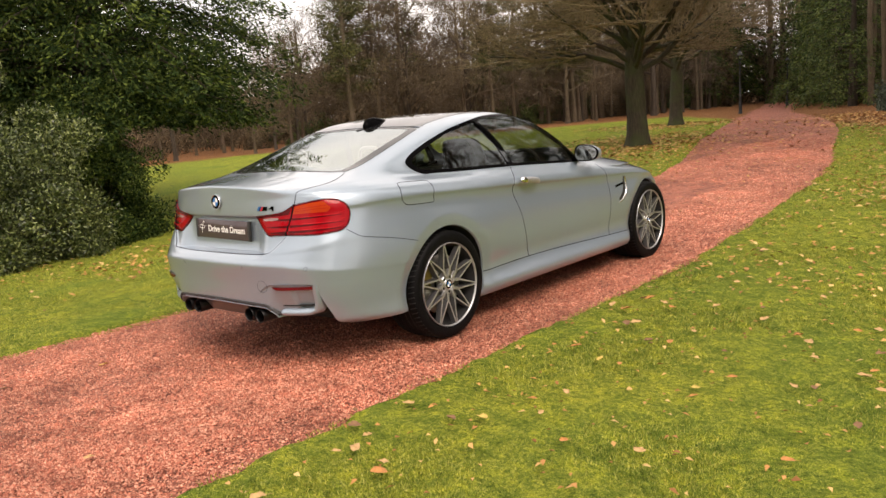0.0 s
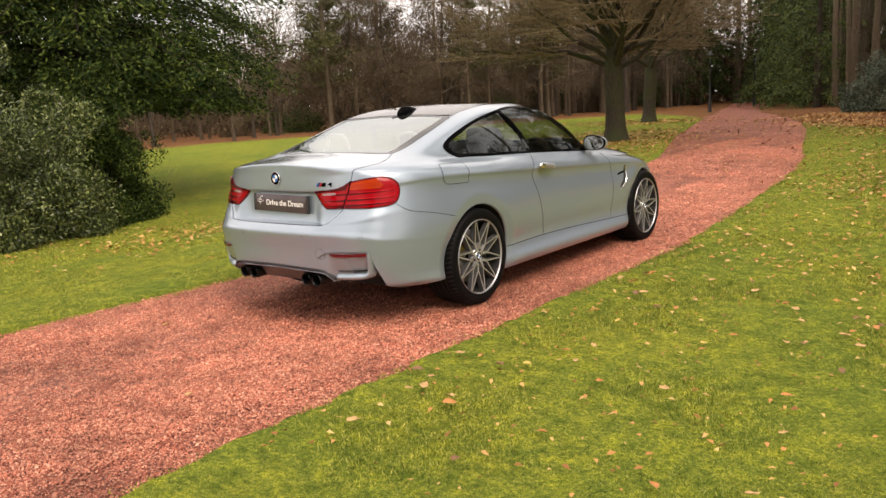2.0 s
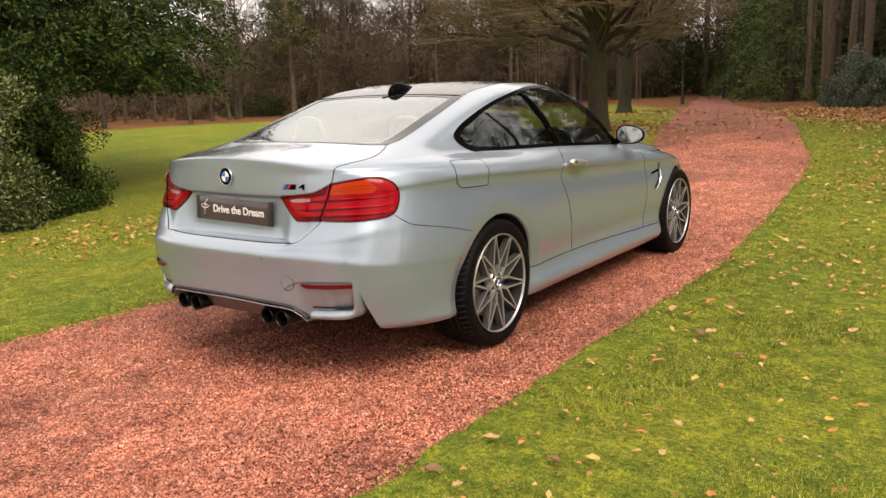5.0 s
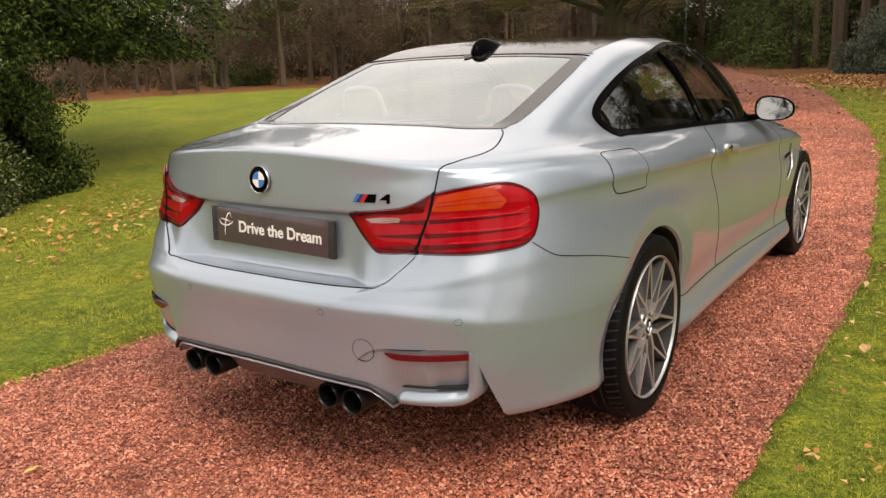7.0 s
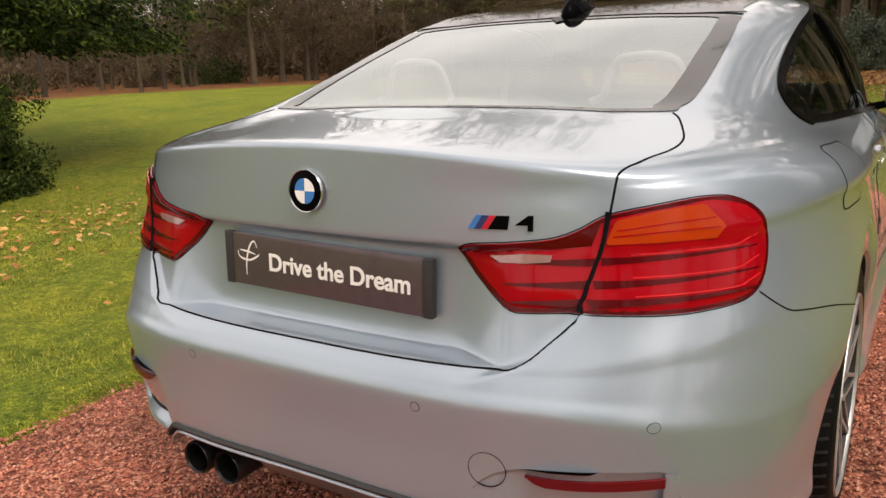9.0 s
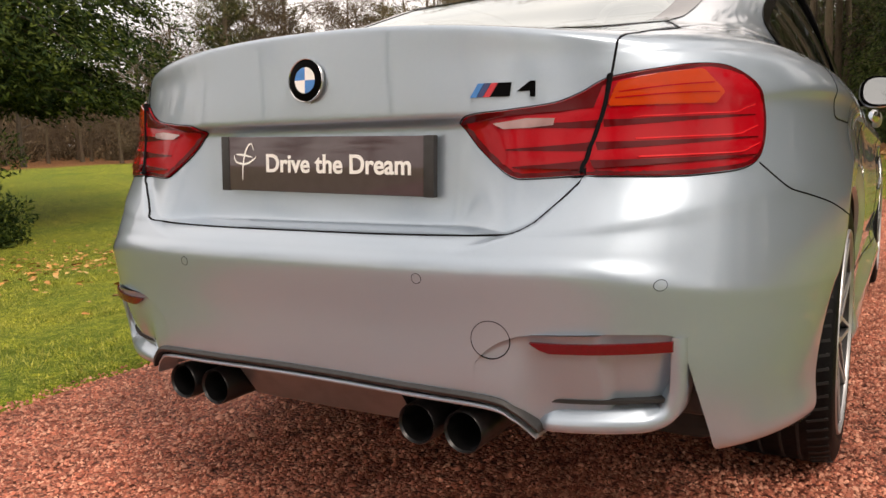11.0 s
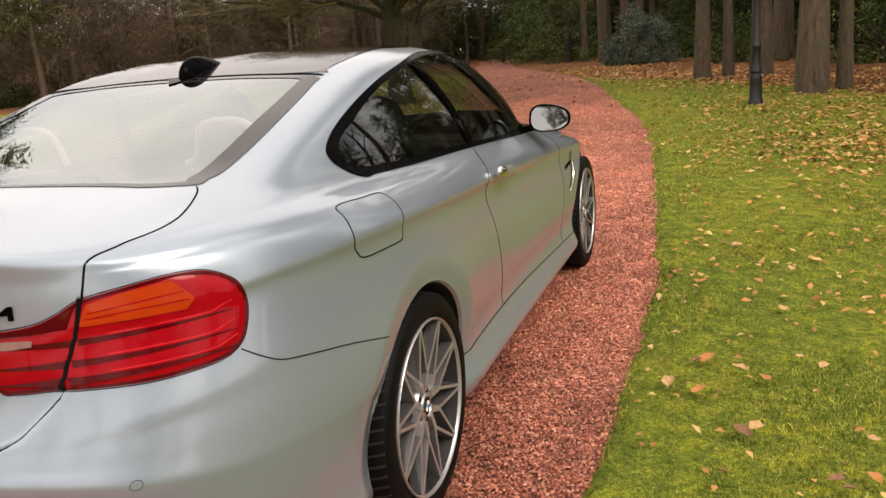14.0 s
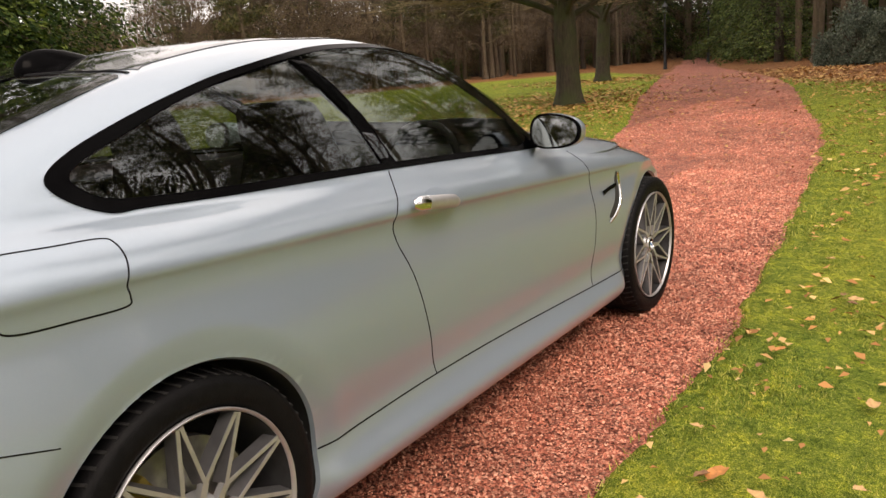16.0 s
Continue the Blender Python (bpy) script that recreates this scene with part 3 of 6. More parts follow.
def build_skin():
    g = body_grid()
    nv, nu, _ = g.shape
    idx = np.arange(nv * nu).reshape(nv, nu)
    quads = np.stack([idx[:-1, :-1], idx[:-1, 1:], idx[1:, 1:], idx[1:, :-1]], -1).reshape(-1, 4)
    verts = g.reshape(-1, 3)
    # wheel arches: cut the quads inside, and draw the rim of the cut onto the circle
    for (hy, hz), r in ((HUB_R, ARCH_R), (HUB_F, ARCH_F)):
        d = np.hypot(verts[:, 1] - hy, verts[:, 2] - hz)
        flank = (verts[:, 0] > 0.55) & (np.abs(verts[:, 1] - hy) < 0.45)
        ins = (d < r) & flank
        keep = ~ins[quads].all(1)
        some = ins[quads].any(1) & keep
        move = np.unique(quads[some][ins[quads[some]]])
        c = np.array([hy, hz])
        off = verts[move][:, 1:] - c
        verts[move, 1:] = c + off / np.linalg.norm(off, axis=1)[:, None] * r
        # the lip of the arch rolls inwards
        d = np.hypot(verts[:, 1] - hy, verts[:, 2] - hz)
        roll = np.where(flank & (d < r + 0.08), 0.021 * (1 - np.clip((d - r) / 0.072, 0, 1)) ** 1.25, 0)
        verts[:, 0] -= roll
        quads = quads[keep]
    return verts, quads


skin_v, skin_q = build_skin()
mirror = np.array([-1.0, 1, 1])
full_v = np.concatenate([skin_v, skin_v * mirror])
full_q = np.concatenate([skin_q, skin_q[:, ::-1] + len(skin_v)])
from mathutils.bvhtree import BVHTree

skin_tree = BVHTree.FromPolygons([Vector(v) for v in full_v], [tuple(map(int, q)) for q in full_q])


def cast(view, a, b):
    """Where the view's ray at (a, b) meets the skin."""
    across, up, way = view
    start = Vector(across * a + up * b - way * 6.0)
    hit, n, _, _ = skin_tree.ray_cast(start, Vector(way))
    if hit is None:
        near, n, _, _ = skin_tree.find_nearest(Vector(across * a + up * b - way * 0.9))
        hit = near
    if n.dot(Vector(way)) > 0:
        n = -n
    return np.array(hit), np.array(n)


from mathutils.geometry import delaunay_2d_cdt


def drape(name, outline, view, material, lift=0.002, step=0.02, thick=0.006, hole=None, flip=False, sharp=35, crown=0.0):
    """A shell of that outline laid on the skin, lift above it and thick deep; hole is an inner outline left open."""
    outline = np.asarray(outline, float)
    loops = [outline] + ([np.asarray(hole, float)] if hole is not None else [])
    pts, edges = [], []
    for loop in loops:
        n0 = len(pts)
        pts += [Vector(p) for p in loop]
        edges += [(n0 + i, n0 + (i + 1) % len(loop)) for i in range(len(loop))]
    lo, hi = outline.min(0), outline.max(0)
    gx, gy = np.meshgrid(np.arange(lo[0], hi[0], step), np.arange(lo[1], hi[1], step))
    grid = np.stack([gx.ravel(), gy.ravel()], -1)
    ok = within(outline, grid)
    if hole is not None:
        ok &= ~within(hole, grid)
    near = np.concatenate(loops)
    grid = grid[ok]
    if len(grid):
        d = np.min(np.linalg.norm(grid[:, None] - near[None], axis=2), axis=1)
        grid = grid[d > step * 0.45]
    pts += [Vector(p) for p in grid]
    v2, _, faces, *_ = delaunay_2d_cdt(pts, edges, [], 0, 1e-6)
    v2 = np.array([tuple(v) for v in v2])
    cen = np.array([v2[list(f)].mean(0) for f in faces])
    good = within(outline, cen)
    if hole is not None:
        good &= ~within(hole, cen)
    faces = [f for f, k in zip(faces, good) if k]
    top, bottom = [], []
    for a, b in v2:
        p, n = cast(view, a, b)
        extra = 0.0
        if crown:
            extra = crown * min(1.0, np.min(np.hypot(*(near - (a, b)).T)) / 0.03)
        top.append(p + n * (lift + extra))
        bottom.append(p + n * (lift - thick))
    n0 = len(v2)
    verts = top + bottom
    out = []
    seen = {}
    for f in faces:
        f = list(f)
        p = [top[i] for i in f]
        if np.dot(np.cross(p[1] - p[0], p[2] - p[0]), view[2]) > 0:
            f = f[::-1]
        out.append(f)
        for i in range(len(f)):
            seen.setdefault((f[i], f[(i + 1) % len(f)]), 0)
    for a, b in list(seen):
        if (b, a) not in seen:
            out.append([b, a, a + n0, b + n0])
    used = sorted({i for f in out for i in f})
    back = {i: k for k, i in enumerate(used)}
    verts = np.array([verts[i] for i in used])
    out = [[back[i] for i in f] for f in out]
    if flip:
        verts, out = verts * mirror, [f[::-1] for f in out]
    return mesh_of(name, verts, out, material, True, sharp)


def ribbon(name, line, view, material, width=0.005, lift=0.0012, flip=False, closed=False):
    """A narrow strip along a line of the view, laid on the skin."""
    line = np.asarray(line, float)
    pn = [cast(view, a, b) for a, b in line]
    p, n = np.array([x[0] for x in pn]), np.array([x[1] for x in pn])
    if closed:
        t = np.roll(p, -1, 0) - np.roll(p, 1, 0)
    else:
        t = np.gradient(p, axis=0)
    s = np.cross(t, n)
    s /= np.linalg.norm(s, axis=1)[:, None] + 1e-9
    c = p + n * lift
    verts = np.concatenate([c - s * width / 2 - n * (lift + 0.002), c - s * width * 0.3, c + s * width * 0.3, c + s * width / 2 - n * (lift + 0.002)])
    k = len(p)
    faces = []
    for i in range(k if closed else k - 1):
        j = (i + 1) % k
        for r in range(3):
            faces.append((i + r * k, j + r * k, j + (r + 1) * k, i + (r + 1) * k))
    if flip:
        verts, faces = verts * mirror, [f[::-1] for f in faces]
    return mesh_of(name, verts, faces, material, True)


def grow(outline, by):
    """An outline moved outwards by that much (inwards: minus)."""
    p = np.asarray(outline, float)
    t = np.roll(p, -1, 0) - np.roll(p, 1, 0)
    n = np.stack([t[:, 1], -t[:, 0]], -1)
    n /= np.linalg.norm(n, axis=1)[:, None] + 1e-9
    area = 0.5 * np.sum(p[:, 0] * np.roll(p[:, 1], -1) - np.roll(p[:, 0], -1) * p[:, 1])
    return p + n * by * (1 if area > 0 else -1)


def even_sheet(me):
    """Draws a side pane onto one even, gently bowed sheet."""
    co = np.zeros(len(me.vertices) * 3)
    me.vertices.foreach_get("co", co)
    co = co.reshape(-1, 3)
    y, z = co[:, 1] - 0.85, co[:, 2] - 1.15
    terms = np.stack([np.ones_like(y), y, z, y * y, y * z, z * z], -1)
    flat = terms @ np.linalg.lstsq(terms, co[:, 0], rcond=None)[0]
    co[:, 0] = 0.1 * co[:, 0] + 0.9 * flat
    me.vertices.foreach_set("co", co.ravel())
    me.update()


car = thing("car", "silver two-door sports coupe parked on a red gravel drive", "car")

# outlines of the openings in the skin
CORNER_RECESS = np.array([(0.46, 0.515), (0.49, 0.520), (0.62, 0.522), (0.695, 0.518), (0.710, 0.497), (0.727, 0.40), (0.738, 0.325), (0.745, 0.25), (0.50, 0.25), (0.48, 0.335), (0.455, 0.36), (0.405, 0.392), (0.385, 0.42), (0.385, 0.462), (0.405, 0.485), (0.43, 0.503)])
DIFFUSER_MOUTH = np.array([(-0.52, 0.25), (-0.50, 0.335), (-0.46, 0.375), (-0.40, 0.400), (0.0, 0.412), (0.40, 0.400), (0.46, 0.375), (0.50, 0.335), (0.52, 0.25)])


def cut_out(verts, quads, outline, view, where):
    """Takes an opening out of the skin, its rim drawn onto the outline."""
    flat = flat_of(verts, view)
    ins = within(outline, flat) & where(verts)
    inner = ins[quads]
    keep = ~inner.all(1)
    rim = inner.any(1) & keep
    move = np.unique(quads[rim][ins[quads[rim]]])
    dense = np.concatenate([np.linspace(p, q, 12, endpoint=False) for p, q in zip(outline, np.roll(outline, -1, 0))])
    for i in move:
        near = dense[np.argmin(np.hypot(*(dense - flat[i]).T))]
        hit, _ = cast(view, *near)
        if np.linalg.norm(hit - verts[i]) < 0.2:
            verts[i] = hit
    return verts, quads[keep]


cut_v, cut_q = skin_v.copy(), skin_q
for outline, view, where in (
    (grow(SIDE_WINDOW, -0.012), FROM_RIGHT, lambda v: v[:, 0] > 0.3),
    (CORNER_RECESS, FROM_REAR, lambda v: v[:, 1] < -0.7),
    (grow(REAR_WINDOW, -0.02), FROM_TOP, lambda v: v[:, 2] > 1.0),
    (grow(SCREEN, -0.02), FROM_TOP, lambda v: v[:, 2] > 0.9),
    (DIFFUSER_MOUTH, FROM_REAR, lambda v: v[:, 1] < -0.7),
):
    cut_v, cut_q = cut_out(cut_v, cut_q, outline, view, where)
cut_v[np.abs(cut_v[:, 0]) < 1e-5, 0] = 0.0
full_v = np.concatenate([cut_v, cut_v * mirror])
skin_keep = np.concatenate([cut_q, cut_q[:, ::-1] + len(cut_v)])
me = mesh_of("body_shell", full_v, skin_keep, PAINT, True)
_bm = bmesh.new()
_bm.from_mesh(me)
bmesh.ops.remove_doubles(_bm, verts=_bm.verts, dist=0.0004)
bmesh.ops.delete(_bm, geom=[v for v in _bm.verts if not v.link_faces], context="VERTS")
bmesh.ops.recalc_face_normals(_bm, faces=_bm.faces)
_bm.to_mesh(me)
_bm.free()
body = part("body_shell", me, PAINT, car, "brushed-looking silver paint with a faint blue cast")

for flip in (False, True):
    part("side_window_frame", drape("side_window_frame", SIDE_WINDOW, FROM_RIGHT, BLACK_GLOSS, 0.004, 0.03, 0.02, SIDE_GLASS, flip), BLACK_GLOSS, car, "gloss black window surround")
    pane = drape("side_window", grow(SIDE_GLASS, 0.004), FROM_RIGHT, GLASS_DARK, -0.004, 0.025, 0.002, None, flip)
    even_sheet(pane)
    g = part("side_window", pane, GLASS_DARK, car, "dark tinted side glass")
    g.visible_shadow = False
part("rear_window_frame", drape("rear_window_frame", REAR_WINDOW, FROM_TOP, FRIT, 0.002, 0.03, 0.02, REAR_GLASS), FRIT, car)
g = part("rear_window", drape("rear_window", grow(REAR_GLASS, 0.004), FROM_TOP, GLASS_REAR, 0.000, 0.05, 0.002), GLASS_REAR, car, "sloping rear window reflecting the grey sky")
g.visible_shadow = False
g = part("windscreen", drape("windscreen", SCREEN, FROM_TOP, GLASS_CLEAR, 0.001, 0.06, 0.002), GLASS_CLEAR, car)
g.visible_shadow = False
part("roof_panel", drape("roof_panel", ROOF_PANEL, FROM_TOP, CARBON, 0.002, 0.04, 0.01), CARBON, car, "gloss black carbon roof panel")

# ---- shut lines and panels
def mirrored(outline):
    return np.asarray(outline, float)[::-1] * (-1, 1)


LID_LOW = [(0.5835, 1.012), (0.578, 0.951), (0.566, 0.87), (0.549, 0.786), (0.53, 0.758), (0.502, 0.729), (0.475, 0.703), (0.445, 0.688), (0.40, 0.6835), (0.30, 0.682), (0.15, 0.681), (0.0, 0.681)]
LID_LOW = smooth_loop(LID_LOW + [(-x, z) for x, z in LID_LOW[-2::-1]], 6, False)
part("shut_line", ribbon("shut_line", LID_LOW, FROM_REAR, SEAM, 0.006), SEAM, car)
for flip in (False, True):
    top = smooth_loop([(0.584, -0.884), (0.606, -0.81), (0.627, -0.745), (0.632, -0.69), (0.622, -0.63), (0.585, -0.53), (0.56, -0.492)], 6, False)
    part("shut_line", ribbon("shut_line", top, FROM_TOP, SEAM, 0.006, flip=flip), SEAM, car)
    seam = smooth_loop([(-0.735, 0.796), (-0.70, 0.768), (-0.66, 0.746), (-0.60, 0.733), (-0.45, 0.704), (-0.29, 0.664)], 6, False)
    part("shut_line", ribbon("shut_line", seam, FROM_RIGHT, SEAM, 0.004, flip=flip), SEAM, car)
    door = smooth_loop([(0.835, 0.990), (0.79, 0.93), (0.752, 0.862), (0.768, 0.80), (0.814, 0.705), (0.862, 0.56), (0.905, 0.40), (0.918, 0.352)], 8, False)
    part("door_shut_line", ribbon("door_shut_line", door, FROM_RIGHT, SEAM, 0.005, flip=flip), SEAM, car)
    front = smooth_loop([(1.985, 0.905), (2.045, 0.83), (2.09, 0.74), (2.105, 0.62), (2.10, 0.48), (2.085, 0.318)], 8, False)
    part("door_shut_line", ribbon("door_shut_line", front, FROM_RIGHT, SEAM, 0.004, flip=flip), SEAM, car)
    sill = smooth_loop([(0.375, 0.346), (0.60, 0.349), (0.918, 0.350), (1.40, 0.340), (2.10, 0.316), (2.43, 0.308)], 8, False)
    part("sill_line", ribbon("sill_line", sill, FROM_RIGHT, SEAM, 0.006, flip=flip), SEAM, car)
    hood = smooth_loop([(0.70, 2.02), (0.72, 2.3), (0.72, 2.7), (0.69, 3.1), (0.62, 3.35)], 8, False)
    part("shut_line", ribbon("shut_line", hood, FROM_TOP, SEAM, 0.005, flip=flip), SEAM, car)

FLAP = smooth_loop([(-0.322, 1.006), (-0.19, 1.001), (-0.10, 0.996), (-0.082, 0.984), (-0.085, 0.955), (-0.10, 0.915), (-0.094, 0.885), (-0.105, 0.868), (-0.20, 0.870), (-0.31, 0.876), (-0.345, 0.894), (-0.366, 0.93), (-0.350, 0.985)], 8)
flap = part("fuel_flap", drape("fuel_flap", grow(FLAP, -0.003), FROM_RIGHT, PAINT, 0.0010, 0.009, 0.003), PAINT, car)
part("shut_line", ribbon("shut_line", FLAP, FROM_RIGHT, SEAM, 0.005, 0.001, closed=True), SEAM, flap)

# ---- rear lamps
LAMP = smooth_loop([(-0.456, 0.888), (-0.39, 0.897), (-0.323, 0.906), (-0.28, 0.922), (-0.233, 0.946), (-0.15, 0.960), (-0.071, 0.968), (-0.005, 0.963), (0.050, 0.934), (0.069, 0.893), (0.063, 0.845), (0.042, 0.808), (0.0, 0.789), (-0.08, 0.782), (-0.153, 0.780), (-0.2885, 0.783), (-0.36, 0.780), (-0.395, 0.784), (-0.425, 0.823), (-0.446, 0.862)], 6)
AMBER_PATCH = np.array([(-0.226, 0.932), (-0.221, 0.938), (-0.15, 0.951), (-0.075, 0.957), (-0.068, 0.954), (-0.036, 0.922), (-0.034, 0.917), (-0.052, 0.902), (-0.15, 0.899), (-0.236, 0.8975), (-0.239, 0.902)])
CLEAR_PATCH = np.array([(-0.411, 0.879), (-0.365, 0.881), (-0.322, 0.880), (-0.325, 0.868), (-0.36, 0.864), (-0.397, 0.863)])


def strip(pairs, w):
    """A slim outline of width w round a line."""
    p = smooth_loop(pairs, 8, False)
    t = np.gradient(p, axis=0)
    n = np.stack([-t[:, 1], t[:, 0]], -1)
    n /= np.linalg.norm(n, axis=1)[:, None]
    return np.concatenate([p + n * w / 2, (p - n * w / 2)[::-1]])


def tapered(pairs, w0, w1):
    """A slim outline round a line that narrows from w0 to w1."""
    p = smooth_loop(pairs, 8, False)
    t = np.gradient(p, axis=0)
    n = np.stack([-t[:, 1], t[:, 0]], -1) / np.linalg.norm(t, axis=1)[:, None]
    w = np.linspace(w0, w1, len(p))[:, None] / 2
    return np.concatenate([p + n * w, (p - n * w)[::-1]])


for flip in (False, True):
    lamp = part("rear_lamp", drape("rear_lamp", LAMP, FROM_CORNER, RED_LENS, 0.004, 0.014, 0.010, None, flip, 50, 0.006), RED_LENS, car, "red rear lamp with an amber indicator")
    part("lamp_edge", ribbon("lamp_edge", grow(LAMP, 0.002), FROM_CORNER, SEAM, 0.0024, 0.002, flip, True), SEAM, lamp)
    part("lamp_rim", drape("lamp_rim", grow(LAMP, -0.001), FROM_CORNER, RED_DARK, 0.0055, 0.02, 0.004, grow(LAMP, -0.009), flip), RED_DARK, lamp, "dark red lens border")
    part("indicator", drape("indicator", AMBER_PATCH, FROM_CORNER, AMBER, 0.0135, 0.02, 0.003, None, flip), AMBER, lamp, "amber indicator lens")
    part("reversing_light", drape("reversing_light", CLEAR_PATCH, FROM_CORNER, CLEAR_LENS, 0.0128, 0.02, 0.003, None, flip), CLEAR_LENS, lamp, "clear reversing lens")
    # steps' shade drawn in dark red, deepest beside the split, under slim light guides
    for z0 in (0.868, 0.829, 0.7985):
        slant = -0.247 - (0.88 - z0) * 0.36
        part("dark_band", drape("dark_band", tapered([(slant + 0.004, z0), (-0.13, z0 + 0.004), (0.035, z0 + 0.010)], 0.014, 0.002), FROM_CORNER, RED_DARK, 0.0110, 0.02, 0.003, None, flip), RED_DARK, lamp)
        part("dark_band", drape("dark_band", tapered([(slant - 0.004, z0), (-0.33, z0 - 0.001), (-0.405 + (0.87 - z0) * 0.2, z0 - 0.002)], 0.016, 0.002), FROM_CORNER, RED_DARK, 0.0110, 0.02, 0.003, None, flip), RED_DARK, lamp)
        guide = [(-0.20, z0 + 0.011), (-0.10, z0 + 0.013), (-0.015, z0 + 0.015), (0.012, z0 + 0.022), (0.036, z0 + 0.030)]
        part("light_bar", drape("light_bar", tapered(guide, 0.0026, 0.0018), FROM_CORNER, RED_BRIGHT, 0.0116, 0.02, 0.003, None, flip), RED_BRIGHT, lamp)
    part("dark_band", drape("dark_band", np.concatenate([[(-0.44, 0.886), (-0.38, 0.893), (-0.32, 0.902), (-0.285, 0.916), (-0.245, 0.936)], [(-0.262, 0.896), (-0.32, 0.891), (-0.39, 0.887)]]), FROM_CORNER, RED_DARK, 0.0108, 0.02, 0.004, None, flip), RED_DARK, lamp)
    # reflector ribs seen through the indicator, and the shaded gap beside the split
    for k, (r0, r1) in enumerate((((-0.222, 0.921), (-0.052, 0.934)), ((-0.228, 0.911), (-0.044, 0.918)))):
        part("reflector_rib", drape("reflector_rib", strip([r0, ((r0[0] + r1[0]) / 2, (r0[1] + r1[1]) / 2 + 0.002), r1], 0.0022), FROM_CORNER, RED_LENS, 0.0142, 0.02, 0.002, None, flip), RED_LENS, lamp)
    split = smooth_loop([(-0.232, 0.952), (-0.250, 0.88), (-0.288, 0.782)], 6, False)
    part("lamp_split", ribbon("lamp_split", split, FROM_CORNER, SEAM, 0.011, 0.0135, flip), SEAM, lamp)

# ---- badge, model mark and the dealer's plate
def disc_part(name, radius, depth, m, material, parent, label="", sides=40):
    bm = bmesh.new()
    lathe(bm, [(0.0001, depth), (radius * 0.92, depth), (radius, depth * 0.7), (radius, 0)], sides, m)
    return part(name, bm, material, parent, label, 40)


badge_at = pose(0, -1.007, 0.970, 90 - 4, 0, 0)
badge = disc_part("tail_badge", 0.041, 0.006, badge_at, BLACK_GLOSS, car, "round black-rimmed tail badge")
bm = bmesh.new()
lathe(bm, [(0.0402, 0.0060), (0.0413, 0.0070), (0.0422, 0.0055), (0.0425, 0.0)], 40, badge_at)
part("badge_rim", bm, CHROME, badge, smooth=40)
for k in range(4):
    bm = bmesh.new()
    ring = [bm.verts.new((0, 0, 0.0072))] + [bm.verts.new((0.025 * math.cos(a), 0.025 * math.sin(a), 0.0072)) for a in np.linspace(k * math.pi / 2, (k + 1) * math.pi / 2, 10)]
    bm.faces.new(ring)
    bmesh.ops.transform(bm, matrix=badge_at, verts=bm.verts)
    part("badge_quarter", bm, BLUE if k % 2 else WHITE, badge)

mark = part("model_mark", drape("model_mark", [(0.384, 0.921), (0.399, 0.945), (0.421, 0.945), (0.418, 0.921)], FROM_REAR, BLACK_GLOSS, 0.004, 0.02, 0.005), BLACK_GLOSS, car, "small mark of coloured stripes and black bars")
for x0, m in ((0.348, BLUE), (0.360, NAVY), (0.372, RED)):
    part("stripe", drape("stripe", [(x0, 0.921), (x0 + 0.015, 0.945), (x0 + 0.026, 0.945), (x0 + 0.0115, 0.921)], FROM_REAR, m, 0.004, 0.02, 0.005), m, mark)
part("black_bar", drape("black_bar", [(0.430, 0.929), (0.452, 0.946), (0.461, 0.946), (0.461, 0.919), (0.452, 0.919), (0.452, 0.929)], FROM_REAR, BLACK_GLOSS, 0.004, 0.02, 0.005), BLACK_GLOSS, mark)

plate_m = pose(0.012, -0.992, 0.806, 90 - 1.5, 0, 0) @ pose(0, 0, 0, 0, 0, -1.0)
bm = bmesh.new()
box(bm, (-0.26, -0.056, -0.010), (0.26, 0.056, 0.004), 0.002, plate_m)
plate = part("dealer_plate", bm, PLATE, car, "plum-grey dealer plate with white lettering", 30)
for x in (-0.254, 0.254):
    bm = bmesh.new()
    box(bm, (x - 0.011, -0.057, -0.010), (x + 0.011, 0.057, 0.006), 0.002, plate_m)
    part("plate_holder", bm, BLACK_MATT, plate, "", 30)


def lettering(text, size, m, material, parent, depth=0.0006):
    cu = bpy.data.curves.new("lettering", "FONT")
    cu.body, cu.size, cu.align_x, cu.align_y, cu.extrude, cu.offset = text, size, "CENTER", "CENTER", depth, 0.0011
    ob = bpy.data.objects.new("lettering", cu)
    me = bpy.data.meshes.new_from_object(ob)
    bpy.data.objects.remove(ob)
    me.transform(m)
    return part("lettering", me, material, parent)


lettering("Drive the Dream", 0.0515, plate_m @ pose(0.038, 0.0, 0.0046), WHITE, plate)
for k in range(3):
    pts = ([(-0.205, -0.034), (-0.203, 0.0), (-0.193, 0.03), (-0.18, 0.042), (-0.172, 0.028)], [(-0.228, 0.018), (-0.222, 0.004), (-0.195, 0.0), (-0.172, 0.010), (-0.166, 0.016)], [(-0.222, 0.020), (-0.20, 0.018), (-0.176, 0.014)])[k]
    line = smooth_loop(pts, 8, False)
    t = np.gradient(line, axis=0)
    n = np.stack([-t[:, 1], t[:, 0]], -1)
    n /= np.linalg.norm(n, axis=1)[:, None]
    wd = 0.0022 * np.sin(np.linspace(0.35, math.pi - 0.2, len(line)))[:, None]
    both = np.concatenate([line + n * wd, line - n * wd])
    q = len(line)
    vs = [plate_m @ Vector((x, y, 0.0052)) for x, y in both]
    part("swoosh", mesh_of("swoosh", vs, [(i, i + 1, i + 1 + q, i + q) for i in range(q - 1)], WHITE), WHITE, plate)

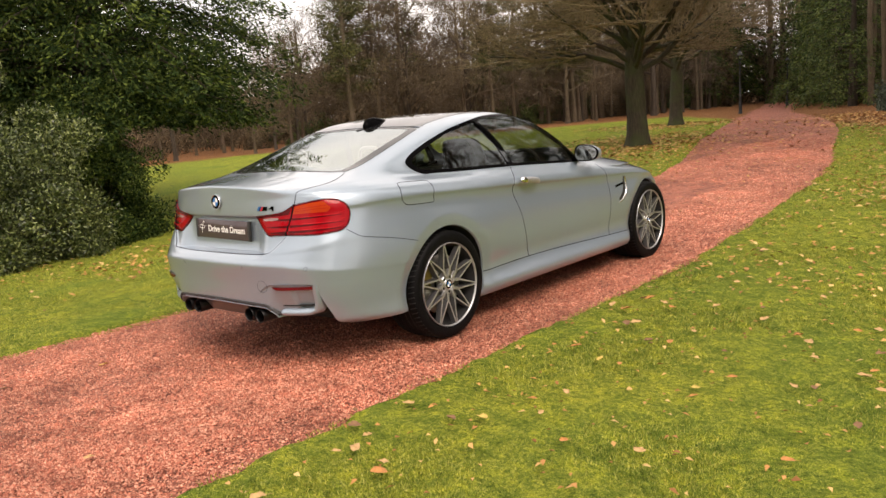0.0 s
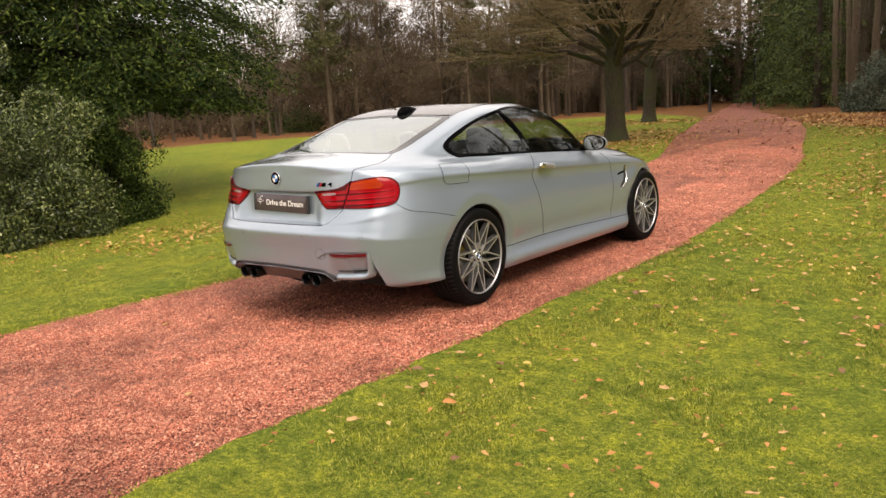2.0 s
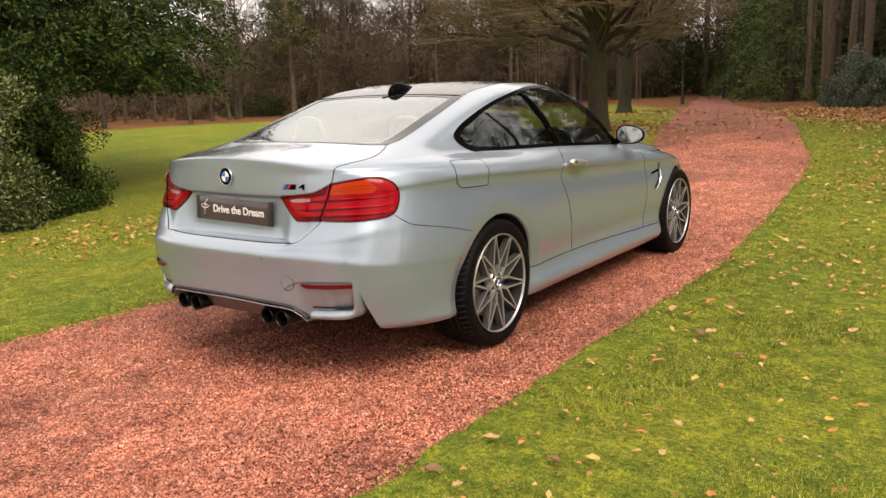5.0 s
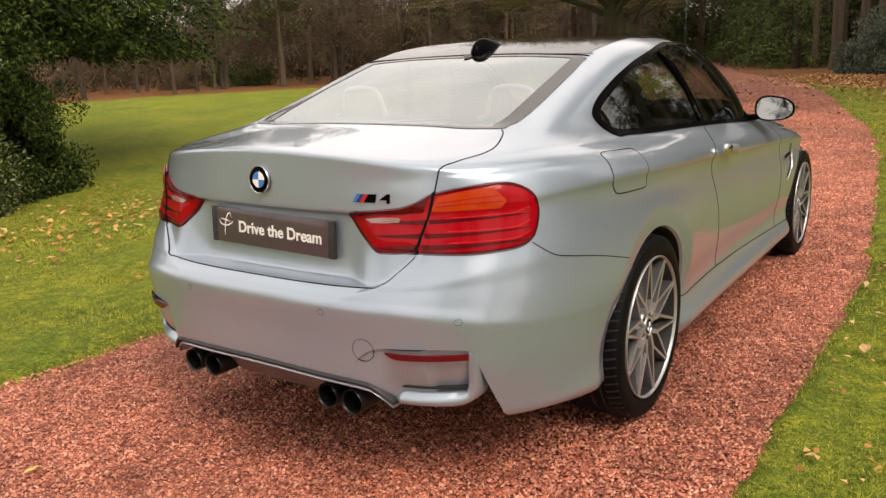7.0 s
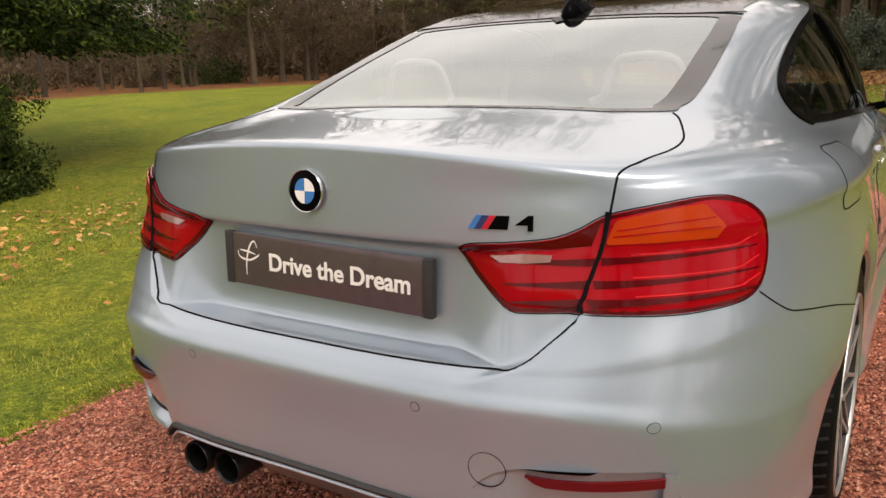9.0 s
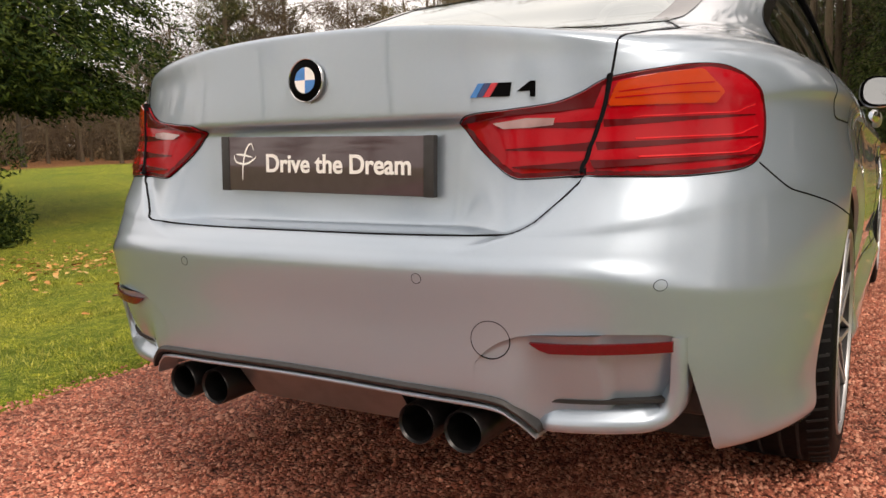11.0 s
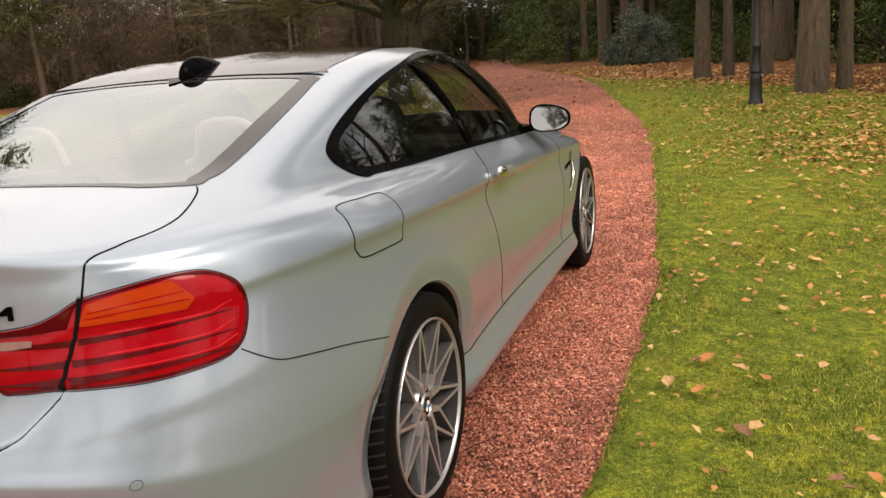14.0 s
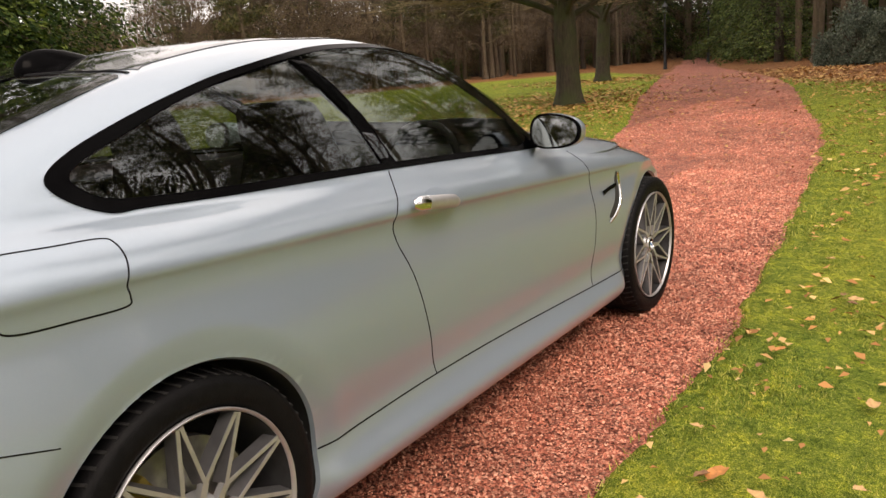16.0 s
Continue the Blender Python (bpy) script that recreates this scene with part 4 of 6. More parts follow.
# ---- bumper: sensors, tow cap, corner openings, diffuser and pipes
for x, z in ((0.288, 0.610), (-0.288, 0.610), (0.681, 0.604), (-0.681, 0.604)):
    ang = np.linspace(0, 2 * math.pi, 20, endpoint=False)
    ring = np.stack([abs(x) + 0.0092 * np.cos(ang), z + 0.0092 * np.sin(ang)], -1)
    s = part("parking_sensor", drape("parking_sensor", ring * 0.96 + np.array([abs(x), z]) * 0.04, FROM_REAR, PAINT, 0.0005, 0.02, 0.002, None, x < 0), PAINT, car)
    part("sensor_ring", ribbon("sensor_ring", ring, FROM_REAR, SEAM, 0.0018, 0.0005, x < 0, True), SEAM, s)
ang = np.linspace(0, 2 * math.pi, 40, endpoint=False)
part("tow_cap_line", ribbon("tow_cap_line", np.stack([0.417 + 0.034 * np.cos(ang), 0.507 + 0.034 * np.sin(ang)], -1), FROM_REAR, SEAM, 0.0018, 0.0006, closed=True), SEAM, car)


def skin_depth(x, z):
    return cast(FROM_REAR, x, z)[0][1]


def corner_y(x):
    """How far back the bumper's corner opening lies."""
    return -1.055 + 0.108 * max(0.0, (x - 0.43) / 0.27) ** 2.2


def rail(profile, line, name, material, flip=False, sharp=40):
    """Sweeps a closed (out, up) profile along a line of the tail; out is towards the rear."""
    line = np.asarray(line, float)
    verts, k = [], len(profile)
    for x, y, z in line:
        verts += [(x, y - o, z + u) for o, u in profile]
    faces = []
    for i in range(len(line) - 1):
        for j in range(k):
            faces.append((i * k + j, i * k + (j + 1) % k, (i + 1) * k + (j + 1) % k, (i + 1) * k + j))
    faces += [list(range(k))[::-1], [(len(line) - 1) * k + j for j in range(k)]]
    verts = np.array(verts)
    if flip:
        verts, faces = verts * mirror, [f[::-1] for f in faces]
    return mesh_of(name, verts, faces, material, True, sharp)


for flip in (False, True):
    # the sunk face of the corner opening, sloping in under the reflector and flush with the skin at its inner end
    xs = np.linspace(0.380, 0.700, 34)
    rows = []
    for t, back in ((0.0, 0.0), (0.035, 0.006), (0.10, 0.012), (0.28, 0.021), (0.60, 0.042), (0.78, 0.060), (1.0, 0.072)):
        row = []
        for x in xs:
            top = lerp(x, (0.38, 0.455), (0.405, 0.486), (0.43, 0.504), (0.46, 0.516), (0.50, 0.5215), (0.62, 0.5235), (0.705, 0.5195))
            z = top + (lerp(x, (0.38, 0.404), (0.40, 0.400), (0.46, 0.376), (0.50, 0.345), (0.655, 0.352), (0.69, 0.395)) - top) * t
            w = float(ease(x, 0.44, 0.53))
            flush = skin_depth(x, z) + 0.001 + (0.008 * float(ease(x, 0.385, 0.43)) * (1 - t) ** 1.5 if t > 0.01 else 0.0)
            sunk = max(corner_y(x), skin_depth(x, 0.524) if x > 0.6 else -2) + back
            row.append((x, flush * (1 - w) + sunk * w, z))
        rows.append(row)
    rows = np.array(rows)
    nr, nx, _ = rows.shape
    v = rows.reshape(-1, 3)
    f = [(i * nx + j, i * nx + j + 1, (i + 1) * nx + j + 1, (i + 1) * nx + j) for i in range(nr - 1) for j in range(nx - 1)]
    if flip:
        v, f = v * mirror, [q[::-1] for q in f]
    part("corner_inset", mesh_of("corner_inset", v, f, PAINT, True), PAINT, car)
    line = [(x, corner_y(x) + 0.012, 0.4975) for x in np.linspace(0.484, 0.698, 14)]
    v, f = [], []
    for i, (x, y, z) in enumerate(line):
        low = -0.0095 + 0.015 * float(ease(0.512 - x, 0.0, 0.030))
        v += [(x, y, z + low), (x, y - 0.005, z + low + 0.001), (x, y - 0.006, z + 0.0085), (x, y, z + 0.0095)]
        if i:
            f += [((i - 1) * 4 + j, (i - 1) * 4 + j + 1, i * 4 + j + 1, i * 4 + j) for j in range(3)]
    f += [(0, 1, 2, 3), tuple(len(v) - 4 + j for j in range(4))]
    v = np.array(v)
    if flip:
        v, f = v * mirror, [q[::-1] for q in f]
    part("reflector", mesh_of("reflector", v, f, REFLECTOR, True, 30), REFLECTOR, car, "slim red bumper reflector")
    # the blade under it, turning up at its outer end into the cheek of the opening
    sweep = smooth_loop([(0.478, 0.352), (0.50, 0.3535), (0.56, 0.354), (0.62, 0.354), (0.655, 0.357), (0.680, 0.371), (0.689, 0.397), (0.693, 0.43), (0.696, 0.47), (0.698, 0.512)], 8, False)
    t = np.gradient(sweep, axis=0)
    inward = np.stack([-t[:, 1], t[:, 0]], -1)
    inward /= np.linalg.norm(inward, axis=1)[:, None]
    up = ease(sweep[:, 1], 0.365, 0.43)
    lead = ease(sweep[:, 0], 0.478, 0.505)
    ring = []
    for (x, z), n, u, a in zip(sweep, inward, up, lead):
        y = corner_y(min(x, 0.70)) + 0.015 + 0.024 * float(ease(0.512 - z, 0.0, 0.15)) + 0.014 * (1 - a)
        prof = [((0.044 - 0.032 * u) * (0.4 + 0.6 * a), 0.052 - 0.024 * u), (0.012 - 0.006 * u, 0.006), (0.003, 0.0), (-0.005, 0.001), (-0.013 - 0.001 * u, 0.006), (-0.018 - 0.001 * u, 0.018), (-0.020, 0.07)]
        ring.append([(x + n[0] * i, y + d, z + n[1] * i) for i, d in prof])
    ring = np.array(ring)
    na, nb, _ = ring.shape
    v = ring.reshape(-1, 3)
    f = [(i * nb + j, (i + 1) * nb + j, (i + 1) * nb + j + 1, i * nb + j + 1) for i in range(na - 1) for j in range(nb - 1)]
    f.append(list(range(nb)))
    if flip:
        v, f = v * mirror, [q[::-1] for q in f]
    part("corner_blade", mesh_of("corner_blade", v, f, PAINT, True, 60), PAINT, car, "silver blade curving up round the bumper corner")
    line = [(x, corner_y(x) + 0.060, 0.3955) for x in np.linspace(0.505, 0.684, 12)]
    part("dark_slot", rail([(-0.02, -0.004), (0.010, -0.004), (0.010, 0.003), (-0.02, 0.003)], line, "dark_slot", UNDER, flip), UNDER, car)
    bm = bmesh.new()
    box(bm, (0.64, -0.80, 0.335), (0.722, -0.66, 0.50), 0.01)
    if flip:
        bmesh.ops.transform(bm, matrix=Matrix.Scale(-1, 4, (1, 0, 0)), verts=bm.verts)
        bmesh.ops.reverse_faces(bm, faces=bm.faces)
    part("corner_duct", bm, BLACK_MATT, car)
    for x in (0.258, 0.356):
        m = pose(-x if flip else x, -1.048, 0.330, 90, 0, 0)
        bm = bmesh.new()
        lathe(bm, [(0.0345, 0.0), (0.038, 0.005), (0.0400, 0.002), (0.0400, -0.16), (0.0345, -0.16), (0.0345, 0.0)], 36, m)
        pipe = part("exhaust_pipe", bm, plain("dark_chrome_pipe", (0.02, 0.02, 0.021), 0.3, 0.7) if not bpy.data.materials.get("dark_chrome_pipe") else bpy.data.materials["dark_chrome_pipe"], car, "dark chrome exhaust tailpipe", 40)
        bm = bmesh.new()
        lathe(bm, [(0.0001, -0.10), (0.0345, -0.10)], 24, m)
        part("pipe_bore", bm, UNDER, pipe)

mouth = smooth_loop([(-0.488, 0.345), (-0.455, 0.378), (-0.40, 0.400), (-0.2, 0.409), (0.0, 0.412), (0.2, 0.409), (0.40, 0.400), (0.455, 0.378), (0.488, 0.345)], 6, False)
line = [(x, skin_depth(np.clip(x, -0.5, 0.5), max(z, 0.345)), z) for x, z in mouth]
part("diffuser_lip", rail([(-0.05, -0.010), (0.006, -0.006), (0.009, 0.0), (0.004, 0.006), (-0.05, 0.006)], line, "diffuser_lip", BLACK_MATT), BLACK_MATT, car)
line = [(x * 0.985, y + 0.004, z - 0.016) for x, y, z in line]
part("diffuser_trim", rail([(-0.05, -0.006), (0.004, -0.004), (0.006, 0.0), (0.003, 0.0035), (-0.05, 0.004)], line, "diffuser_trim", PAINT), PAINT, car)
mid = [(x, -1.005 + 0.10 * x * x, 0.345) for x in np.linspace(-0.208, 0.208, 14)]
# dull grey in place of silver puts the shade below the bumper into the colour
part("diffuser", rail([(-0.05, -0.045), (-0.026, -0.042), (0.034, 0.042), (-0.02, 0.05)], mid, "diffuser", ALLOY_GREY), ALLOY_GREY, car, "dull grey diffuser panel between the tailpipes, its shade in the colour")
bm = bmesh.new()
box(bm, (-0.62, -0.84, 0.31), (0.62, -0.30, 0.42), 0.03)
part("silencer", bm, UNDER, car)
bm = bmesh.new()
box(bm, (-0.70, -0.60, 0.21), (0.70, 3.25, 0.34), 0.03)
part("underbody", bm, UNDER, car)

# ---- arches
for flip in (False, True):
    for (hy, hz), r in ((HUB_R, ARCH_R), (HUB_F, ARCH_F)):
        a = np.linspace(radians(-22 if hy < 1 else -18), radians(184 if hy < 1 else 202), 60)
        edge, inner, deep = [], [], []
        for t in a:
            y, z = hy + r * math.cos(t), hz + r * math.sin(t)
            p, _ = cast(FROM_RIGHT, hy + (r + 0.004) * math.cos(t), hz + (r + 0.004) * math.sin(t))
            x = p[0] if p[0] > 0.6 else 0.88
            edge.append((x + 0.0005, y, z)), inner.append((x - 0.010, hy + (r - 0.006) * math.cos(t), hz + (r - 0.006) * math.sin(t)))
            deep.append((0.58, hy + (r - 0.004) * math.cos(t), hz + (r - 0.004) * math.sin(t)))
        q = len(a)
        for nm, rowset, m in (("arch_lip", (edge, inner), PAINT), ("arch_liner", (inner, deep), UNDER)):
            v = np.concatenate([np.array(w) for w in rowset])
            f = [(i, i + 1, q + i + 1, q + i) for i in range(q - 1)]
            if nm == "arch_liner":
                v = np.concatenate([v, [(0.58, hy, hz)]])
                f += [(q + i, q + i + 1, 2 * q) for i in range(q - 1)]
            if flip:
                v, f = v * mirror, [k[::-1] for k in f]
            part(nm, mesh_of(nm, v, f, m, True, 40), m, car)


# ---- wheels
def build_wheel():
    """A wheel whose face looks along +x, its hub at the origin."""
    R = 0.262
    turn = pose(0, 0, 0, 0, 90, 0)
    bm = bmesh.new()
    lathe(bm, [(0.251, -0.006), (0.246, -0.03), (0.238, -0.06), (0.232, -0.12), (0.236, -0.22), (0.25, -0.245)], 72, turn)
    w = part("wheel", bm, BARREL, None, "star-spoked alloy wheel with machined edges", 50)
    bm = bmesh.new()
    lathe(bm, [(0.258, -0.245), (0.285, -0.262), (0.318, -0.262), (0.331, -0.250), (0.3375, -0.225), (0.338, -0.14), (0.3375, -0.050), (0.3345, -0.020), (0.327, -0.005), (0.312, 0.000), (0.296, 0.002), (0.278, 0.001), (0.268, -0.004), (0.260, -0.014), (0.258, -0.245)], 72, turn)
    tyre = part("tyre", bm, RUBBER, w, "black low-profile tyre", 50)
    for x in (-0.075, -0.115, -0.165, -0.205):
        bm = bmesh.new()
        lathe(bm, [(0.3385, x - 0.004), (0.3392, x), (0.3385, x + 0.004)], 60, turn)
        part("tread_groove", bm, UNDER, w)
    bm = bmesh.new()
    for a in np.linspace(0, 2 * math.pi, 64, endpoint=False):
        for s in (-1, 1):
            x = -0.009 if s > 0 else -0.246
            p = Vector((x, 0.3320 * math.cos(a), 0.3320 * math.sin(a)))
            q = Vector((x - s * 0.045, 0.3388 * math.cos(a + 0.03), 0.3388 * math.sin(a + 0.03)))
            bar(bm, p, q, 0.007, 0.003, p.normalized())
    tagged(part("tread_relief", bm, UNDER, w), kind="stuff")
    bm = bmesh.new()
    lathe(bm, [(0.262, -0.006), (0.2625, 0.000), (0.260, 0.003), (0.2560, 0.001), (0.253, -0.008)], 72, turn)
    part("rim_lip", bm, ALLOY, w, "bright machined rim lip", 50)
    def pt(r, a, x):
        return Vector((x, r * math.sin(a), r * math.cos(a)))

    nodes = [pt(0.098, radians(36 * k + 18), -0.016) for k in range(10)]
    for k in range(10):
        tip_a = radians(36 * k)
        for s in (-1, 1):
            tip = pt(0.2515, tip_a + s * 0.018, -0.005)
            node = nodes[k if s > 0 else k - 1]
            d = (tip - node).normalized()
            side = d.cross(Vector((1, 0, 0))).normalized()
            bm = bmesh.new()
            q = []
            for p, wf, wb, dp in ((node, 0.0115, 0.026, 0.030), (tip, 0.0085, 0.018, 0.034)):
                q.append([bm.verts.new(p + side * wf / 2), bm.verts.new(p - side * wf / 2), bm.verts.new(p - side * wb / 2 - Vector((dp, 0, 0))), bm.verts.new(p + side * wb / 2 - Vector((dp, 0, 0)))])
            for i in range(4):
                bm.faces.new((q[0][i], q[0][(i + 1) % 4], q[1][(i + 1) % 4], q[1][i]))
            bmesh.ops.recalc_face_normals(bm, faces=bm.faces)
            spoke = part("spoke", bm, ALLOY_GREY, w)
            bm = bmesh.new()
            bar(bm, node + Vector((0.0006, 0, 0)), tip + Vector((0.0006, 0, 0)), 0.0098, 0.003, (1, 0, 0))
            part("spoke_edge", bm, ALLOY, w)
    for k in range(10):
        bm = bmesh.new()
        n = nodes[k]
        inner = pt(0.050, radians(36 * k + 18 + (9 if k % 2 else -9)), -0.026)
        bar(bm, inner, n + Vector((-0.006, 0, 0)), 0.017, 0.018, (1, 0, 0))
        part("hub_arm", bm, ALLOY, w)
    bm = bmesh.new()
    lathe(bm, [(0.0001, -0.020), (0.034, -0.020), (0.037, -0.024), (0.060, -0.024), (0.066, -0.030), (0.070, -0.06)], 40, turn)
    part("hub", bm, ALLOY, w, "", 40)
    bm = bmesh.new()
    lathe(bm, [(0.0001, -0.0165), (0.026, -0.017), (0.030, -0.020)], 30, turn)
    part("centre_cap", bm, BLACK_GLOSS, w, "", 40)
    bm = bmesh.new()
    lathe(bm, [(0.0255, -0.0172), (0.027, -0.0150), (0.0295, -0.0160), (0.030, -0.020)], 30, turn)
    part("cap_rim", bm, CHROME, w, "", 40)
    for k in range(4):
        bm = bmesh.new()
        bm.faces.new([bm.verts.new((-0.0158, 0, 0))] + [bm.verts.new((-0.0158, 0.017 * math.cos(a), 0.017 * math.sin(a))) for a in np.linspace(k * math.pi / 2, (k + 1) * math.pi / 2, 9)])
        part("cap_quarter", bm, BLUE if k % 2 else WHITE, w)
    for k in range(5):
        a = radians(72 * k + 36)
        bm = bmesh.new()
        lathe(bm, [(0.0001, -0.022), (0.009, -0.022), (0.0095, -0.026)], 14, pose(0, 0.048 * math.sin(a), 0.048 * math.cos(a)) @ turn)
        part("lug_hole", bm, UNDER, w)
    bm = bmesh.new()
    lathe(bm, [(0.06, -0.085), (0.185, -0.085), (0.185, -0.115), (0.06, -0.115)], 60, turn)
    part("brake_disc", bm, DISC, w, "", 40)
    return w


def as_part(w, parent, m):
    """Fixes a built wheel to the car: the Empty goes, its meshes hang from the tyre and rim."""
    w.parent = parent
    w.matrix_basis = m
    return w


wheel = build_wheel()
wheel_poses = [
    pose(0.899, 0, 0.338, 8), pose(0.888, 2.812, 0.338, 25), pose(-0.899, 0, 0.338, 0, 0, 180), pose(-0.888, 2.812, 0.338, 40, 0, 180),
]
for m in wheel_poses[1:]:
    as_part(copy_thing(wheel, m), car, m)
as_part(wheel, car, wheel_poses[0])
for s, y, z0 in ((1, 0.0, 0.338), (-1, 0.0, 0.338), (1, 2.812, 0.338), (-1, 2.812, 0.338)):
    bm = bmesh.new()
    a0 = radians(150 if y < 1 else 40)
    arc = a0 + np.radians(np.linspace(-28, 28, 12))
    ring = []
    for a in arc:
        for r, x in ((0.130, 0.755), (0.130, 0.845), (0.190, 0.845), (0.198, 0.80), (0.190, 0.755)):
            ring.append(bm.verts.new((s * x, y + r * math.cos(a), z0 + r * math.sin(a))))
    for i in range(11):
        for j in range(5):
            bm.faces.new((ring[i * 5 + j], ring[i * 5 + (j + 1) % 5], ring[(i + 1) * 5 + (j + 1) % 5], ring[(i + 1) * 5 + j]))
    bm.faces.new(ring[:5]), bm.faces.new(ring[-5:])
    bmesh.ops.recalc_face_normals(bm, faces=bm.faces)
    part("brake_caliper", bm, plain("gold_caliper", (0.17, 0.125, 0.03), 0.35, 0.3) if not bpy.data.materials.get("gold_caliper") else bpy.data.materials["gold_caliper"], car, "gold brake caliper", 40)

# ---- handle, vent, mirrors, aerial
for flip in (False, True):
    sgn = -1 if flip else 1
    dish = smooth_loop([(0.90, 0.893), (0.93, 0.918), (0.98, 0.922), (1.02, 0.905), (1.03, 0.878), (1.01, 0.852), (0.96, 0.846), (0.915, 0.862)], 6)
    part("handle_dish", drape("handle_dish", dish, FROM_RIGHT, PAINT, 0.0008, 0.02, 0.002, None, flip), PAINT, car)
    for nm, t0, t1, thick, mat in (("door_handle", 0.20, 1.0, 0.0205, ALLOY), ("handle_end", 0.0, 0.225, 0.0220, CHROME)):
        pts, rad = [], []
        for t in np.linspace(t0, t1, 20):
            y, z = 0.822 + 0.222 * t, 0.899 - 0.030 * t + 0.005 * math.sin(math.pi * t)
            p, _ = cast(FROM_RIGHT, y, z)
            pts.append((p[0] + 0.006 + 0.034 * math.sin(math.pi * (0.04 + 0.92 * t)) ** 0.40, y, z))
            rad.append(thick * (0.45 + 0.55 * min(1.0, 9 * t + 0.3, 5 * (1 - t) + 0.1)))
        v, f = tube_arrays(pts, rad, 14)
        c = np.repeat(np.array(pts), 14, 0)
        v[:, 0] = c[:, 0] + (v[:, 0] - c[:, 0]) * 0.6
        k = len(pts)
        v = np.concatenate([v, [pts[0], pts[-1]]])
        fs = [tuple(q) for q in f] + [(i, (i + 1) % 14, k * 14) for i in range(14)] + [((k - 1) * 14 + i, (k - 1) * 14 + (i + 1) % 14, k * 14 + 1) for i in range(14)]
        made = mesh_of(nm, v * mirror if flip else v, fs, mat, True, 60)
        if nm == "door_handle":
            h = part(nm, made, mat, car, "silver pull handle with a chrome end")
        else:
            part(nm, made, mat, h, "chrome handle end")
    opening = smooth_loop([(2.245, 0.590), (2.31, 0.65), (2.335, 0.71), (2.345, 0.765), (2.362, 0.765), (2.368, 0.70), (2.345, 0.64), (2.29, 0.585)], 6)
    vent = part("side_vent", drape("side_vent", opening, FROM_RIGHT, BLACK_MATT, 0.001, 0.02, 0.003, None, flip), BLACK_MATT, car, "dark side vent with a chrome edge")
    edge = smooth_loop([(2.365, 0.768), (2.378, 0.745), (2.382, 0.69), (2.362, 0.635), (2.31, 0.588), (2.245, 0.563)], 8, False)
    part("vent_edge", ribbon("vent_edge", edge, FROM_RIGHT, CHROME, 0.013, 0.006, flip), CHROME, vent)
    fin = smooth_loop([(2.20, 0.695), (2.26, 0.705), (2.34, 0.712)], 6, False)
    part("vent_fin", ribbon("vent_fin", fin, FROM_RIGHT, BLACK_GLOSS, 0.02, 0.006, flip), BLACK_GLOSS, vent)
    # B-pillar between door glass and quarter glass
    pillar = [(0.832, 1.005), (0.892, 1.002), (0.815, 1.15), (0.672, 1.33), (0.618, 1.325), (0.76, 1.15)]
    part("door_pillar", drape("door_pillar", pillar, FROM_RIGHT, BLACK_GLOSS, 0.000, 0.03, 0.012, None, flip), BLACK_GLOSS, car)
    # mirror: a rounded shell on a foot
    mir = bmesh.new()
    bmesh.ops.create_uvsphere(mir, u_segments=32, v_segments=20, radius=1.0)
    for v in mir.verts:
        x, y, z = v.co
        sx, sz = abs(x) ** 0.75 * (1 if x > 0 else -1), abs(z) ** 0.8 * (1 if z > 0 else -1)
        v.co = Vector((sx * 0.098, (-0.045 if y < -0.35 else y * 0.10), sz * (0.064 - 0.010 * sx)))
    m = Matrix.Translation((sgn * 0.912, 1.735, 1.010)) @ Euler((radians(-4), radians(sgn * 3), radians(sgn * 8))).to_matrix().to_4x4()
    for v in mir.verts:
        if flip:
            v.co.x = -v.co.x
    if flip:
        bmesh.ops.reverse_faces(mir, faces=mir.faces)
    bmesh.ops.transform(mir, matrix=m, verts=mir.verts)
    shell = part("mirror_shell", mir, PAINT, car, "silver door mirror", 45)
    ang = np.linspace(0, 2 * math.pi, 40, endpoint=False)
    rim = [(abs(math.cos(a)) ** 0.75 * np.sign(math.cos(a)), abs(math.sin(a)) ** 0.8 * np.sign(math.sin(a))) for a in ang]
    for nm, k, yo, mt in (("mirror_rim", 0.985, -0.047, BLACK_GLOSS), ("mirror_glass", 0.87, -0.0475, plain("mirror_glass", (0.27, 0.285, 0.285), 0.03, 1.0, 0.01) if not bpy.data.materials.get("mirror_glass") else bpy.data.materials["mirror_glass"])):
        bm = bmesh.new()
        vs = [bm.verts.new((sgn * x * 0.098 * k, yo - (0.0015 + 0.10 * (0.05 - 0.8 * z * 0.064) if nm == "mirror_glass" else 0), z * (0.064 - 0.010 * x) * k)) for x, z in rim]
        f = bm.faces.new(vs if not flip else vs[::-1])
        ex = bmesh.ops.extrude_face_region(bm, geom=[f])["geom"]
        bmesh.ops.translate(bm, verts=[v for v in ex if isinstance(v, bmesh.types.BMVert)], vec=(0, 0.012, 0))
        bmesh.ops.recalc_face_normals(bm, faces=bm.faces)
        bmesh.ops.transform(bm, matrix=m, verts=bm.verts)
        part(nm, bm, mt, shell)
    bm = bmesh.new()
    bar(bm, (sgn * 0.76, 1.74, 0.955), (sgn * 0.90, 1.75, 0.985), 0.07, 0.03)
    bmesh.ops.bevel(bm, geom=list(bm.edges), offset=0.008, segments=2, affect="EDGES")
    part("mirror_foot", bm, BLACK_GLOSS, shell, "", 40)

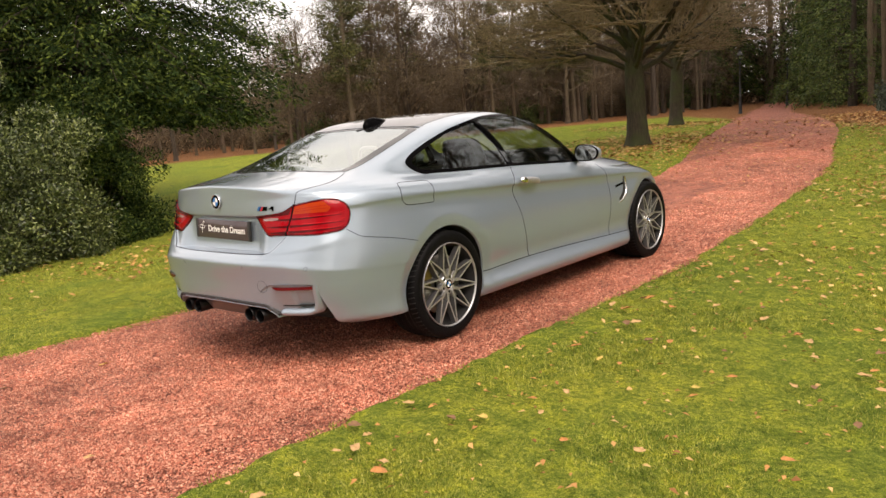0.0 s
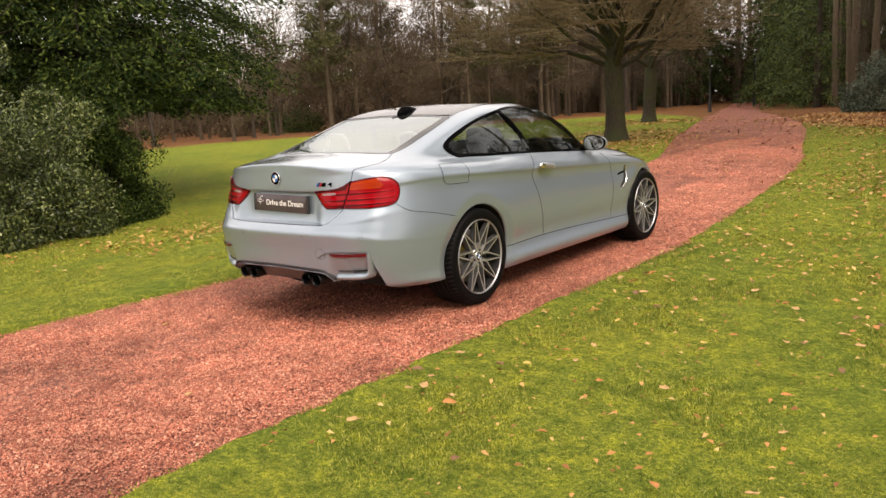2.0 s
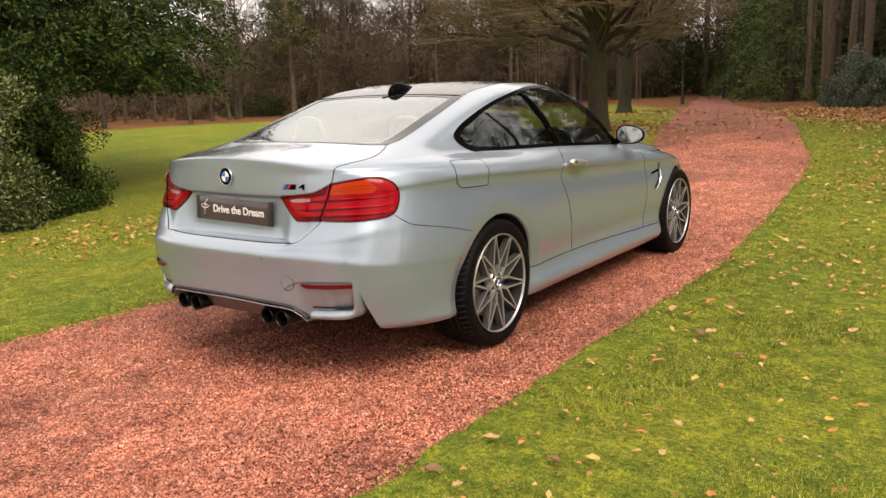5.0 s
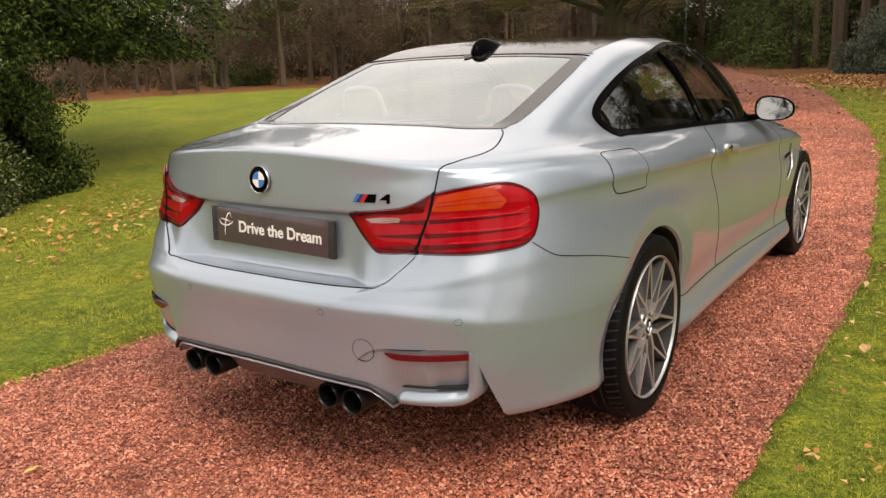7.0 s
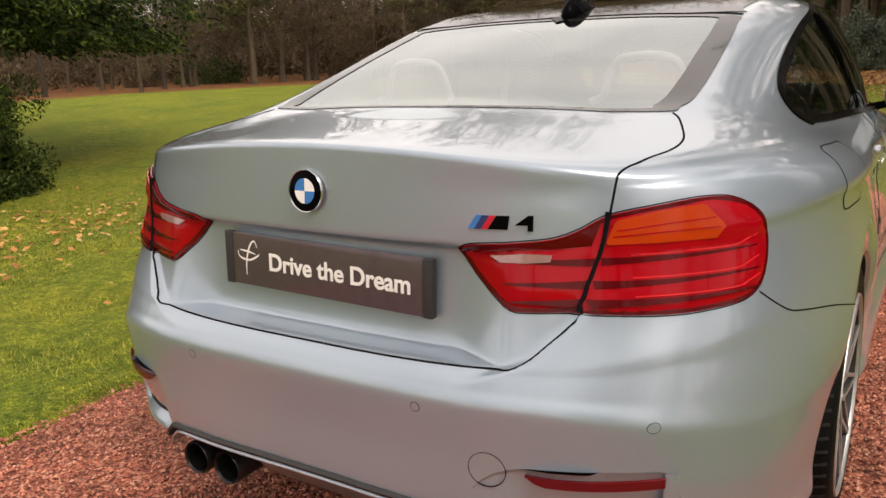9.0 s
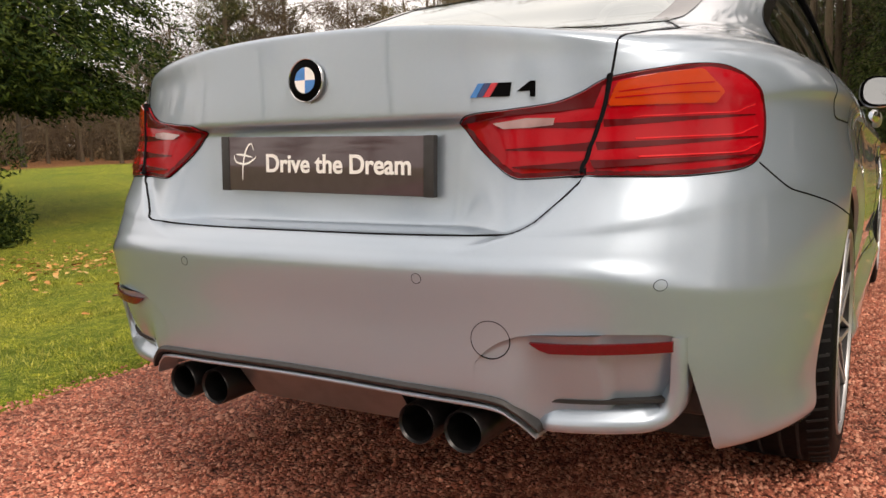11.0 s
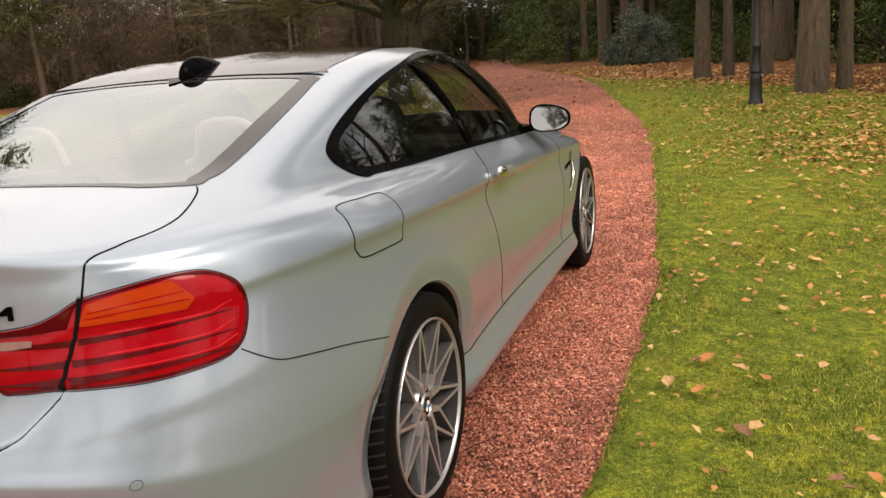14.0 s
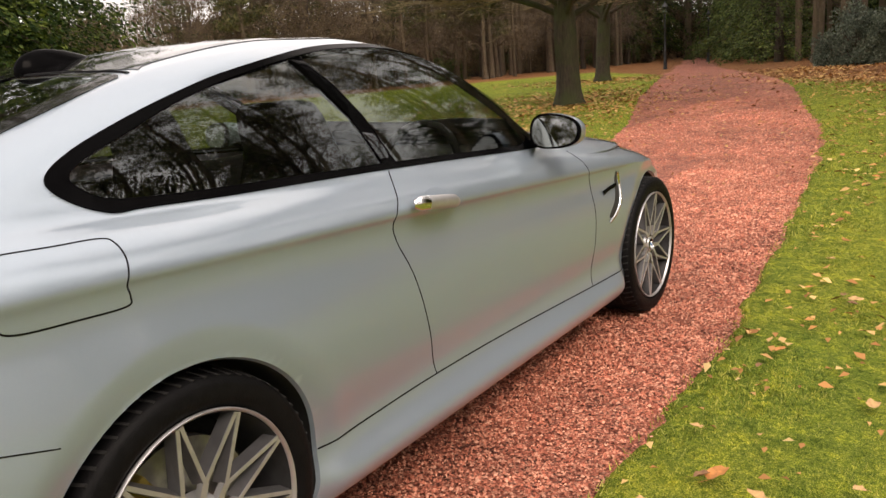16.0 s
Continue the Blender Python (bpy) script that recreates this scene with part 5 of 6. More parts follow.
fin = bmesh.new()
bmesh.ops.create_uvsphere(fin, u_segments=24, v_segments=14, radius=1.0)
for v in fin.verts:
    x, y, z = v.co
    t = (y + 1) / 2
    v.co = Vector((x * 0.046 * (0.55 + 0.45 * (1 - max(z, 0))), -0.10 + 0.27 * t, max(z, -0.1) * 0.082 * (1.0 - 0.62 * t)))
bmesh.ops.transform(fin, matrix=pose(0, 0.345, 1.335, 4.5, 0, 0), verts=fin.verts)
part("roof_aerial", fin, BLACK_GLOSS, car, "gloss black shark-fin aerial", 50)
tri = [(-0.062, 0.262), (-0.03, 0.222), (0.0, 0.178), (0.03, 0.222), (0.062, 0.262)]
part("aerial_foot", drape("aerial_foot", tri, FROM_TOP, BLACK_GLOSS, 0.004, 0.02, 0.006), BLACK_GLOSS, car)
part("roof_seam", ribbon("roof_seam", smooth_loop([(-0.54, 0.222), (-0.3, 0.243), (0.0, 0.250), (0.3, 0.243), (0.54, 0.222)], 8, False), FROM_TOP, SEAM, 0.012, 0.003), SEAM, car)

# ---- cabin
bm = bmesh.new()
box(bm, (-0.74, -0.42, 0.30), (0.74, 2.0, 0.42), 0.03)
part("cabin_floor", bm, LEATHER, car)
bm = bmesh.new()
box(bm, (-0.66, 1.62, 0.60), (0.66, 2.0, 0.94), 0.07)
part("dashboard", bm, LEATHER, car, "black dashboard", 40)
bm = bmesh.new()
box(bm, (-0.52, -0.50, 0.98), (0.52, -0.12, 1.045), 0.02)
part("parcel_shelf", bm, LEATHER, car, "", 40)
for s in (-1, 1):
    bm = bmesh.new()
    box(bm, (s * 0.70 - 0.03, -0.1, 0.42), (s * 0.70 + 0.03, 1.9, 0.93), 0.02)
    part("door_card", bm, LEATHER, car, "", 40)


def seat(x, y, rear):
    bm = bmesh.new()
    box(bm, (x - 0.25, y - 0.05, 0.42), (x + 0.25, y + 0.46, 0.60), 0.06)
    s = part("rear_seat" if rear else "front_seat", bm, LEATHER, car, "black leather seat", 50)
    bm = bmesh.new()
    top, lean = (1.00, 0.30) if rear else (1.05, 0.30)
    head = 0.06 if rear else 0.145
    pts = [(-0.24, 0.55), (-0.26, 0.72), (-0.24, 0.90), (-0.16, top - 0.02), (-0.13, top + head * 0.7), (-0.08, top + head), (0.08, top + head), (0.13, top + head * 0.7), (0.16, top - 0.02), (0.24, 0.90), (0.26, 0.72), (0.24, 0.55)]
    loop = smooth_loop(pts, 5)
    f = bm.faces.new([bm.verts.new((x + a, 0, b)) for a, b in loop])
    ex = bmesh.ops.extrude_face_region(bm, geom=[f])["geom"]
    bmesh.ops.translate(bm, verts=[v for v in ex if isinstance(v, bmesh.types.BMVert)], vec=(0, 0.12, 0))
    bmesh.ops.recalc_face_normals(bm, faces=bm.faces)
    for v in bm.verts:
        v.co.y += y - 0.03 - (v.co.z - 0.55) * lean
    part("seat_back", bm, LEATHER, s, "", 40)
    if rear:
        edge = smooth_loop([(-0.155, 1.085), (-0.118, 1.10), (-0.10, 1.145), (-0.075, 1.190), (-0.03, 1.204), (0.04, 1.204), (0.085, 1.188), (0.105, 1.14), (0.115, 1.09)], 6, False)
        line = [(x + a, -0.055 - (b - 1.1) * 0.2, b) for a, b in edge]
        v, f = tube_arrays(line, [0.011] * len(line), 8)
        part("head_hoop", mesh_of("head_hoop", v, f, SHELL_GREY, True), SHELL_GREY, s, "pale hoop over the seat back")


for x in (-0.36, 0.36):
    seat(x, 1.02, False)
    seat(x, 0.10, True)
wheel_line = [(0.36 + 0.185 * math.cos(a), 1.60 + 0.06 * math.sin(a), 0.88 + 0.175 * math.sin(a)) for a in np.linspace(0, 2 * math.pi, 40)]
v, f = tube_arrays(wheel_line, [0.016] * 40, 8)
part("steering_wheel", mesh_of("steering_wheel", v, f, LEATHER, True), LEATHER, car, "black steering wheel")
bm = bmesh.new()
box(bm, (0.20, 1.60, 0.85), (0.52, 1.65, 0.92), 0.02)
part("steering_spokes", bm, LEATHER, car)


# ---------------------------------------------------------------- trees and shrubs
rng = np.random.default_rng(7)
BARK_MOSS = m_bark("mossy_bark", (0.008, 0.006, 0.004), (0.068, 0.050, 0.030), (0.036, 0.046, 0.010))
BARK_BROWN = m_bark("brown_bark", (0.030, 0.022, 0.015), (0.175, 0.122, 0.082), (0.105, 0.088, 0.048))
BARK_GREY = m_bark("grey_bark", (0.022, 0.017, 0.012), (0.085, 0.064, 0.046))
TWIGS = m_bark("bare_twigs", (0.050, 0.037, 0.024), (0.165, 0.120, 0.078))
TWIGS_PALE = m_bark("pale_olive_twigs", (0.065, 0.050, 0.026), (0.30, 0.225, 0.120))
CONIFER = m_leafy("dark_conifer_sprays", (0.008, 0.020, 0.006), (0.026, 0.050, 0.012), (0.105, 0.140, 0.028), 0.65, 0.1)
# the palest laurel tone puts leaf highlights into the colour
LAUREL = m_leafy("glossy_laurel_leaves", (0.010, 0.021, 0.005), (0.060, 0.088, 0.024), (0.26, 0.30, 0.115), 0.36, 0.4)
SILVER_LEAF = m_leafy("grey_green_leaves", (0.04, 0.060, 0.040), (0.105, 0.138, 0.10), (0.25, 0.29, 0.22), 0.5, 0.3)
HOLLY = m_leafy("dark_holly_leaves", (0.015, 0.030, 0.009), (0.058, 0.096, 0.026), (0.17, 0.205, 0.06), 0.55, 0.15)
PINE = m_leafy("pine_needles", (0.022, 0.027, 0.008), (0.062, 0.068, 0.022), (0.14, 0.135, 0.048), 0.6, 0.2)
BROWN_LEAF = m_leafy("brown_clinging_leaves", (0.045, 0.032, 0.017), (0.108, 0.079, 0.044), (0.19, 0.145, 0.082), 0.7, 0.2)


def unit(v):
    return v / (np.linalg.norm(v, axis=-1, keepdims=True) + 1e-9)


def leaf_arrays(c, length, width, along=None, spread=1.0, g=rng):
    """One pointed leaf at each place; along: the way it points, loosely."""
    n = len(c)
    d = g.normal(size=(n, 3)) * spread + (0 if along is None else along)
    d = unit(d)
    s = unit(np.cross(d, g.normal(size=(n, 3))))
    up = np.cross(s, d)
    ln, wd = (length * g.uniform(0.65, 1.3, (n, 1))), (width * g.uniform(0.7, 1.2, (n, 1)))
    v = np.stack([c - d * ln / 2, c + s * wd / 2 + up * wd * 0.15, c + d * ln / 2, c - s * wd / 2 + up * wd * 0.15], 1).reshape(-1, 3)
    return v, np.arange(n * 4).reshape(n, 4)


def grow_branch(heap, p, d, length, radius, level, g, tips, droop=0.0, sides=5, kids=(7, 6, 5), wave=0.18):
    """A crooked branch with its side branches; tips collects where the finest ones end."""
    n = 6 if level < 2 else 3
    pts, dirs = [np.array(p, float)], []
    d = unit(np.asarray(d, float))
    for i in range(n):
        d = unit(d + g.normal(size=3) * wave + np.array([0, 0, -droop * (i / n)]))
        if droop < 0:
            d = unit(np.array([d[0], d[1], max(d[2], -0.10)]))
        dirs.append(d)
        pts.append(pts[-1] + d * length / n)
    radii = np.maximum(0.0055, radius * np.linspace(1, 0.25 if level < 3 else 0.35, n + 1))
    (heap if isinstance(heap, Heap) else heap[min(level, 1)]).add(*tube_arrays(pts, radii, max(3, sides - level)))
    if level >= len(kids):
        tips.append(pts[-1])
        return
    for k in range(kids[level]):
        t = g.uniform(0.25, 1.0)
        i = min(n - 1, int(t * n))
        base = pts[i] + (pts[i + 1] - pts[i]) * (t * n - i)
        side = unit(np.cross(dirs[i], g.normal(size=3)))
        nd = unit(dirs[i] * g.uniform(0.45, 0.9) + side * g.uniform(0.5, 1.0))
        grow_branch(heap, base, nd, length * g.uniform(0.38, 0.62), max(0.004, radii[i] * 0.55), level + 1, g, tips, droop, sides, kids, wave)


def bare_tree(label, at, h, r, fork, limbs, reach, seed, bark=BARK_BROWN, droop=0.1, kids=(6, 6, 5), rise=(0.1, 0.9), turn=0.0, group="", leaves=0, stout=0.34):
    """A leafless broad-leaved tree: trunk with flared foot, limbs from the fork up, and twigs."""
    g = np.random.default_rng(seed)
    tree = thing("bare_tree", label, "tree", group)
    trunk, boughs, crown, tips = Heap(4), Heap(4), Heap(4), []
    lean = g.normal(size=2) * 0.02
    zs = np.r_[-0.25, 0.0, 0.12, 0.35, 0.8, np.linspace(1.4, h, 7)]
    pts = [(lean[0] * z + 0.03 * math.sin(z * 1.3 + seed), lean[1] * z + 0.03 * math.cos(z * 1.1 + seed), z) for z in zs]
    rad = [r * (1 + 0.55 * math.exp(-max(z, 0) / 0.22)) * (1 - 0.82 * max(0, z - fork) / max(h - fork, 0.1)) for z in zs]
    v, q = tube_arrays(pts, rad, 18)
    a = np.arctan2(v[:, 1], v[:, 0])
    swell = 1 + 0.07 * np.sin(a * 5 + seed) * np.exp(-np.clip(v[:, 2], 0, None) / 0.5) + 0.03 * np.sin(a * 9 + v[:, 2] * 2)
    v[:, :2] *= swell[:, None]
    trunk.add(v, q)
    for k in range(limbs):
        t = fork + (h - fork) * (k / limbs) ** 1.1 * 0.9
        ang = k * 2.4 + turn + g.uniform(-0.3, 0.3)
        up = rise[0] + (rise[1] - rise[0]) * k / limbs + g.uniform(-0.1, 0.1)
        d = np.array([math.cos(ang), math.sin(ang), up])
        grow_branch((boughs, crown), (lean[0] * t, lean[1] * t, t), d, reach * g.uniform(0.75, 1.1) * (1 - 0.45 * k / limbs), r * stout * (1 - 0.4 * k / limbs), 0, g, tips, droop, 7, kids)
    part("trunk", trunk.mesh("trunk", bark, True), bark, tree)
    tagged(part("branchwork", boughs.mesh("branchwork", bark, True), bark, tree), kind="stuff")
    tagged(part("crown", crown.mesh("crown", TWIGS if bark is not BARK_MOSS else TWIGS_PALE, True), TWIGS, tree), kind="stuff")
    if leaves:
        tp = np.array(tips)
        c = tp[g.integers(0, len(tp), leaves)] + g.normal(size=(leaves, 3)) * 0.12
        v, q = leaf_arrays(c, 0.09, 0.05, g=g)
        tagged(part("foliage", quick_mesh("foliage", v, q.ravel(), 4, BROWN_LEAF), BROWN_LEAF, tree), kind="stuff")
    tree.location = at
    return tree


def conifer(label, at, h, r, skirt, reach, seed, leaf=CONIFER, count=120, sprays=26, group="", dens=16, low=0.6, waist=0.8, floor=0.1, fine=1.0, tight=1.0, leaf_len=0.15, loose=0.6, crowd=1.15):
    """A broad evergreen with drooping, layered boughs of fine sprays."""
    g = np.random.default_rng(seed)
    tree = thing("conifer", label, "tree", group)
    stem, wood, green = Heap(4), Heap(4), Heap(4)
    stem.add(*tube_arrays([(0, 0, z) for z in np.linspace(-0.2, h, 9)], r * np.linspace(1.15, 0.1, 9), 12))
    for k in range(count):
        z = low + (h - low) * (k / count) ** crowd
        ang = k * 2.39996 + g.uniform(-0.3, 0.3)
        ln = reach * (1 - (z / h) ** 1.2 * 0.88) * g.uniform(0.72, 1.12) * (waist + (1 - waist) * float(ease(z, 1.5, 4.6)))
        n = 7
        s = np.linspace(0, 1, n)
        px = np.cos(ang) * ln * s
        py = np.sin(ang) * ln * s
        pz = z + 0.35 * ln * s * (1 - s) * 1.2 - skirt * ln * s**2
        pts = np.stack([px, py, np.maximum(pz, floor)], -1)
        wood.add(*tube_arrays(pts, r * 0.16 * np.linspace(1, 0.15, n) * (ln / reach + 0.2), 4))
        m = max(6, int(sprays * ln / reach))
        t = g.uniform(0.18, 1.0, m) ** 0.8
        base = np.stack([np.interp(t, s, pts[:, i]) for i in range(3)], -1)
        side = g.choice([-1, 1], m)[:, None] * np.array([-math.sin(ang), math.cos(ang), 0.0])
        out = np.array([math.cos(ang), math.sin(ang), 0])
        way = unit(side * g.uniform(0.5, 1.0, (m, 1)) + out * g.uniform(0.3, 0.9, (m, 1)) + np.array([0, 0, -0.35]) * g.uniform(0.2, 1.2, (m, 1)))
        size = ln * 0.26 * g.uniform(0.5, 1.1, (m, 1)) + 0.12
        u = g.uniform(0, 1, (m, dens, 1))
        c = base[:, None] + way[:, None] * size[:, None] * u + g.normal(size=(m, dens, 3)) * 0.055 * tight * (1 + size[:, None])
        al = np.repeat(way, dens, 0) + np.array([0, 0, -0.25])
        green.add(*leaf_arrays(c.reshape(-1, 3), leaf_len, 0.055 * fine, al * 1.6, loose, g))
    part("trunk", stem.mesh("trunk", BARK_GREY, True), BARK_GREY, tree)
    tagged(part("branchwork", wood.mesh("branchwork", BARK_GREY, True), BARK_GREY, tree), kind="stuff")
    tagged(part("foliage", green.mesh("foliage", leaf), leaf, tree), kind="stuff")
    tree.location = at
    return tree


def shrub(name, label, at, radii, leaf, count, size, seed, clumps=60, group="", lift=0.85, undercut=0.0):
    """A rounded evergreen shrub: stems and leaf clumps with gaps and an uneven outline."""
    g = np.random.default_rng(seed)
    bush = thing(name, label, "shrub", group)
    radii = np.asarray(radii, float)
    wood = Heap(4)
    d = unit(g.normal(size=(clumps, 3)))
    d[:, 2] = np.abs(d[:, 2]) * 1.25 - 0.30
    d = unit(d)
    r = g.uniform(0.60, 1.04, (clumps, 1))
    c = d * r * radii
    c[:, 2] = np.maximum(c[:, 2] + radii[2] * (lift - 0.85) + radii[2] * 0.02, 0.10)
    c[:, :2] *= (1 - undercut * (1 - ease(c[:, 2], 0.2, radii[2] * 0.62)))[:, None]
    for p in c[:: max(1, clumps // 30)]:
        q = np.array([p[0] * 0.15, p[1] * 0.15, 0.0])
        mid = (p + q) / 2 + (0, 0, 0.1)
        wood.add(*tube_arrays([q, mid, p], [0.03, 0.02, 0.008], 4))
    per = count // clumps
    cr = 0.20 * radii.mean() ** 0.7 + 0.06
    off = unit(g.normal(size=(clumps, per, 3))) * g.uniform(0.35, 1.0, (clumps, per, 1)) ** 0.5 * cr * g.uniform(0.6, 1.3, (clumps, 1, 1))
    pos = (c[:, None] + off).reshape(-1, 3)
    pos[:, 2] = np.abs(pos[:, 2]) + 0.01
    v, q = leaf_arrays(pos, size, size * 0.42, (off.reshape(-1, 3) / cr) * 0.9 + np.array([0, 0, 0.25]), 0.7, g)
    tagged(part("branchwork", wood.mesh("branchwork", BARK_GREY), BARK_GREY, bush), kind="stuff")
    tagged(part("foliage", quick_mesh("foliage", v, q.ravel(), 4, leaf), leaf, bush), kind="stuff")
    bush.location = at
    return bush


def pine(label, h, r, seed, crown_from, leaf=PINE, count=26, dens=150, group="", crook=0.05, spread=1.0):
    """A tall pine: straight bare trunk, dead stubs, and clouds of needles above."""
    g = np.random.default_rng(seed)
    tree = thing("pine_tree", label, "tree", group)
    stem, wood, green = Heap(4), Heap(4), Heap(4)
    zs = np.linspace(-0.2, h, 12)
    ph = g.uniform(0, 6)
    pts = np.stack([crook * np.sin(zs * 0.5 + ph) * zs / 4, crook * np.cos(zs * 0.4 + ph) * zs / 4, zs], -1)
    stem.add(*tube_arrays(pts, r * (np.linspace(1, 0.35, 12) + 0.35 * np.exp(-np.clip(zs, 0, None) / 0.25)), 10))
    for k in range(count):
        z = crown_from + (h - crown_from) * g.uniform(0, 1)
        ang, ln = g.uniform(0, 6.28), spread * g.uniform(0.8, 2.3) * (1.15 - 0.6 * (z - crown_from) / (h - crown_from))
        e = np.array([math.cos(ang) * ln, math.sin(ang) * ln, z + g.uniform(-0.1, 0.7)])
        b = np.array([np.interp(z, zs, pts[:, 0]), np.interp(z, zs, pts[:, 1]), z])
        wood.add(*tube_arrays([b, (b + e) / 2 + (0, 0, -0.08), e], [r * 0.22, r * 0.14, r * 0.05], 4))
        c = b + (e - b) * g.uniform(0.45, 1.1, (dens, 1)) + unit(g.normal(size=(dens, 3))) * g.uniform(0, 1, (dens, 1)) ** 0.4 * np.array([0.55, 0.55, 0.32])
        green.add(*leaf_arrays(c, 0.20, 0.05, np.array([0, 0, 0.4]), 1.0, g))
    for k in range(8):
        z, ang = g.uniform(1.0, crown_from), g.uniform(0, 6.28)
        b = np.array([np.interp(z, zs, pts[:, 0]), np.interp(z, zs, pts[:, 1]), z])
        e = b + np.array([math.cos(ang), math.sin(ang), 0.2]) * g.uniform(0.3, 1.2)
        wood.add(*tube_arrays([b, e], [r * 0.12, 0.008], 4))
    part("trunk", stem.mesh("trunk", BARK_BROWN, True), BARK_BROWN, tree)
    tagged(part("branchwork", wood.mesh("branchwork", BARK_BROWN, True), BARK_BROWN, tree), kind="stuff")
    tagged(part("foliage", green.mesh("foliage", leaf), leaf, tree), kind="stuff")
    return tree


def ground_at(x, y):
    return float(height(x, y)) + 0.02


# the two spreading trees beside the drive
bare_tree("spreading leafless tree with mossy trunk on the lawn beside the drive", (-6.0, 16.5, ground_at(-6.0, 16.5)), 3.8, 0.26, 1.95, 30, 4.7, 14, BARK_MOSS, -0.03, (10, 8, 5), (0.36, 1.8), 0.9, leaves=2500, stout=0.31)
bare_tree("leafless tree with dark trunk and one long low limb", (-10.35, 29.0, ground_at(-10.35, 29.0)), 4.2, 0.25, 2.2, 20, 5.0, 23, BARK_MOSS, -0.05, (8, 7, 5), (0.35, 1.6), -0.5, stout=0.34)

# big evergreen and laurel at the lawn's left border
conifer("large dark green conifer with drooping boughs behind a laurel", (-13.4, 5.3, ground_at(-13.4, 5.3)), 15.0, 0.34, 0.13, 5.0, 5, CONIFER, 230, 50, dens=31, low=2.3, waist=0.66, floor=2.1, fine=0.72, tight=0.80, leaf_len=0.118, loose=0.8, crowd=1.9)
shrub("woodland_shrub", "dark evergreen undergrowth beneath the conifer", (-12.6, 4.2, ground_at(-12.6, 4.2)), (1.5, 1.6, 1.75), HOLLY, 9000, 0.09, 64, 70, "undergrowth")
shrub("laurel_shrub", "broad rounded evergreen laurel with highlights in its leaf colours", (-9.9, 0.9, ground_at(-9.9, 0.9)), (2.35, 2.75, 3.0), LAUREL, 110000, 0.068, 3, 170, undercut=0.26)
shrub("yew_shrub", "dense dark green yew shrub beside a laurel", (-10.55, 3.4, ground_at(-10.55, 3.4)), (1.15, 1.25, 2.7), CONIFER, 52000, 0.075, 8, 150)
shrub("laurel_shrub", "broad rounded evergreen laurel with highlights in its leaf colours", (-11.0, -3.6, ground_at(-11, -3.6)), (2.4, 3.0, 2.6), LAUREL, 16000, 0.11, 4, 110)
shrub("silvery_shrub", "grey-green shrub at the edge of the leaf litter", (-1.75, 31.4, ground_at(-1.75, 31.4)), (1.4, 1.25, 2.05), SILVER_LEAF, 15000, 0.11, 6, 90)

# the woods: a few kinds, set out again and again


def plant(proto, x, y, scale=1.0, turn=0.0, first=[]):
    m = pose(x, y, ground_at(x, y), 0, 0, turn)
    if proto.name not in first:
        first.append(proto.name)
        proto.scale = (scale,) * 3
        proto.matrix_basis = m @ Matrix.Diagonal((scale, scale, scale, 1))
        return proto
    ob = copy_thing(proto, m)
    ob.matrix_basis = m @ Matrix.Diagonal((scale, scale, scale, 1))
    return ob


WOOD_GROUP = "trees of the surrounding woods"
pines = [pine("tall pine with bare brown trunk in the woods", 15, 0.20, 31, 7.5, group=WOOD_GROUP), pine("pine with olive needle clouds at the lawn's edge", 10, 0.15, 32, 2.6, dens=190, count=30, group=WOOD_GROUP, crook=0.12), pine("slim leaning pine with high crown", 14, 0.13, 33, 8.5, group=WOOD_GROUP, crook=0.10)]
bares = [bare_tree("leafless woodland tree with grey bark", (0, 0, 0), 9.0, 0.15, 2.4, 14, 3.4, 41, BARK_GREY, 0.0, (6, 5, 4), (0.7, 1.6), group=WOOD_GROUP), bare_tree("leafless woodland tree with brown clinging leaves", (0, 0, 0), 7.5, 0.12, 1.3, 16, 3.0, 42, BARK_BROWN, 0.02, (6, 6, 4), (0.35, 1.3), group=WOOD_GROUP, leaves=5000), bare_tree("crooked multi-limbed leafless tree", (0, 0, 0), 7.0, 0.13, 0.9, 12, 3.4, 43, BARK_GREY, 0.0, (6, 5, 4), (0.9, 1.8), group=WOOD_GROUP)]
yews = [conifer("dark evergreen tree in the woods", (0, 0, 0), 9.0, 0.2, 0.25, 2.9, 51, HOLLY, 95, 22, WOOD_GROUP, 12, 0.4), conifer("tall dark conifer in the woods", (0, 0, 0), 13.0, 0.24, 0.22, 3.0, 52, CONIFER, 110, 20, WOOD_GROUP, 12, 0.8)]
thickets = [shrub("woodland_shrub", "dark evergreen undergrowth among the trunks", (0, 0, 0), (1.9, 1.7, 1.7), HOLLY, 6500, 0.12, 61, 60, "undergrowth"), shrub("woodland_shrub", "brown twiggy undergrowth at the wood's edge", (0, 0, 0), (2.0, 1.8, 1.5), BROWN_LEAF, 5200, 0.10, 62, 70, "undergrowth")]

# right of the drive: the trunks that stand out
stems = [pine("stout pine trunk standing in leaf litter", 19, 0.165, 71, 10.5, count=46, group=WOOD_GROUP, crook=0.03, spread=1.8), pine("slim pine trunk standing in leaf litter", 17, 0.118, 72, 10.0, count=34, group=WOOD_GROUP, crook=0.05, spread=1.5)]
for x, y, k, s, t in ((1.03, 18.5, 0, 1.0, 10), (1.62, 18.7, 1, 1.0, 80), (2.35, 18.6, 0, 1.28, 200), (3.05, 13.9, 0, 1.40, 120), (3.62, 14.3, 1, 1.0, 20), (4.9, 15.4, 0, 1.1, 300), (6.4, 13.0, 1, 1.3, 150)):
    plant(stems[k], x, y, s, t)
wood_rng = np.random.default_rng(99)


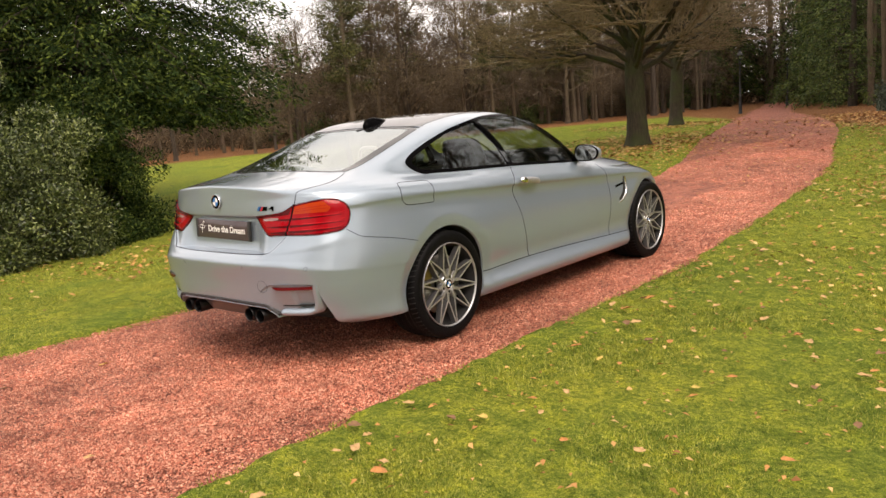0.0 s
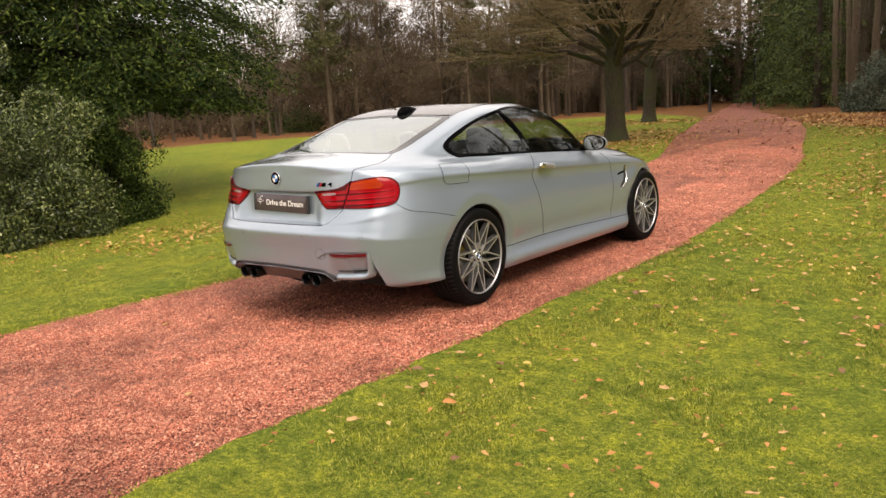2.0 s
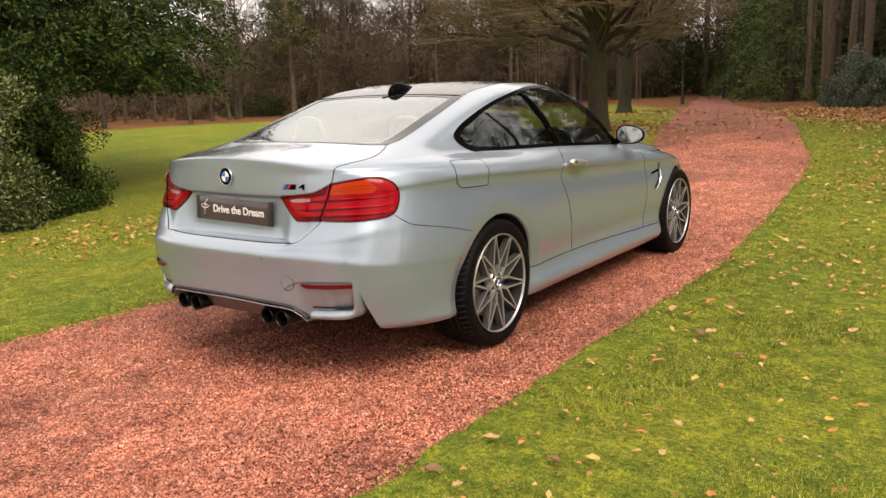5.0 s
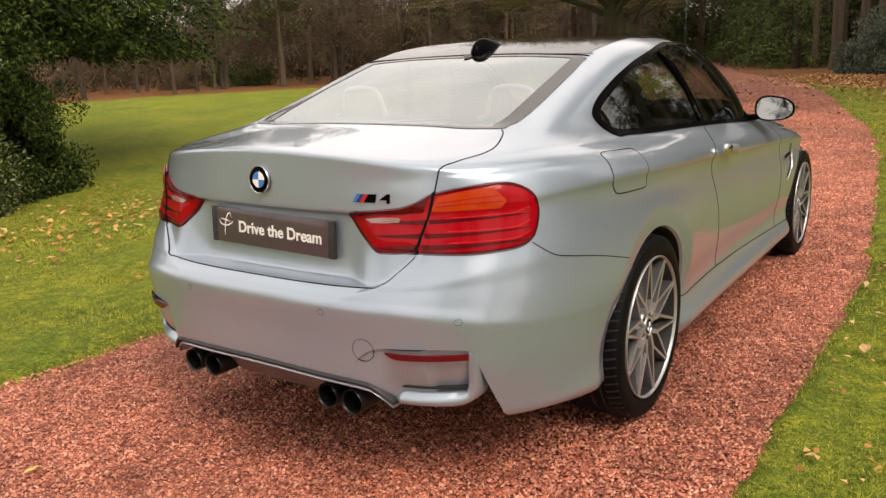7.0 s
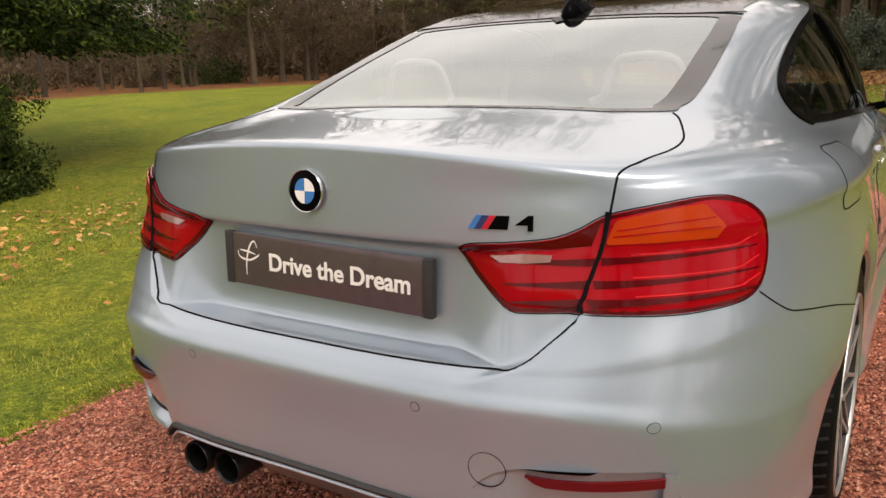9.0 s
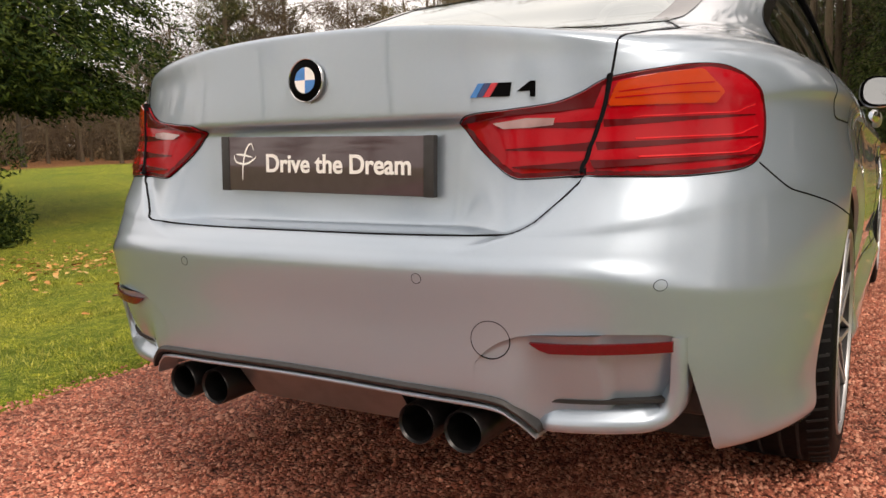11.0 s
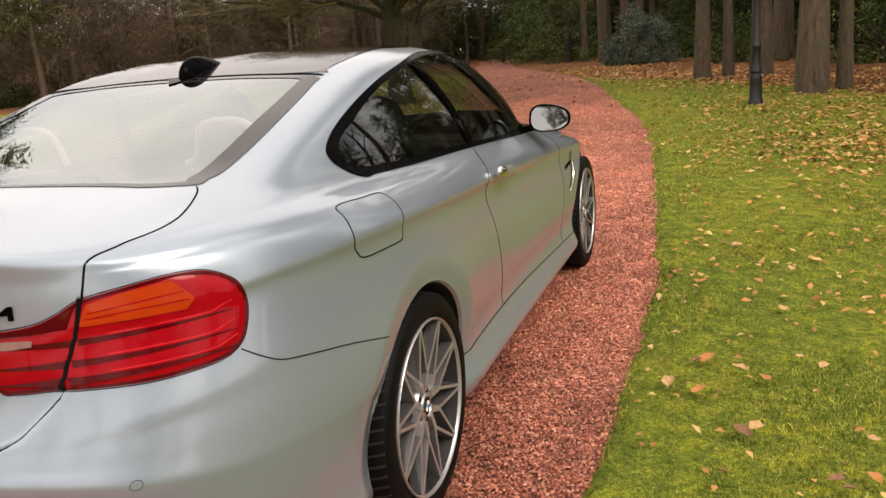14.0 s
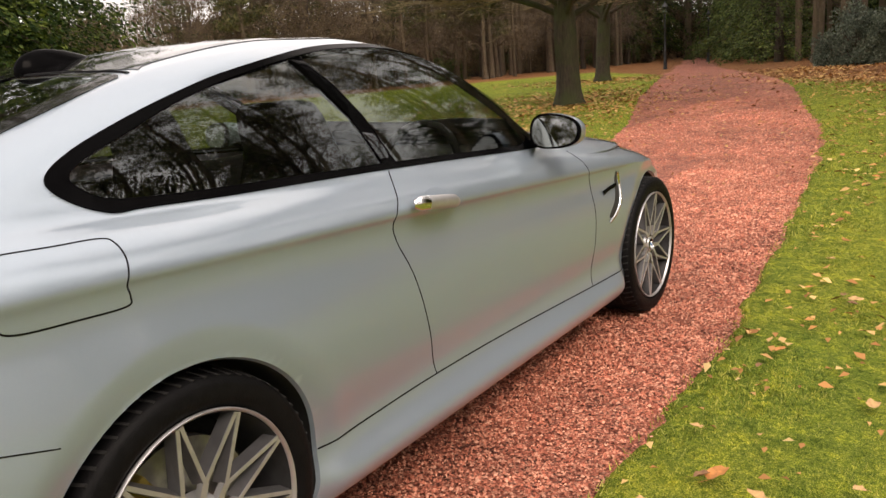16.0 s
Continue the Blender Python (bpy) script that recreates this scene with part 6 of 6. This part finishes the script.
def young(x, y):
    """Younger, lower trees fill one stretch of the lawn's far border."""
    return 1 - 0.42 * float(ease(y, 6, 12) * (1 - ease(y, 22, 28)) * ease(-x, 18, 22))


def kept_clear(x, y):
    """The drive, its verges and the view of the silvery shrub stay free of trees."""
    by_drive = 0 < y < 62 and drive_left(y) - 1.5 < x < drive_right(y) + 2.4
    return bool(by_drive or (-5.5 < x < 0.6 and 18 < y < 34.5))


def scatter(kinds, spots, low=0.85, high=1.2):
    for i, (x, y) in enumerate(spots):
        kind = kinds[int(wood_rng.integers(0, len(kinds)))]
        size, turn = float(wood_rng.uniform(low, high)) * young(x, y), float(wood_rng.uniform(0, 360))
        if not kept_clear(x, y):
            plant(kind, x, y, size, turn)


def along(points, n, depth, jitter=0.9):
    p = np.array(points, float)
    seg = np.r_[0, np.cumsum(np.hypot(*np.diff(p, axis=0).T))]
    out = []
    for s in np.linspace(0, seg[-1], n):
        x, y = np.interp(s, seg, p[:, 0]), np.interp(s, seg, p[:, 1])
        d = np.array([np.interp(s + 0.5, seg, p[:, 0]) - x, np.interp(s + 0.5, seg, p[:, 1]) - y]) + 1e-6
        nrm = np.array([-d[1], d[0]]) / np.hypot(*d)
        o = wood_rng.uniform(*depth)
        out.append((x + nrm[0] * o + wood_rng.normal() * jitter, y + nrm[1] * o + wood_rng.normal() * jitter))
    return out


LEFT_EDGE = [(-38, -6), (-33, 4), (-28.5, 15), (-25.5, 28), (-22, 42), (-19.5, 54), (-22, 66)]
scatter([pines[1], bares[0], bares[2], bares[1]], along(LEFT_EDGE, 32, (0.5, 3.5)))
scatter([pines[1]], along([(-29, 12), (-25.5, 28), (-22, 42)], 9, (0.5, 4.0)), 0.75, 1.15)
scatter([bares[2], bares[0], bares[2], bares[1], bares[1]], along(LEFT_EDGE, 34, (3, 9)), 0.85, 1.15)
scatter([yews[0], pines[1], bares[1], bares[1]], along(LEFT_EDGE, 16, (9, 15)), 0.75, 1.0)
plant(yews[1], -19.0, 6.0, 1.2, 40)
plant(yews[1], -16.2, 3.6, 1.2, 140)
scatter(thickets, along(LEFT_EDGE, 16, (3.0, 8)), 0.6, 0.95)
RIGHT_EDGE = [(-14.5, 64), (-9.5, 50), (-5.5, 40), (-2.0, 30), (2.0, 22.5), (5.5, 17), (11, 12), (17, 6)]
scatter([pines[0], pines[2], stems[1], bares[0]], along(RIGHT_EDGE, 26, (1.0, 5.0)))
scatter([pines[0], pines[2], yews[0], bares[0]], along(RIGHT_EDGE, 22, (5, 10)))
scatter([yews[0], yews[1], yews[0], pines[1]], along(RIGHT_EDGE[:6], 30, (7, 13)), 1.0, 1.6)
scatter(thickets[:1], along(RIGHT_EDGE, 14, (3.0, 9)), 0.8, 1.3)
scatter([pines[0], pines[2], bares[1]], [(-23, 50), (-24.5, 54), (-22.5, 57), (-25, 60), (-27, 57), (-23.8, 63), (-27.5, 64), (-29, 60), (-26, 51), (-30, 67), (-25.5, 67), (-31, 55)], 0.9, 1.3)
scatter([pines[0], pines[2], stems[1]], along([(-24, 43), (-21.5, 52), (-22.5, 64)], 20, (-1.0, 5.0)), 0.8, 1.1)
for x, y, size, turn in ((-4.3, 38.0, 1.0, 40), (-6.0, 43.5, 1.1, 150), (-3.0, 36.6, 0.9, 260), (-7.2, 48.0, 1.0, 10), (-2.2, 35.6, 1.1, 95)):
    plant(pines[2], x, y, size, turn)
# the end of the drive and the trees beyond
scatter([yews[0], yews[1], pines[0]], [(-17.5, 72), (-21, 74), (-14, 70), (-24, 72), (-28, 70), (-10.5, 66), (-26, 78), (-18, 80), (-12, 78)], 1.3, 1.8)
scatter([bares[0], bares[1], bares[1]], [(-17.0, 78), (-19.5, 82), (-21.0, 78), (-18.4, 76), (-15.8, 80)], 1.7, 2.1)
scatter([yews[0]], [(-8.6, 47.5), (-7.0, 44), (-11.5, 57)], 0.8, 1.1)
scatter([yews[0], yews[1]], [(-12.2, 60), (-13.5, 65), (-15.0, 70), (-24, 64), (-25.5, 69), (-10, 53), (-8.5, 56)], 1.3, 1.7)
# behind and beside the camera, mirrored in the glass and the paint
scatter([bares[0], pines[1], bares[2], pines[1]], [(15, -12), (18, -4), (17, 3), (20, -18), (10, -19), (4, -22), (-3, -21), (-10, -20), (-17, -18), (22, 5), (24, -9), (-24, -14)], 1.1, 1.5)
scatter([yews[1], yews[1], bares[2]], [(15.5, -11), (17.5, -6.5), (19.8, -2.0), (20, 1.5), (17, 5.5), (18.5, 9), (13.5, -15)], 0.52, 0.64)
scatter([pines[1]], [(14.5, 8.5), (16.5, 11.5), (18.5, 7.5), (13.8, 12.0), (20, 12), (15.5, 5.0), (21, 3.5)], 1.1, 1.5)
scatter([yews[1]], [(12, 9), (13.5, 12.5), (11.5, 13.5), (15, 6.5), (16, 10.5), (10, 15.5), (17.5, 4), (14, 16), (17.5, 14)], 0.48, 0.60)
conifer("tall dark conifer behind the drive", (7.5, -9.5, ground_at(7.5, -9.5)), 14.0, 0.26, 0.28, 3.2, 81, CONIFER, 120, 22, dens=12, low=1.6)


def far_woods():
    """The depth of the woods: twigs and foliage far back, too many to count."""
    g = np.random.default_rng(17)
    heap = Heap(4)
    for line, near, far, n, top in ((LEFT_EDGE, 9, 22, 70000, 7.0), (RIGHT_EDGE, 8, 18, 62000, 12.0), ([(-40, 70), (-30, 76), (-18, 80), (-9, 72)], -2, 8, 66000, 17.0)):
        p = np.array(line, float)
        seg = np.r_[0, np.cumsum(np.hypot(*np.diff(p, axis=0).T))]
        s = g.uniform(-6, seg[-1] + 6, n)
        x = np.interp(s, seg, p[:, 0])
        y = np.interp(s, seg, p[:, 1])
        dx, dy = np.interp(s + 0.5, seg, p[:, 0]) - x, np.interp(s + 0.5, seg, p[:, 1]) - y
        k = np.hypot(dx, dy) + 1e-6
        o = g.uniform(near, far, n)
        x, y = x - dy / k * o, y + dx / k * o
        crest = top * (0.72 + 0.28 * np.sin(s * 0.45 + 1.7 * np.sin(s * 0.21)) + 0.1 * np.sin(s * 1.9))
        crest = crest * (1 - 0.4 * ease(y, 6, 12) * (1 - ease(y, 24, 32)) * ease(-x, 18, 22)) * (1 - 0.40 * ease(x, 6, 13))
        z = crest * g.uniform(0, 1, n) ** 0.8
        c = np.stack([x, y, z], -1)
        heap.add(*leaf_arrays(c, 0.62, 0.07, np.array([0, 0, 0.8]), 0.8, g))
    # the farthest undergrowth, seen only as brown haze between the stems
    for line, near, far, n, top in ((LEFT_EDGE, 20, 27, 26000, 6.0), (RIGHT_EDGE, 17, 23, 22000, 6.5), ([(-48, 70), (-32, 80), (-18, 85), (-6, 76)], 2, 8, 20000, 8.0)):
        p = np.array(line, float)
        seg = np.r_[0, np.cumsum(np.hypot(*np.diff(p, axis=0).T))]
        s = g.uniform(-8, seg[-1] + 8, n)
        x, y = np.interp(s, seg, p[:, 0]), np.interp(s, seg, p[:, 1])
        dx, dy = np.interp(s + 0.5, seg, p[:, 0]) - x, np.interp(s + 0.5, seg, p[:, 1]) - y
        k = np.hypot(dx, dy) + 1e-6
        o = g.uniform(near, far, n)
        z = top * (0.8 + 0.2 * np.sin(s * 0.6)) * g.uniform(0, 1, n)
        heap.add(*leaf_arrays(np.stack([x - dy / k * o, y + dx / k * o, z], -1), 1.1, 0.28, np.array([0, 0, 0.8]), 0.8, g))
    m = m_leafy("deep_wood_twigs", (0.034, 0.026, 0.017), (0.115, 0.086, 0.056), (0.26, 0.195, 0.125), 0.8, 0.1)
    return tagged(new("far_woods", heap.mesh("far_woods", m)), "dim tangle of twigs and evergreens deep in the woods", "woods", kind="stuff")


far_woods()


# ---------------------------------------------------------------- lamp posts
IRON = plain("black_painted_iron", (0.018, 0.019, 0.021), 0.4, 0.2, 0.3, 25, 0.15)


def lamp_post(x, y, s=1.0):
    post = thing("lamp_post", "black painted cast-iron lamp post on the grass", "lamp post", "lamp posts along the drive", at=(x, y, ground_at(x, y)))
    bm = bmesh.new()
    lathe(bm, [(0.125, -0.05), (0.125, 0.03), (0.115, 0.05), (0.112, 0.08), (0.098, 0.11), (0.094, 0.40), (0.098, 0.43), (0.085, 0.47), (0.080, 0.50)], 24)
    part("base", bm, IRON, post, "", 40)
    bm = bmesh.new()
    lathe(bm, [(0.080, 0.50), (0.094, 0.52), (0.094, 0.55), (0.074, 0.58), (0.068, 0.90), (0.078, 0.92), (0.078, 0.95), (0.058, 0.98), (0.048, 2.10), (0.062, 2.13), (0.062, 2.18), (0.046, 2.22), (0.042, 2.75), (0.06, 2.80), (0.03, 2.86)], 20)
    part("shaft", bm, IRON, post, "", 40)
    for k in range(4):
        bm = bmesh.new()
        a = k * math.pi / 2 + 0.78
        bar(bm, (0.06 * math.cos(a), 0.06 * math.sin(a), 2.86), (0.14 * math.cos(a), 0.14 * math.sin(a), 3.22), 0.014, 0.014, (math.cos(a), math.sin(a), 0))
        part("lantern_bar", bm, IRON, post)
    bm = bmesh.new()
    lathe(bm, [(0.19, 3.22), (0.17, 3.25), (0.06, 3.40), (0.03, 3.44), (0.02, 3.52), (0.001, 3.54)], 8)
    part("lantern_roof", bm, IRON, post)
    bm = bmesh.new()
    lathe(bm, [(0.05, 2.88), (0.125, 3.21)], 4, pose(0, 0, 0, 0, 0, 45))
    g = part("lantern_glass", bm, GLASS_CLEAR, post)
    post.scale = (s, s, s)
    return post


lamp_post(2.075, 12.2)
lamp_post(-12.3, 42.0)
lamp_post(-14.6, 58.0)


# ---------------------------------------------------------------- grass, gravel and fallen leaves
def drive_inside(x, y):
    return np.minimum(x - drive_left(y), drive_right(y) - x)


def surface_z(x, y):
    """Top of the lawn or of the gravel."""
    ins = drive_inside(x, y)
    return np.where(ins > 0.05, height(x, y), height(x, y) + 0.03)


def grass():
    g = np.random.default_rng(5)
    heaps_v = []
    for (x0, x1, y0, y1), n, h in (((1.25, 4.6, -3.2, 1.5), 170000, 0.019), ((1.0, 5.5, 1.5, 6.0), 130000, 0.021), ((0.2, 7.0, 6.0, 13.0), 90000, 0.030), ((-4.5, -1.5, -3.5, 5.0), 110000, 0.021), ((-9.0, -4.5, -3.0, 9.0), 70000, 0.032), ((4.5, 9.0, -2.0, 6.0), 30000, 0.04)):
        x, y = g.uniform(x0, x1, n) + g.normal(0, 0.45, n), g.uniform(y0, y1, n) + g.normal(0, 0.45, n)
        ok = drive_inside(x, y) < g.normal(0.0, 0.025, n)
        x, y = x[ok], y[ok]
        clump = np.sin(x * 23 + 2 * np.sin(y * 17)) * np.sin(y * 19 + 2 * np.sin(x * 13))
        k = len(x)
        z = height(x, y) + 0.022
        a = g.uniform(0, 6.283, k)
        w = h * g.uniform(0.08, 0.15, k)
        hh = h * g.uniform(0.45, 1.2, k) * (1 + 0.25 * clump)
        lx, ly = g.normal(0, 0.5, k) * hh, g.normal(0, 0.5, k) * hh
        b = np.stack([x, y, z], -1)
        s = np.stack([np.cos(a) * w, np.sin(a) * w, 0 * a], -1)
        t = b + np.stack([lx, ly, hh], -1)
        heaps_v.append(np.stack([b - s, b + s, t], 1).reshape(-1, 3))
    v = np.concatenate(heaps_v)
    return tagged(new("grass", quick_mesh("grass", v, np.arange(len(v)), 3, BLADES)), "short green lawn grass with paler blades", "grass", kind="stuff")


def gravel():
    g = np.random.default_rng(6)
    octa = np.array([(1, 0, 0), (0, 1, 0), (-1, 0, 0), (0, -1, 0), (0, 0, 1), (0, 0, -1)], float)
    tri = np.array([(0, 1, 4), (1, 2, 4), (2, 3, 4), (3, 0, 4), (1, 0, 5), (2, 1, 5), (3, 2, 5), (0, 3, 5)])[:4]
    out = []
    for (x0, x1, y0, y1), n, size in (((0.2, 1.42, -3.2, 3.2), 70000, 0.0046), ((-1.72, 1.0, -3.4, -0.6), 76000, 0.0046), ((-0.3, 1.35, 3.0, 8.0), 34000, 0.0068), ((-1.8, 0.4, -0.6, 4.0), 9000, 0.007), ((-2.6, 1.0, 8.0, 16.0), 22000, 0.009)):
        x, y = g.uniform(x0, x1, n), g.uniform(y0, y1, n) + g.normal(0, 0.4, n)
        ok = drive_inside(x, y) > g.normal(0.015, 0.022, n)
        x, y = x[ok], y[ok]
        k = len(x)
        r = size * g.lognormal(0.06, 0.24, k)
        c = np.stack([x, y, height(x, y) + r * g.uniform(-0.2, 0.45, k) + 0.002], -1)
        shape = octa[None] * g.uniform(0.6, 1.35, (k, 6, 1)) + g.normal(0, 0.18, (k, 6, 3))
        a = g.uniform(0, 6.283, k)
        ca, sa = np.cos(a)[:, None], np.sin(a)[:, None]
        sx, sy, sz = shape[..., 0] * 1.12, shape[..., 1] * 0.9, shape[..., 2] * 0.95
        v = np.stack([sx * ca - sy * sa, sx * sa + sy * ca, sz + 0.12 * sx], -1) * r[:, None, None] + c[:, None]
        out.append(v.reshape(-1, 3))
    v = np.concatenate(out)
    k = len(v) // 6
    f = (tri[None] + 6 * np.arange(k)[:, None, None]).ravel()
    return tagged(new("gravel", quick_mesh("gravel", v, f, 3, STONES)), "loose red granite chippings on the drive", "gravel", kind="stuff")


grass()
gravel()

LEAF_TONES = [plain("tan_dead_leaf", (0.46, 0.28, 0.12), 0.7, 0, 0.3, 60), plain("orange_dead_leaf", (0.44, 0.18, 0.05), 0.7, 0, 0.3, 60), plain("yellow_dead_leaf", (0.52, 0.36, 0.09), 0.7, 0, 0.25, 60), plain("brown_dead_leaf", (0.20, 0.10, 0.045), 0.7, 0, 0.3, 60)]


def leaf_mesh(seed, tone):
    """One curled, lobed dead leaf lying flat, about 8 cm long."""
    g = np.random.default_rng(seed)
    n = 14
    a = np.linspace(0, 2 * math.pi, n, endpoint=False)
    r = 0.036 * (1 + 0.09 * np.sin(a * 5 + g.uniform(0, 6)) + g.normal(0, 0.06, n)) * (1 + 0.25 * np.cos(a))
    x, y = r * np.cos(a) * 1.3, r * np.sin(a) * 0.8
    curl = g.uniform(6, 14)
    z = curl * (y**2) * 1.6 + g.uniform(1, 4) * x**2 + g.normal(0, 0.002, n)
    inner = np.stack([x * 0.5, y * 0.5, z * 0.3 + 0.001], -1)
    v = np.concatenate([np.stack([x, y, z], -1), inner, [(0, 0, 0)]])
    f = [(i, (i + 1) % n, n + (i + 1) % n, n + i) for i in range(n)] + [(n + i, n + (i + 1) % n, 2 * n) for i in range(n)]
    stalk, q = tube_arrays([(-0.036, 0, 0.002), (-0.055, 0.004, 0.004), (-0.07, 0.012, 0.004)], [0.0012, 0.001, 0.0008], 4)
    f += [tuple(int(i) + len(v) for i in k) for k in q]
    return mesh_of("fallen_leaf", np.concatenate([v, stalk]), f, tone, True)


LEAVES = [leaf_mesh(100 + 4 * t + k, LEAF_TONES[t]) for t in range(4) for k in range(3)]
LEAF_WORDS = ["tan dead leaf lying on the ground", "orange-brown dead leaf lying on the ground", "yellow dead leaf lying on the ground", "dark brown dead leaf lying on the ground"]


def drop_leaf(x, y, k, size, turn, tilt):
    ob = new("fallen_leaf", LEAVES[k])
    ob.matrix_world = pose(x, y, float(surface_z(np.array(x), np.array(y))) + 0.022 + 0.008 * (drive_inside(x, y) < 0), tilt, tilt * 0.5, turn) @ Matrix.Scale(size, 4)
    return tagged(ob, LEAF_WORDS[k // 3], "leaf", "fallen leaves")


lr = np.random.default_rng(12)
for x, y, k, s in ((1.96, 1.95, 0, 1.0), (1.63, 1.22, 3, 1.2), (1.77, 0.61, 9, 1.1), (2.62, -0.94, 0, 0.8), (1.65, -1.59, 1, 1.0), (1.51, -1.11, 0, 0.9), (1.73, 0.06, 4, 0.9), (1.77, 1.16, 2, 0.9), (3.14, 0.43, 0, 1.1), (1.50, 0.95, 1, 1.1), (1.62, 0.92, 3, 1.1)):
    drop_leaf(x, y, k, s * 0.75, lr.uniform(0, 360), lr.uniform(-12, 12))
for i in range(360):
    x, y = (lr.uniform(1.45, 5.2), lr.uniform(-2.2, 8.5)) if i < 260 else (lr.uniform(-1.5, 1.3), lr.uniform(-2.6, 7.5)) if i < 300 else (lr.uniform(-7, -1.8), lr.uniform(-1.5, 8))
    if i < 300 and abs(x) < 1.0 and -1.2 < y < 3.7:
        continue
    drop_leaf(x, y, int(lr.choice(12, p=[0.11] * 3 + [0.09] * 3 + [0.04] * 3 + [0.28 / 3] * 3)), lr.uniform(0.32, 0.75) * (0.8 if i >= 260 and i < 300 else 1), lr.uniform(0, 360), lr.uniform(-14, 14))


def litter():
    """The leaves too many to count: round the trees, under the woods and drifting over the lawn."""
    g = np.random.default_rng(13)
    xs, ys, sz = [], [], []
    for cx, cy, rx, ry, n, s in ((3.2, 7.4, 1.7, 1.3, 1100, 0.075), (4.4, 9.0, 2.6, 1.6, 1100, 0.08), (2.6, 11.5, 2.2, 1.8, 600, 0.08), (-6.0, 16.5, 2.6, 3.2, 2200, 0.10), (-4.2, 14.5, 2.0, 3.5, 900, 0.09), (-10.3, 29, 3.5, 3.0, 1500, 0.12), (-7.0, 20.0, 2.4, 3.2, 900, 0.10), (0.2, 21.5, 2.6, 2.4, 2600, 0.10), (2.6, 16.8, 2.4, 1.6, 1800, 0.09), (-3.0, 28.0, 2.5, 4.0, 1800, 0.12), (5.0, 14.0, 3.0, 2.0, 1200, 0.09), (-6.5, 2.5, 1.8, 2.2, 500, 0.08), (-5.0, 6.0, 3.0, 3.0, 500, 0.085)):
        xs.append(g.normal(cx, rx * 0.6, n)), ys.append(g.normal(cy, ry * 0.6, n)), sz.append(np.full(n, s))
    n = 3400
    xs.append(g.uniform(1.3, 9, n)), ys.append(g.uniform(2.0, 14, n)), sz.append(np.full(n, 0.06))
    n = 2400
    xs.append(g.uniform(-4.5, 0.9, n)), ys.append(g.uniform(5, 22, n)), sz.append(np.full(n, 0.05))
    n = 900
    xs.append(g.uniform(1.4, 5.5, n)), ys.append(g.uniform(-2.5, 3, n)), sz.append(np.full(n, 0.036))
    x, y, s = np.concatenate(xs), np.concatenate(ys), np.concatenate(sz)
    ok = ~((np.abs(x) < 1.1) & (y > -1.3) & (y < 3.8))
    ok &= (drive_inside(x, y) < 0.02) | (g.uniform(0, 1, len(x)) < 0.4)
    x, y, s = x[ok], y[ok], s[ok]
    c = np.stack([x, y, surface_z(x, y) + 0.026], -1)
    k = len(c)
    a = g.uniform(0, 6.283, k)
    d = np.stack([np.cos(a), np.sin(a), g.normal(0, 0.25, k)], -1)
    w = np.stack([-np.sin(a), np.cos(a), g.normal(0, 0.25, k)], -1)
    ln = (s * g.uniform(0.6, 1.2, k))[:, None]
    v = np.stack([c - d * ln / 2, c + w * ln * 0.3 - d * ln * 0.1 + (0, 0, 0.006), c + d * ln / 2, c - w * ln * 0.3 - d * ln * 0.1 + (0, 0, 0.006)], 1).reshape(-1, 3)
    m = m_leafy("mixed_dead_leaves", (0.24, 0.105, 0.038), (0.50, 0.245, 0.085), (0.62, 0.44, 0.19), 0.7, 0.2)
    return tagged(new("leaf_litter", quick_mesh("leaf_litter", v, np.arange(4 * k), 4, m)), "scattered tan and orange dead leaves", "fallen leaves", kind="stuff")


litter()
